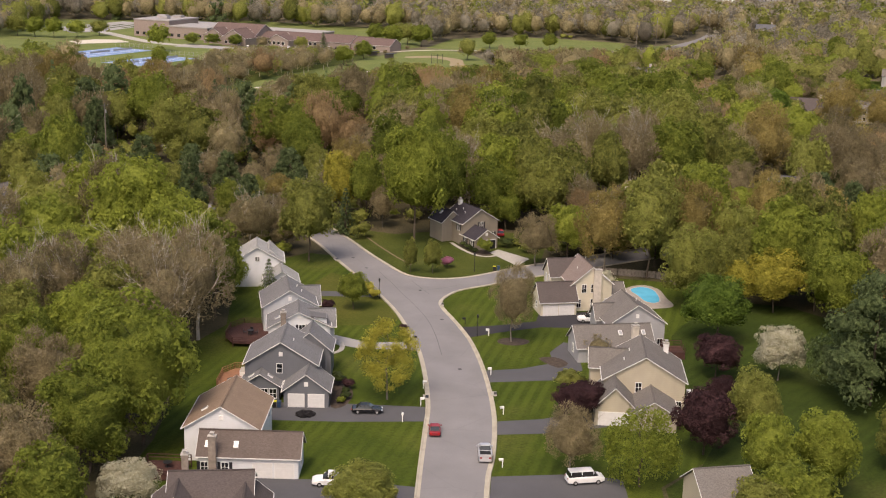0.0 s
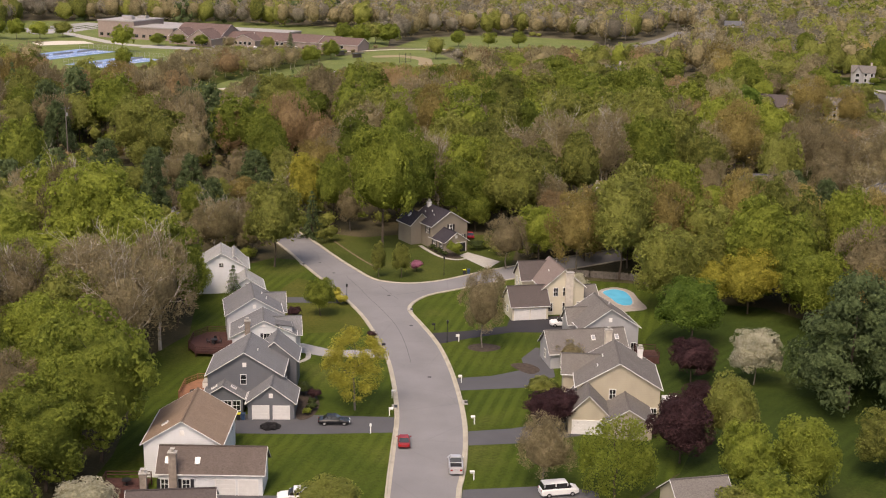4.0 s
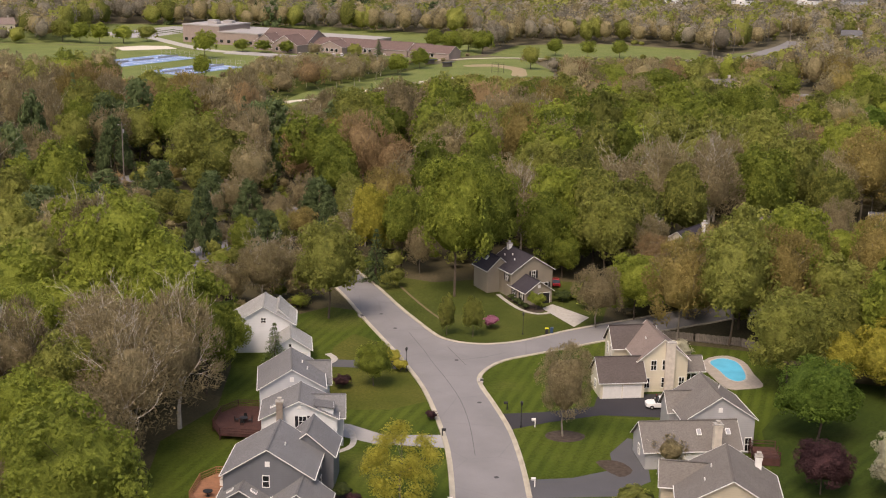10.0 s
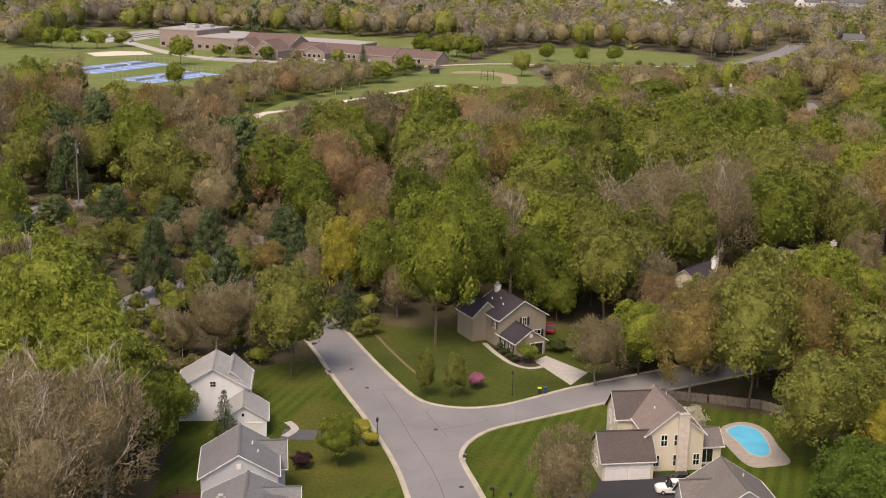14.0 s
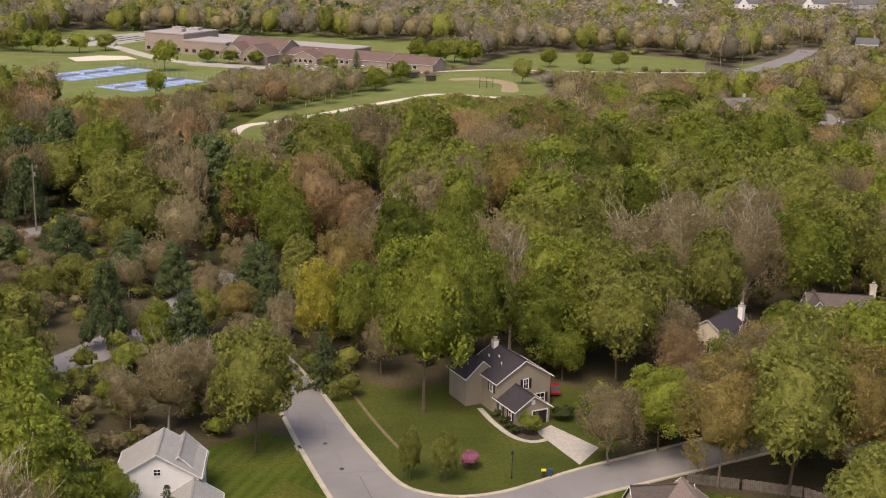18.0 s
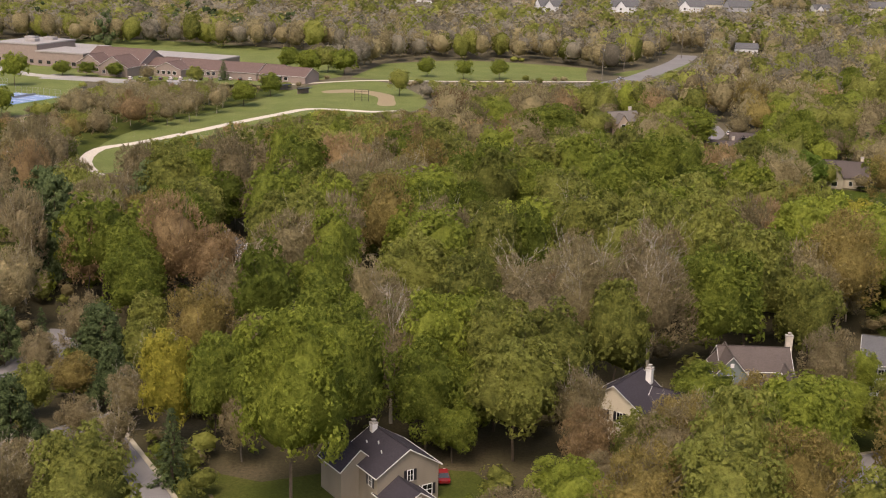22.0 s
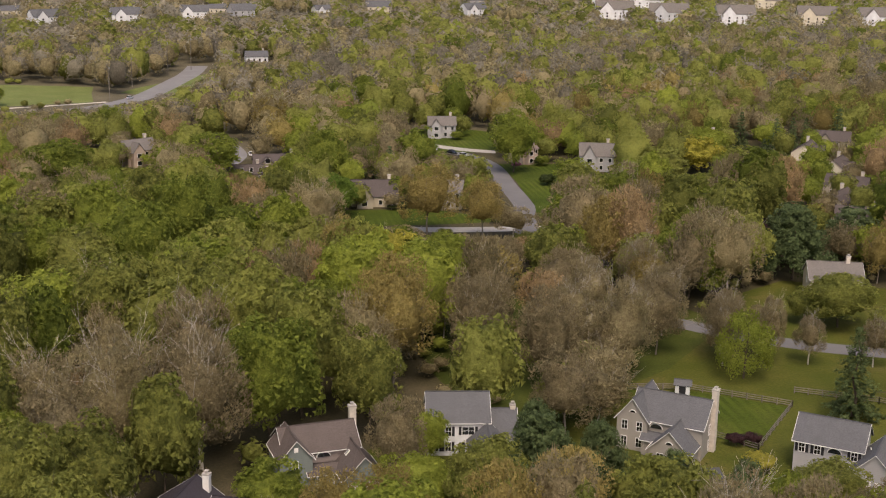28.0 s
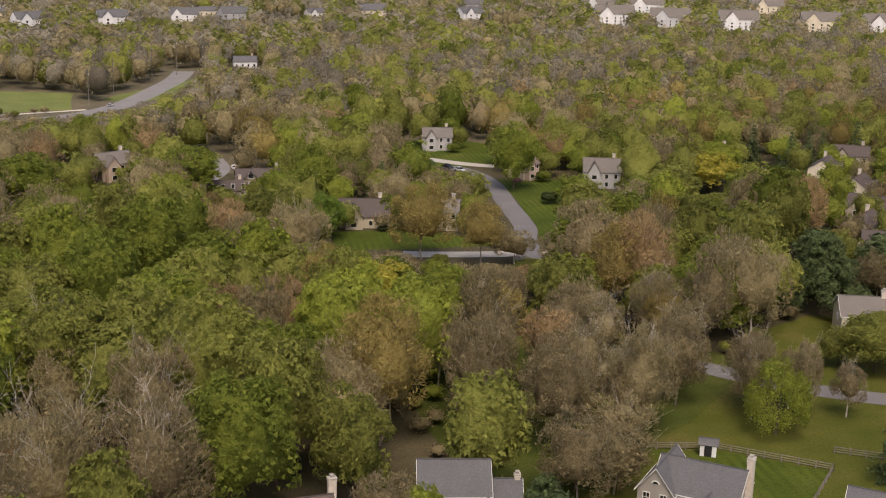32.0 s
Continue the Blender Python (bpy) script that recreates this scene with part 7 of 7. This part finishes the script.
for x, y, r, m in ((206, 583, -70, "silver"), (204.5, 590, -72, "black"), (201, 600, -65, "carwhite"), (262, 470, 20, "carwhite"), (120, 776, 50, "silver"), (133, 610, 80, "carwhite")):
    car("distant_car", "small car far off on a lane", x, y, r, m, "sedan", 4.6, 1.82, 1.5, 0.07)
r2 = random.Random(4)
for k in range(16):
    car("distant_car", "small car in the school parking strip", -118 + 4.6 * k, 738.5 + 0.5 * k + r2.uniform(-0.4, 0.4), 92, r2.choice(["silver", "carwhite", "black", "carwhite"]), r2.choice(["sedan", "suv"]))


# ---- gardens ----
def deck(x, y, sx, sy, rot, mat, z=0.9, lab="dark red stained wooden deck with railing"):
    d = tagged(empty("deck", x, y, 0, rot), lab, "deck", "garden decks")
    n = int(sx / 0.3)
    for k in range(n):
        bm = bmesh.new()
        box(bm, -sx / 2 + 0.15 + 0.3 * k, 0, z, 0.28, sy, 0.05)
        part("plank", bm, M[mat], d)
    for px in (-sx / 2, sx / 2):
        for py in (-sy / 2, 0, sy / 2):
            bm = bmesh.new()
            box(bm, px, py, 0, 0.14, 0.14, z + 1.0)
            part("post", bm, M[mat], d)
    for z2 in (0.95, 0.5):
        for a, b, c2, e in ((0, -sy / 2, sx, 0.09), (0, sy / 2, sx, 0.09), (-sx / 2, 0, 0.09, sy)):
            bm = bmesh.new()
            box(bm, a, b, z + z2, c2, e, 0.09)
            part("rail", bm, M[mat], d)
    bm = bmesh.new()
    box(bm, 0, -sy / 2 + 0.03, 0.1, sx - 0.2, 0.06, z - 0.12)
    part("skirt", bm, M[mat], d)
    return d


def corner_deck(pts, mat, z, lab):
    """A deck with cut-off corners: planks side by side, rails along its open edges (all but the last)."""
    cx, cy = sum(p[0] for p in pts) / len(pts), sum(p[1] for p in pts) / len(pts)
    d = tagged(empty("deck", cx, cy), lab, "deck", "garden decks")
    q = [(x - cx, y - cy) for x, y in pts]
    x = min(p[0] for p in q) + 0.15
    while x < max(p[0] for p in q):
        cut = sorted(a[1] + (b[1] - a[1]) * (x - a[0]) / (b[0] - a[0]) for a, b in zip(q, q[1:] + q[:1]) if (a[0] > x) != (b[0] > x))
        if len(cut) > 1:
            bm = bmesh.new()
            box(bm, x, (cut[0] + cut[1]) / 2, z, 0.28, cut[1] - cut[0], 0.05)
            part("plank", bm, M[mat], d)
        x += 0.3
    for a, b in zip(q, q[1:]):
        a, b = Vector((*a, z)), Vector((*b, z))
        bm = bmesh.new()
        box(bm, a.x, a.y, 0, 0.14, 0.14, z + 1.05)
        part("post", bm, M[mat], d)
        for up in (0.25, 0.6, 1.0):
            bm = bmesh.new()
            tube(bm, a + Vector((0, 0, up)), b + Vector((0, 0, up)), 0.055, 0.055, 4)
            part("rail", bm, M[mat], d)
        n = int((b - a).length / 0.35)
        for k in range(1, n):
            c = a.lerp(b, k / n)
            bm = bmesh.new()
            tube(bm, c + Vector((0, 0, 0.05)), c + Vector((0, 0, 1.0)), 0.025, 0.025, 4)
            part("baluster", bm, M[mat], d)
        bm = bmesh.new()
        tube(bm, a - Vector((0, 0, 0.1)), b - Vector((0, 0, 0.1)), 0.1, 0.1, 4)
        part("beam", bm, M[mat], d)
    return d


corner_deck([(-30.6, 213.2), (-36.6, 213.4), (-38.4, 216.6), (-38.4, 221.5), (-36.4, 224.6), (-30.6, 224.8)], "deck", 0.9, "dark red stained wooden deck with cut corners and railing")
corner_deck([(-30.8, 190.6), (-33.8, 190.2), (-35.6, 192.6), (-35.6, 198), (-34, 200.4), (-30.8, 200.8)], "cedar", 0.8, "cedar wooden deck behind the slate house"), deck(-36.6, 160.2, 6.0, 4.6, 0, "deck")
deck(41.4, 215.0, 3.6, 4.0, 0, "deck", 1.2, "brown wooden deck beside the grey house"), deck(203.5, 378.5, 4.5, 4, -30, "fence", 1.4, "weathered wooden deck beside the pale house")


def outdoor_table(x, y, z):
    t = tagged(empty("outdoor_table", x, y, z), "round outdoor table on a wooden deck", "table", "garden tables")
    bm = bmesh.new()
    tube(bm, (0, 0, 0.7), (0, 0, 0.76), 0.65, 0.65, 12)
    part("tabletop", bm, M["darkmetal"], t)
    bm = bmesh.new()
    tube(bm, (0, 0, 0), (0, 0, 0.7), 0.06, 0.05, 6), tube(bm, (0, 0, 0), (0, 0, 0.04), 0.3, 0.28, 8)
    part("pedestal", bm, M["darkmetal"], t)


outdoor_table(-34.2, 218.2, 0.95), outdoor_table(-33.4, 193.4, 0.85), outdoor_table(-36.4, 160.4, 0.95)
def outdoor_chair(x, y, z, rot):
    c = tagged(empty("outdoor_chair", x, y, z, rot), "dark metal garden chair on a wooden deck", "chair", "garden chairs")
    bm = bmesh.new()
    box(bm, 0, 0, 0.4, 0.5, 0.5, 0.06)
    part("seat", bm, M["darkmetal"], c)
    bm = bmesh.new()
    box(bm, 0, 0.24, 0.46, 0.5, 0.05, 0.5, None, 0.9)
    part("backrest", bm, M["darkmetal"], c)
    for dx, dy in ((-0.21, -0.21), (0.21, -0.21), (-0.21, 0.21), (0.21, 0.21)):
        bm = bmesh.new()
        tube(bm, (dx, dy, 0), (dx, dy, 0.4), 0.02, 0.02, 5)
        part("leg", bm, M["darkmetal"], c)
    return c


chair = outdoor_chair(-34.2, 219.25, 0.95, 0)
for k in range(1, 4):
    a = radians(90 * k)
    copy_thing(chair, pose(-34.2 - 1.05 * math.sin(a), 218.2 + 1.05 * math.cos(a), 0.95, 0, 0, 90 * k))
h = tagged(empty("hot_tub", -31.6, 197.6, 0.85), "white covered hot tub on a cedar deck", "hot tub")
bm = bmesh.new()
box(bm, 0, 0, 0, 2.0, 2.0, 0.85)
part("shell", bm, M["trim"], h)
bm = bmesh.new()
box(bm, 0, 0, 0.85, 2.1, 2.1, 0.12, None, 0.95)
part("cover", bm, M["concrete"], h)

POOL = smooth([(39.3, 255.6), (40.4, 257.5), (42.2, 258.2), (44.0, 256.4), (44.5, 252), (44.1, 248.2), (42.6, 247), (41.2, 248.4), (40.4, 251.8)], True, 4)
PATIO = smooth([(37.8, 254.6), (39.4, 258.4), (42.8, 260), (45.4, 257), (46, 251), (46.6, 245.4), (43.4, 243.6), (40.4, 243.6), (38.6, 249.4)], True, 4)
sheet("pool_patio", PATIO, 0.12, M["paver"], "tan paved patio round the swimming pool", "patio", 0.12)
sheet("pool_coping", [(42.2 + (x - 42.2) * 1.12, 252.6 + (y - 252.6) * 1.07) for x, y in POOL], 0.18, M["concrete"], "pale coping round the swimming pool", "coping", 0.1)
tagged(sheet("swimming_pool", POOL, 0.2, M["water"], "turquoise kidney-shaped swimming pool", "pool", 0.15), kind="structure")


def fence(points, label, rails=(0.35, 0.75, 1.15), gap=2.6, mat="fence", boards=False):
    f = tagged(empty("fence", *points[0]), label, "fence", "fences")
    ox, oy = points[0]
    for (x0, y0), (x1, y1) in zip(points, points[1:]):
        d = math.hypot(x1 - x0, y1 - y0)
        n = max(1, round(d / gap))
        ang = math.degrees(math.atan2(y1 - y0, x1 - x0))
        for k in range(n + 1):
            bm = bmesh.new()
            box(bm, x0 + (x1 - x0) * k / n - ox, y0 + (y1 - y0) * k / n - oy, 0, 0.16, 0.16, 1.35)
            part("post", bm, M[mat], f)
        m = pose(x0 - ox, y0 - oy, 0, 0, 0, ang)
        for z in rails:
            bm = bmesh.new()
            box(bm, d / 2, 0, z, d, 0.06, 0.14, m)
            part("rail", bm, M[mat], f)
        if boards:
            for k in range(int(d / 0.3)):
                bm = bmesh.new()
                box(bm, 0.15 + 0.3 * k, 0.06, 0.05, 0.26, 0.03, 1.5 + 0.06 * (k % 3), m)
                part("board", bm, M[mat], f)


fence([(131.5, 351), (142.5, 346.6), (155.0, 332.4), (137.0, 318.6), (133.6, 325.6)], "weathered split-rail fence round the yard")
fence([(160, 338), (171, 328), (176, 321)], "weathered split-rail fence by the meadow")
fence([(31, 268.6), (38, 267.4), (46, 265.8), (52, 261)], "tall weathered board fence behind the pool", (0.3, 1.2), 2.4, "fence", True)


def shed(x, y, rot, wall="white", roof="r_slate", s=2.6):
    d = tagged(empty("garden_shed", x, y, 0, rot), "small pale garden shed with a dark roof", "shed", "garden sheds")
    w = (0, 0, s, s * 0.9, 2.0, 2.7, "x")
    wing_walls(w, M[wall], d), wing_roof(w, M[roof], d, 0.2, 0.1, False)
    bm = bmesh.new()
    box(bm, 0, 0.03, 0.05, 1.2, 0.06, 1.8, wing_frame(w, "S"))
    part("shed_door", bm, M["shutter"], d)


shed(140.4, 345.4, -38), shed(-54, 178.5, 10, "palegrey"), shed(-63, 205, 10, "white", "r_light")


def power_pole(x, y, h=12.0, rot=0):
    p = tagged(empty("power_pole", x, y, 0, rot), "tall grey wooden power pole with a crossarm", "power pole", "power poles")
    bm = bmesh.new()
    tube(bm, (0, 0, -0.2), (0, 0, h), 0.2, 0.14, 8)
    part("pole", bm, M["fence"], p)
    bm = bmesh.new()
    box(bm, 0, 0.15, h - 1.0, 2.4, 0.12, 0.14)
    part("crossarm", bm, M["fence"], p)
    bm = bmesh.new()
    for u in (-1.0, 0, 1.0):
        tube(bm, (u, 0.15, h - 0.86), (u, 0.15, h - 0.6), 0.06, 0.05, 6)
    part("insulators", bm, M["trim"], p)
    bm = bmesh.new()
    tube(bm, (0.35, 0, h - 3.2), (0.35, 0, h - 2.2), 0.26, 0.26, 8)
    part("transformer", bm, M["steel"], p)


for x, y, h in ((-107.5, 394, 16.5), (-90, 475, 16), (110, 772, 18), (128, 812, 18), (158, 868, 20), (176, 890, 20), (188, 880, 19), (240, 960, 18)):
    power_pole(x, y, h, 30)

for o in ([(-10.7, 257.1), (-8.4, 250), (-5.8, 242.8), (-2.8, 233.1), (-0.9, 223.2), (0.4, 212)], [(-6.4, 258.6), (-4.4, 253.6), (-2.7, 249.6)], [(-3.6, 252.3), (0, 254), (3.1, 256.4)], [(-14, 266), (-12, 260.5), (-10.7, 257.1)]):
    sheet("tar_seam", ribbon(smooth(o), 0.11), 0.068, M["tar"], "dark tar-sealed crack in the asphalt", "road crack")

# planting beds, shrubs and paths
BEDS = [smooth([(10.6, 219.4), (13, 218.2), (15.6, 219.2), (16.2, 221.4), (13.4, 222.8), (10.8, 221.6)], True), smooth([(-16.6, 186.2), (-14.4, 187), (-13.6, 192), (-15, 197), (-17.6, 197)], True),
        smooth([(3.0, 292), (5.4, 286.4), (8.2, 281.4), (11, 282.6), (9, 287)], True), smooth([(17.4, 211.6), (20.4, 207), (22.4, 209.4), (20.4, 212.4)], True), smooth([(19.6, 188), (25, 186.6), (26.4, 196), (22, 199)], True)]
for o in BEDS:
    sheet("planting_bed", o, 0.06, M["mulch"], "dark mulched planting bed", "planting bed")
for o, w in (([(-20.4, 221), (-18.2, 218.6), (-17.4, 213.6), (-19.6, 210.6)], 0.9), ([(1.6, 293), (3.6, 288), (6.6, 282.6), (9.6, 280.6), (12, 281.8)], 0.9), ([(-27, 252.6), (-25.4, 250), (-26.4, 247)], 1.2), ([(66.6, 327.5), (68.4, 322), (70.5, 318)], 1.0), ([(90, 333.5), (90.4, 328), (91.6, 322)], 1.1)):
    sheet("garden_path", ribbon(smooth(o), w), 0.07, M["concrete"], "pale curving garden path", "path")
sheet("worn_track", ribbon(smooth([(-18.6, 296), (-15.2, 288), (-11, 279), (-7.2, 272)]), 0.55), 0.045, M["worn"], "worn tan footpath in the grass", "path")
p = tagged(empty("mulch_pile", -20.2, 182.6, 0.05), "black heap of mulch on the driveway", "mulch heap")
bm = bmesh.new()
bmesh.ops.create_icosphere(bm, subdivisions=3, radius=1.0)
for v in bm.verts:
    k = 1 + 0.25 * noise.noise(v.co * 2.2)
    v.co = Vector((v.co.x * 1.5 * k, v.co.y * 1.2 * k, max(v.co.z * 0.75 * k, 0)))
part("heap", bm, M["blackmulch"], p)
for kind, x, y, h, r in (("pink", 0.9, 270.5, 2.6, 1.7), ("hedge", -14.6, 189.5, 1.4, 1.0), ("hedge", -14.8, 191.8, 1.3, 0.9), ("plum", -14.6, 194.4, 1.8, 1.2), ("hedge", -16.4, 196.2, 2.2, 1.5), ("lime", -15.2, 187.8, 1.2, 0.8), ("plum", -6.8, 224.6, 1.5, 1.1), ("plum", -22.2, 236.6, 2.2, 1.8),
                         ("green", 9.4, 283.4, 3.6, 2.0), ("hedge", 4.4, 289.6, 1.3, 1.0), ("hedge", 5.4, 287.2, 1.3, 1.0)):
    plant(kind, x, y, h, r, where="in a planting bed", n=420, name="shrub")
for kind, x, y, h, r in (("hedge", 6.3, 285.2, 1.2, 0.9), ("hedge", 7.2, 283.4, 1.2, 0.9), ("hedge", 14.6, 289.6, 2.4, 1.9), ("hedge", 23.0, 192.6, 2.4, 1.9), ("olive", 21.6, 196.6, 3.4, 2.8), ("hedge", 22.6, 189.2, 1.8, 1.4), ("gold", -15.6, 247.8, 3.0, 2.2), ("gold", -13.6, 245.4, 2.2, 1.4),
                         ("blossom", 33.8, 253.4, 5.0, 2.2), ("lime", 35.6, 212.8, 1.2, 2.0), ("hedge", 28.6, 199.8, 1.6, 1.6), ("tan", 27.6, 210.4, 5.0, 2.6)):
    plant(kind, x, y, h, r, where="beside a house", n=420, name="shrub")
for kind, x, y, h, r in (("plum", 120.6, 316.2, 2.6, 1.8), ("plum", 134.6, 321.4, 2.4, 1.8), ("plum", 137.2, 320.4, 2.6, 1.6), ("hedge", 68, 326, 1.4, 1.1), ("hedge", 224, 558, 2.2, 2.2), ("pink", 214, 556, 2.4, 2.0), ("hedge", 152, 509, 1.8, 2.4), ("hedge", 148, 508, 1.6, 2.0), ("gold", 132, 312, 3, 3)):
    plant(kind, x, y, h, r, where="beside a house", n=420, name="shrub")

# ball-field furniture
h = tagged(empty("backstop", -8, 680, 0.03, 10), "dark chain-link backstop at the ball field", "backstop")
for u in (-3, 0, 3):
    bm = bmesh.new()
    tube(bm, (u, abs(u) * 0.3, 0), (u, abs(u) * 0.3, 5), 0.1, 0.1, 6)
    part("post", bm, M["darkmetal"], h)
bm = bmesh.new()
for z in (0.6, 1.8, 3.0, 4.2, 5.0):
    box(bm, 0, 0.4, z, 6, 0.06, 0.08)
part("mesh_panel", bm, M["darkmetal"], h)
for x, y in ((-34, 702), (-44, 712)):
    d = tagged(empty("dugout", x, y, 0.03, 50), "small dark-roofed dugout shelter", "shelter", "dugouts")
    bm = bmesh.new()
    box(bm, 0, 1, 0, 7, 0.2, 2.2)
    part("back_wall", bm, M["schoolbrick"], d)
    bm = bmesh.new()
    box(bm, 0, 0, 2.2, 7.6, 3, 0.2)
    part("roof", bm, M["darkmetal"], d)
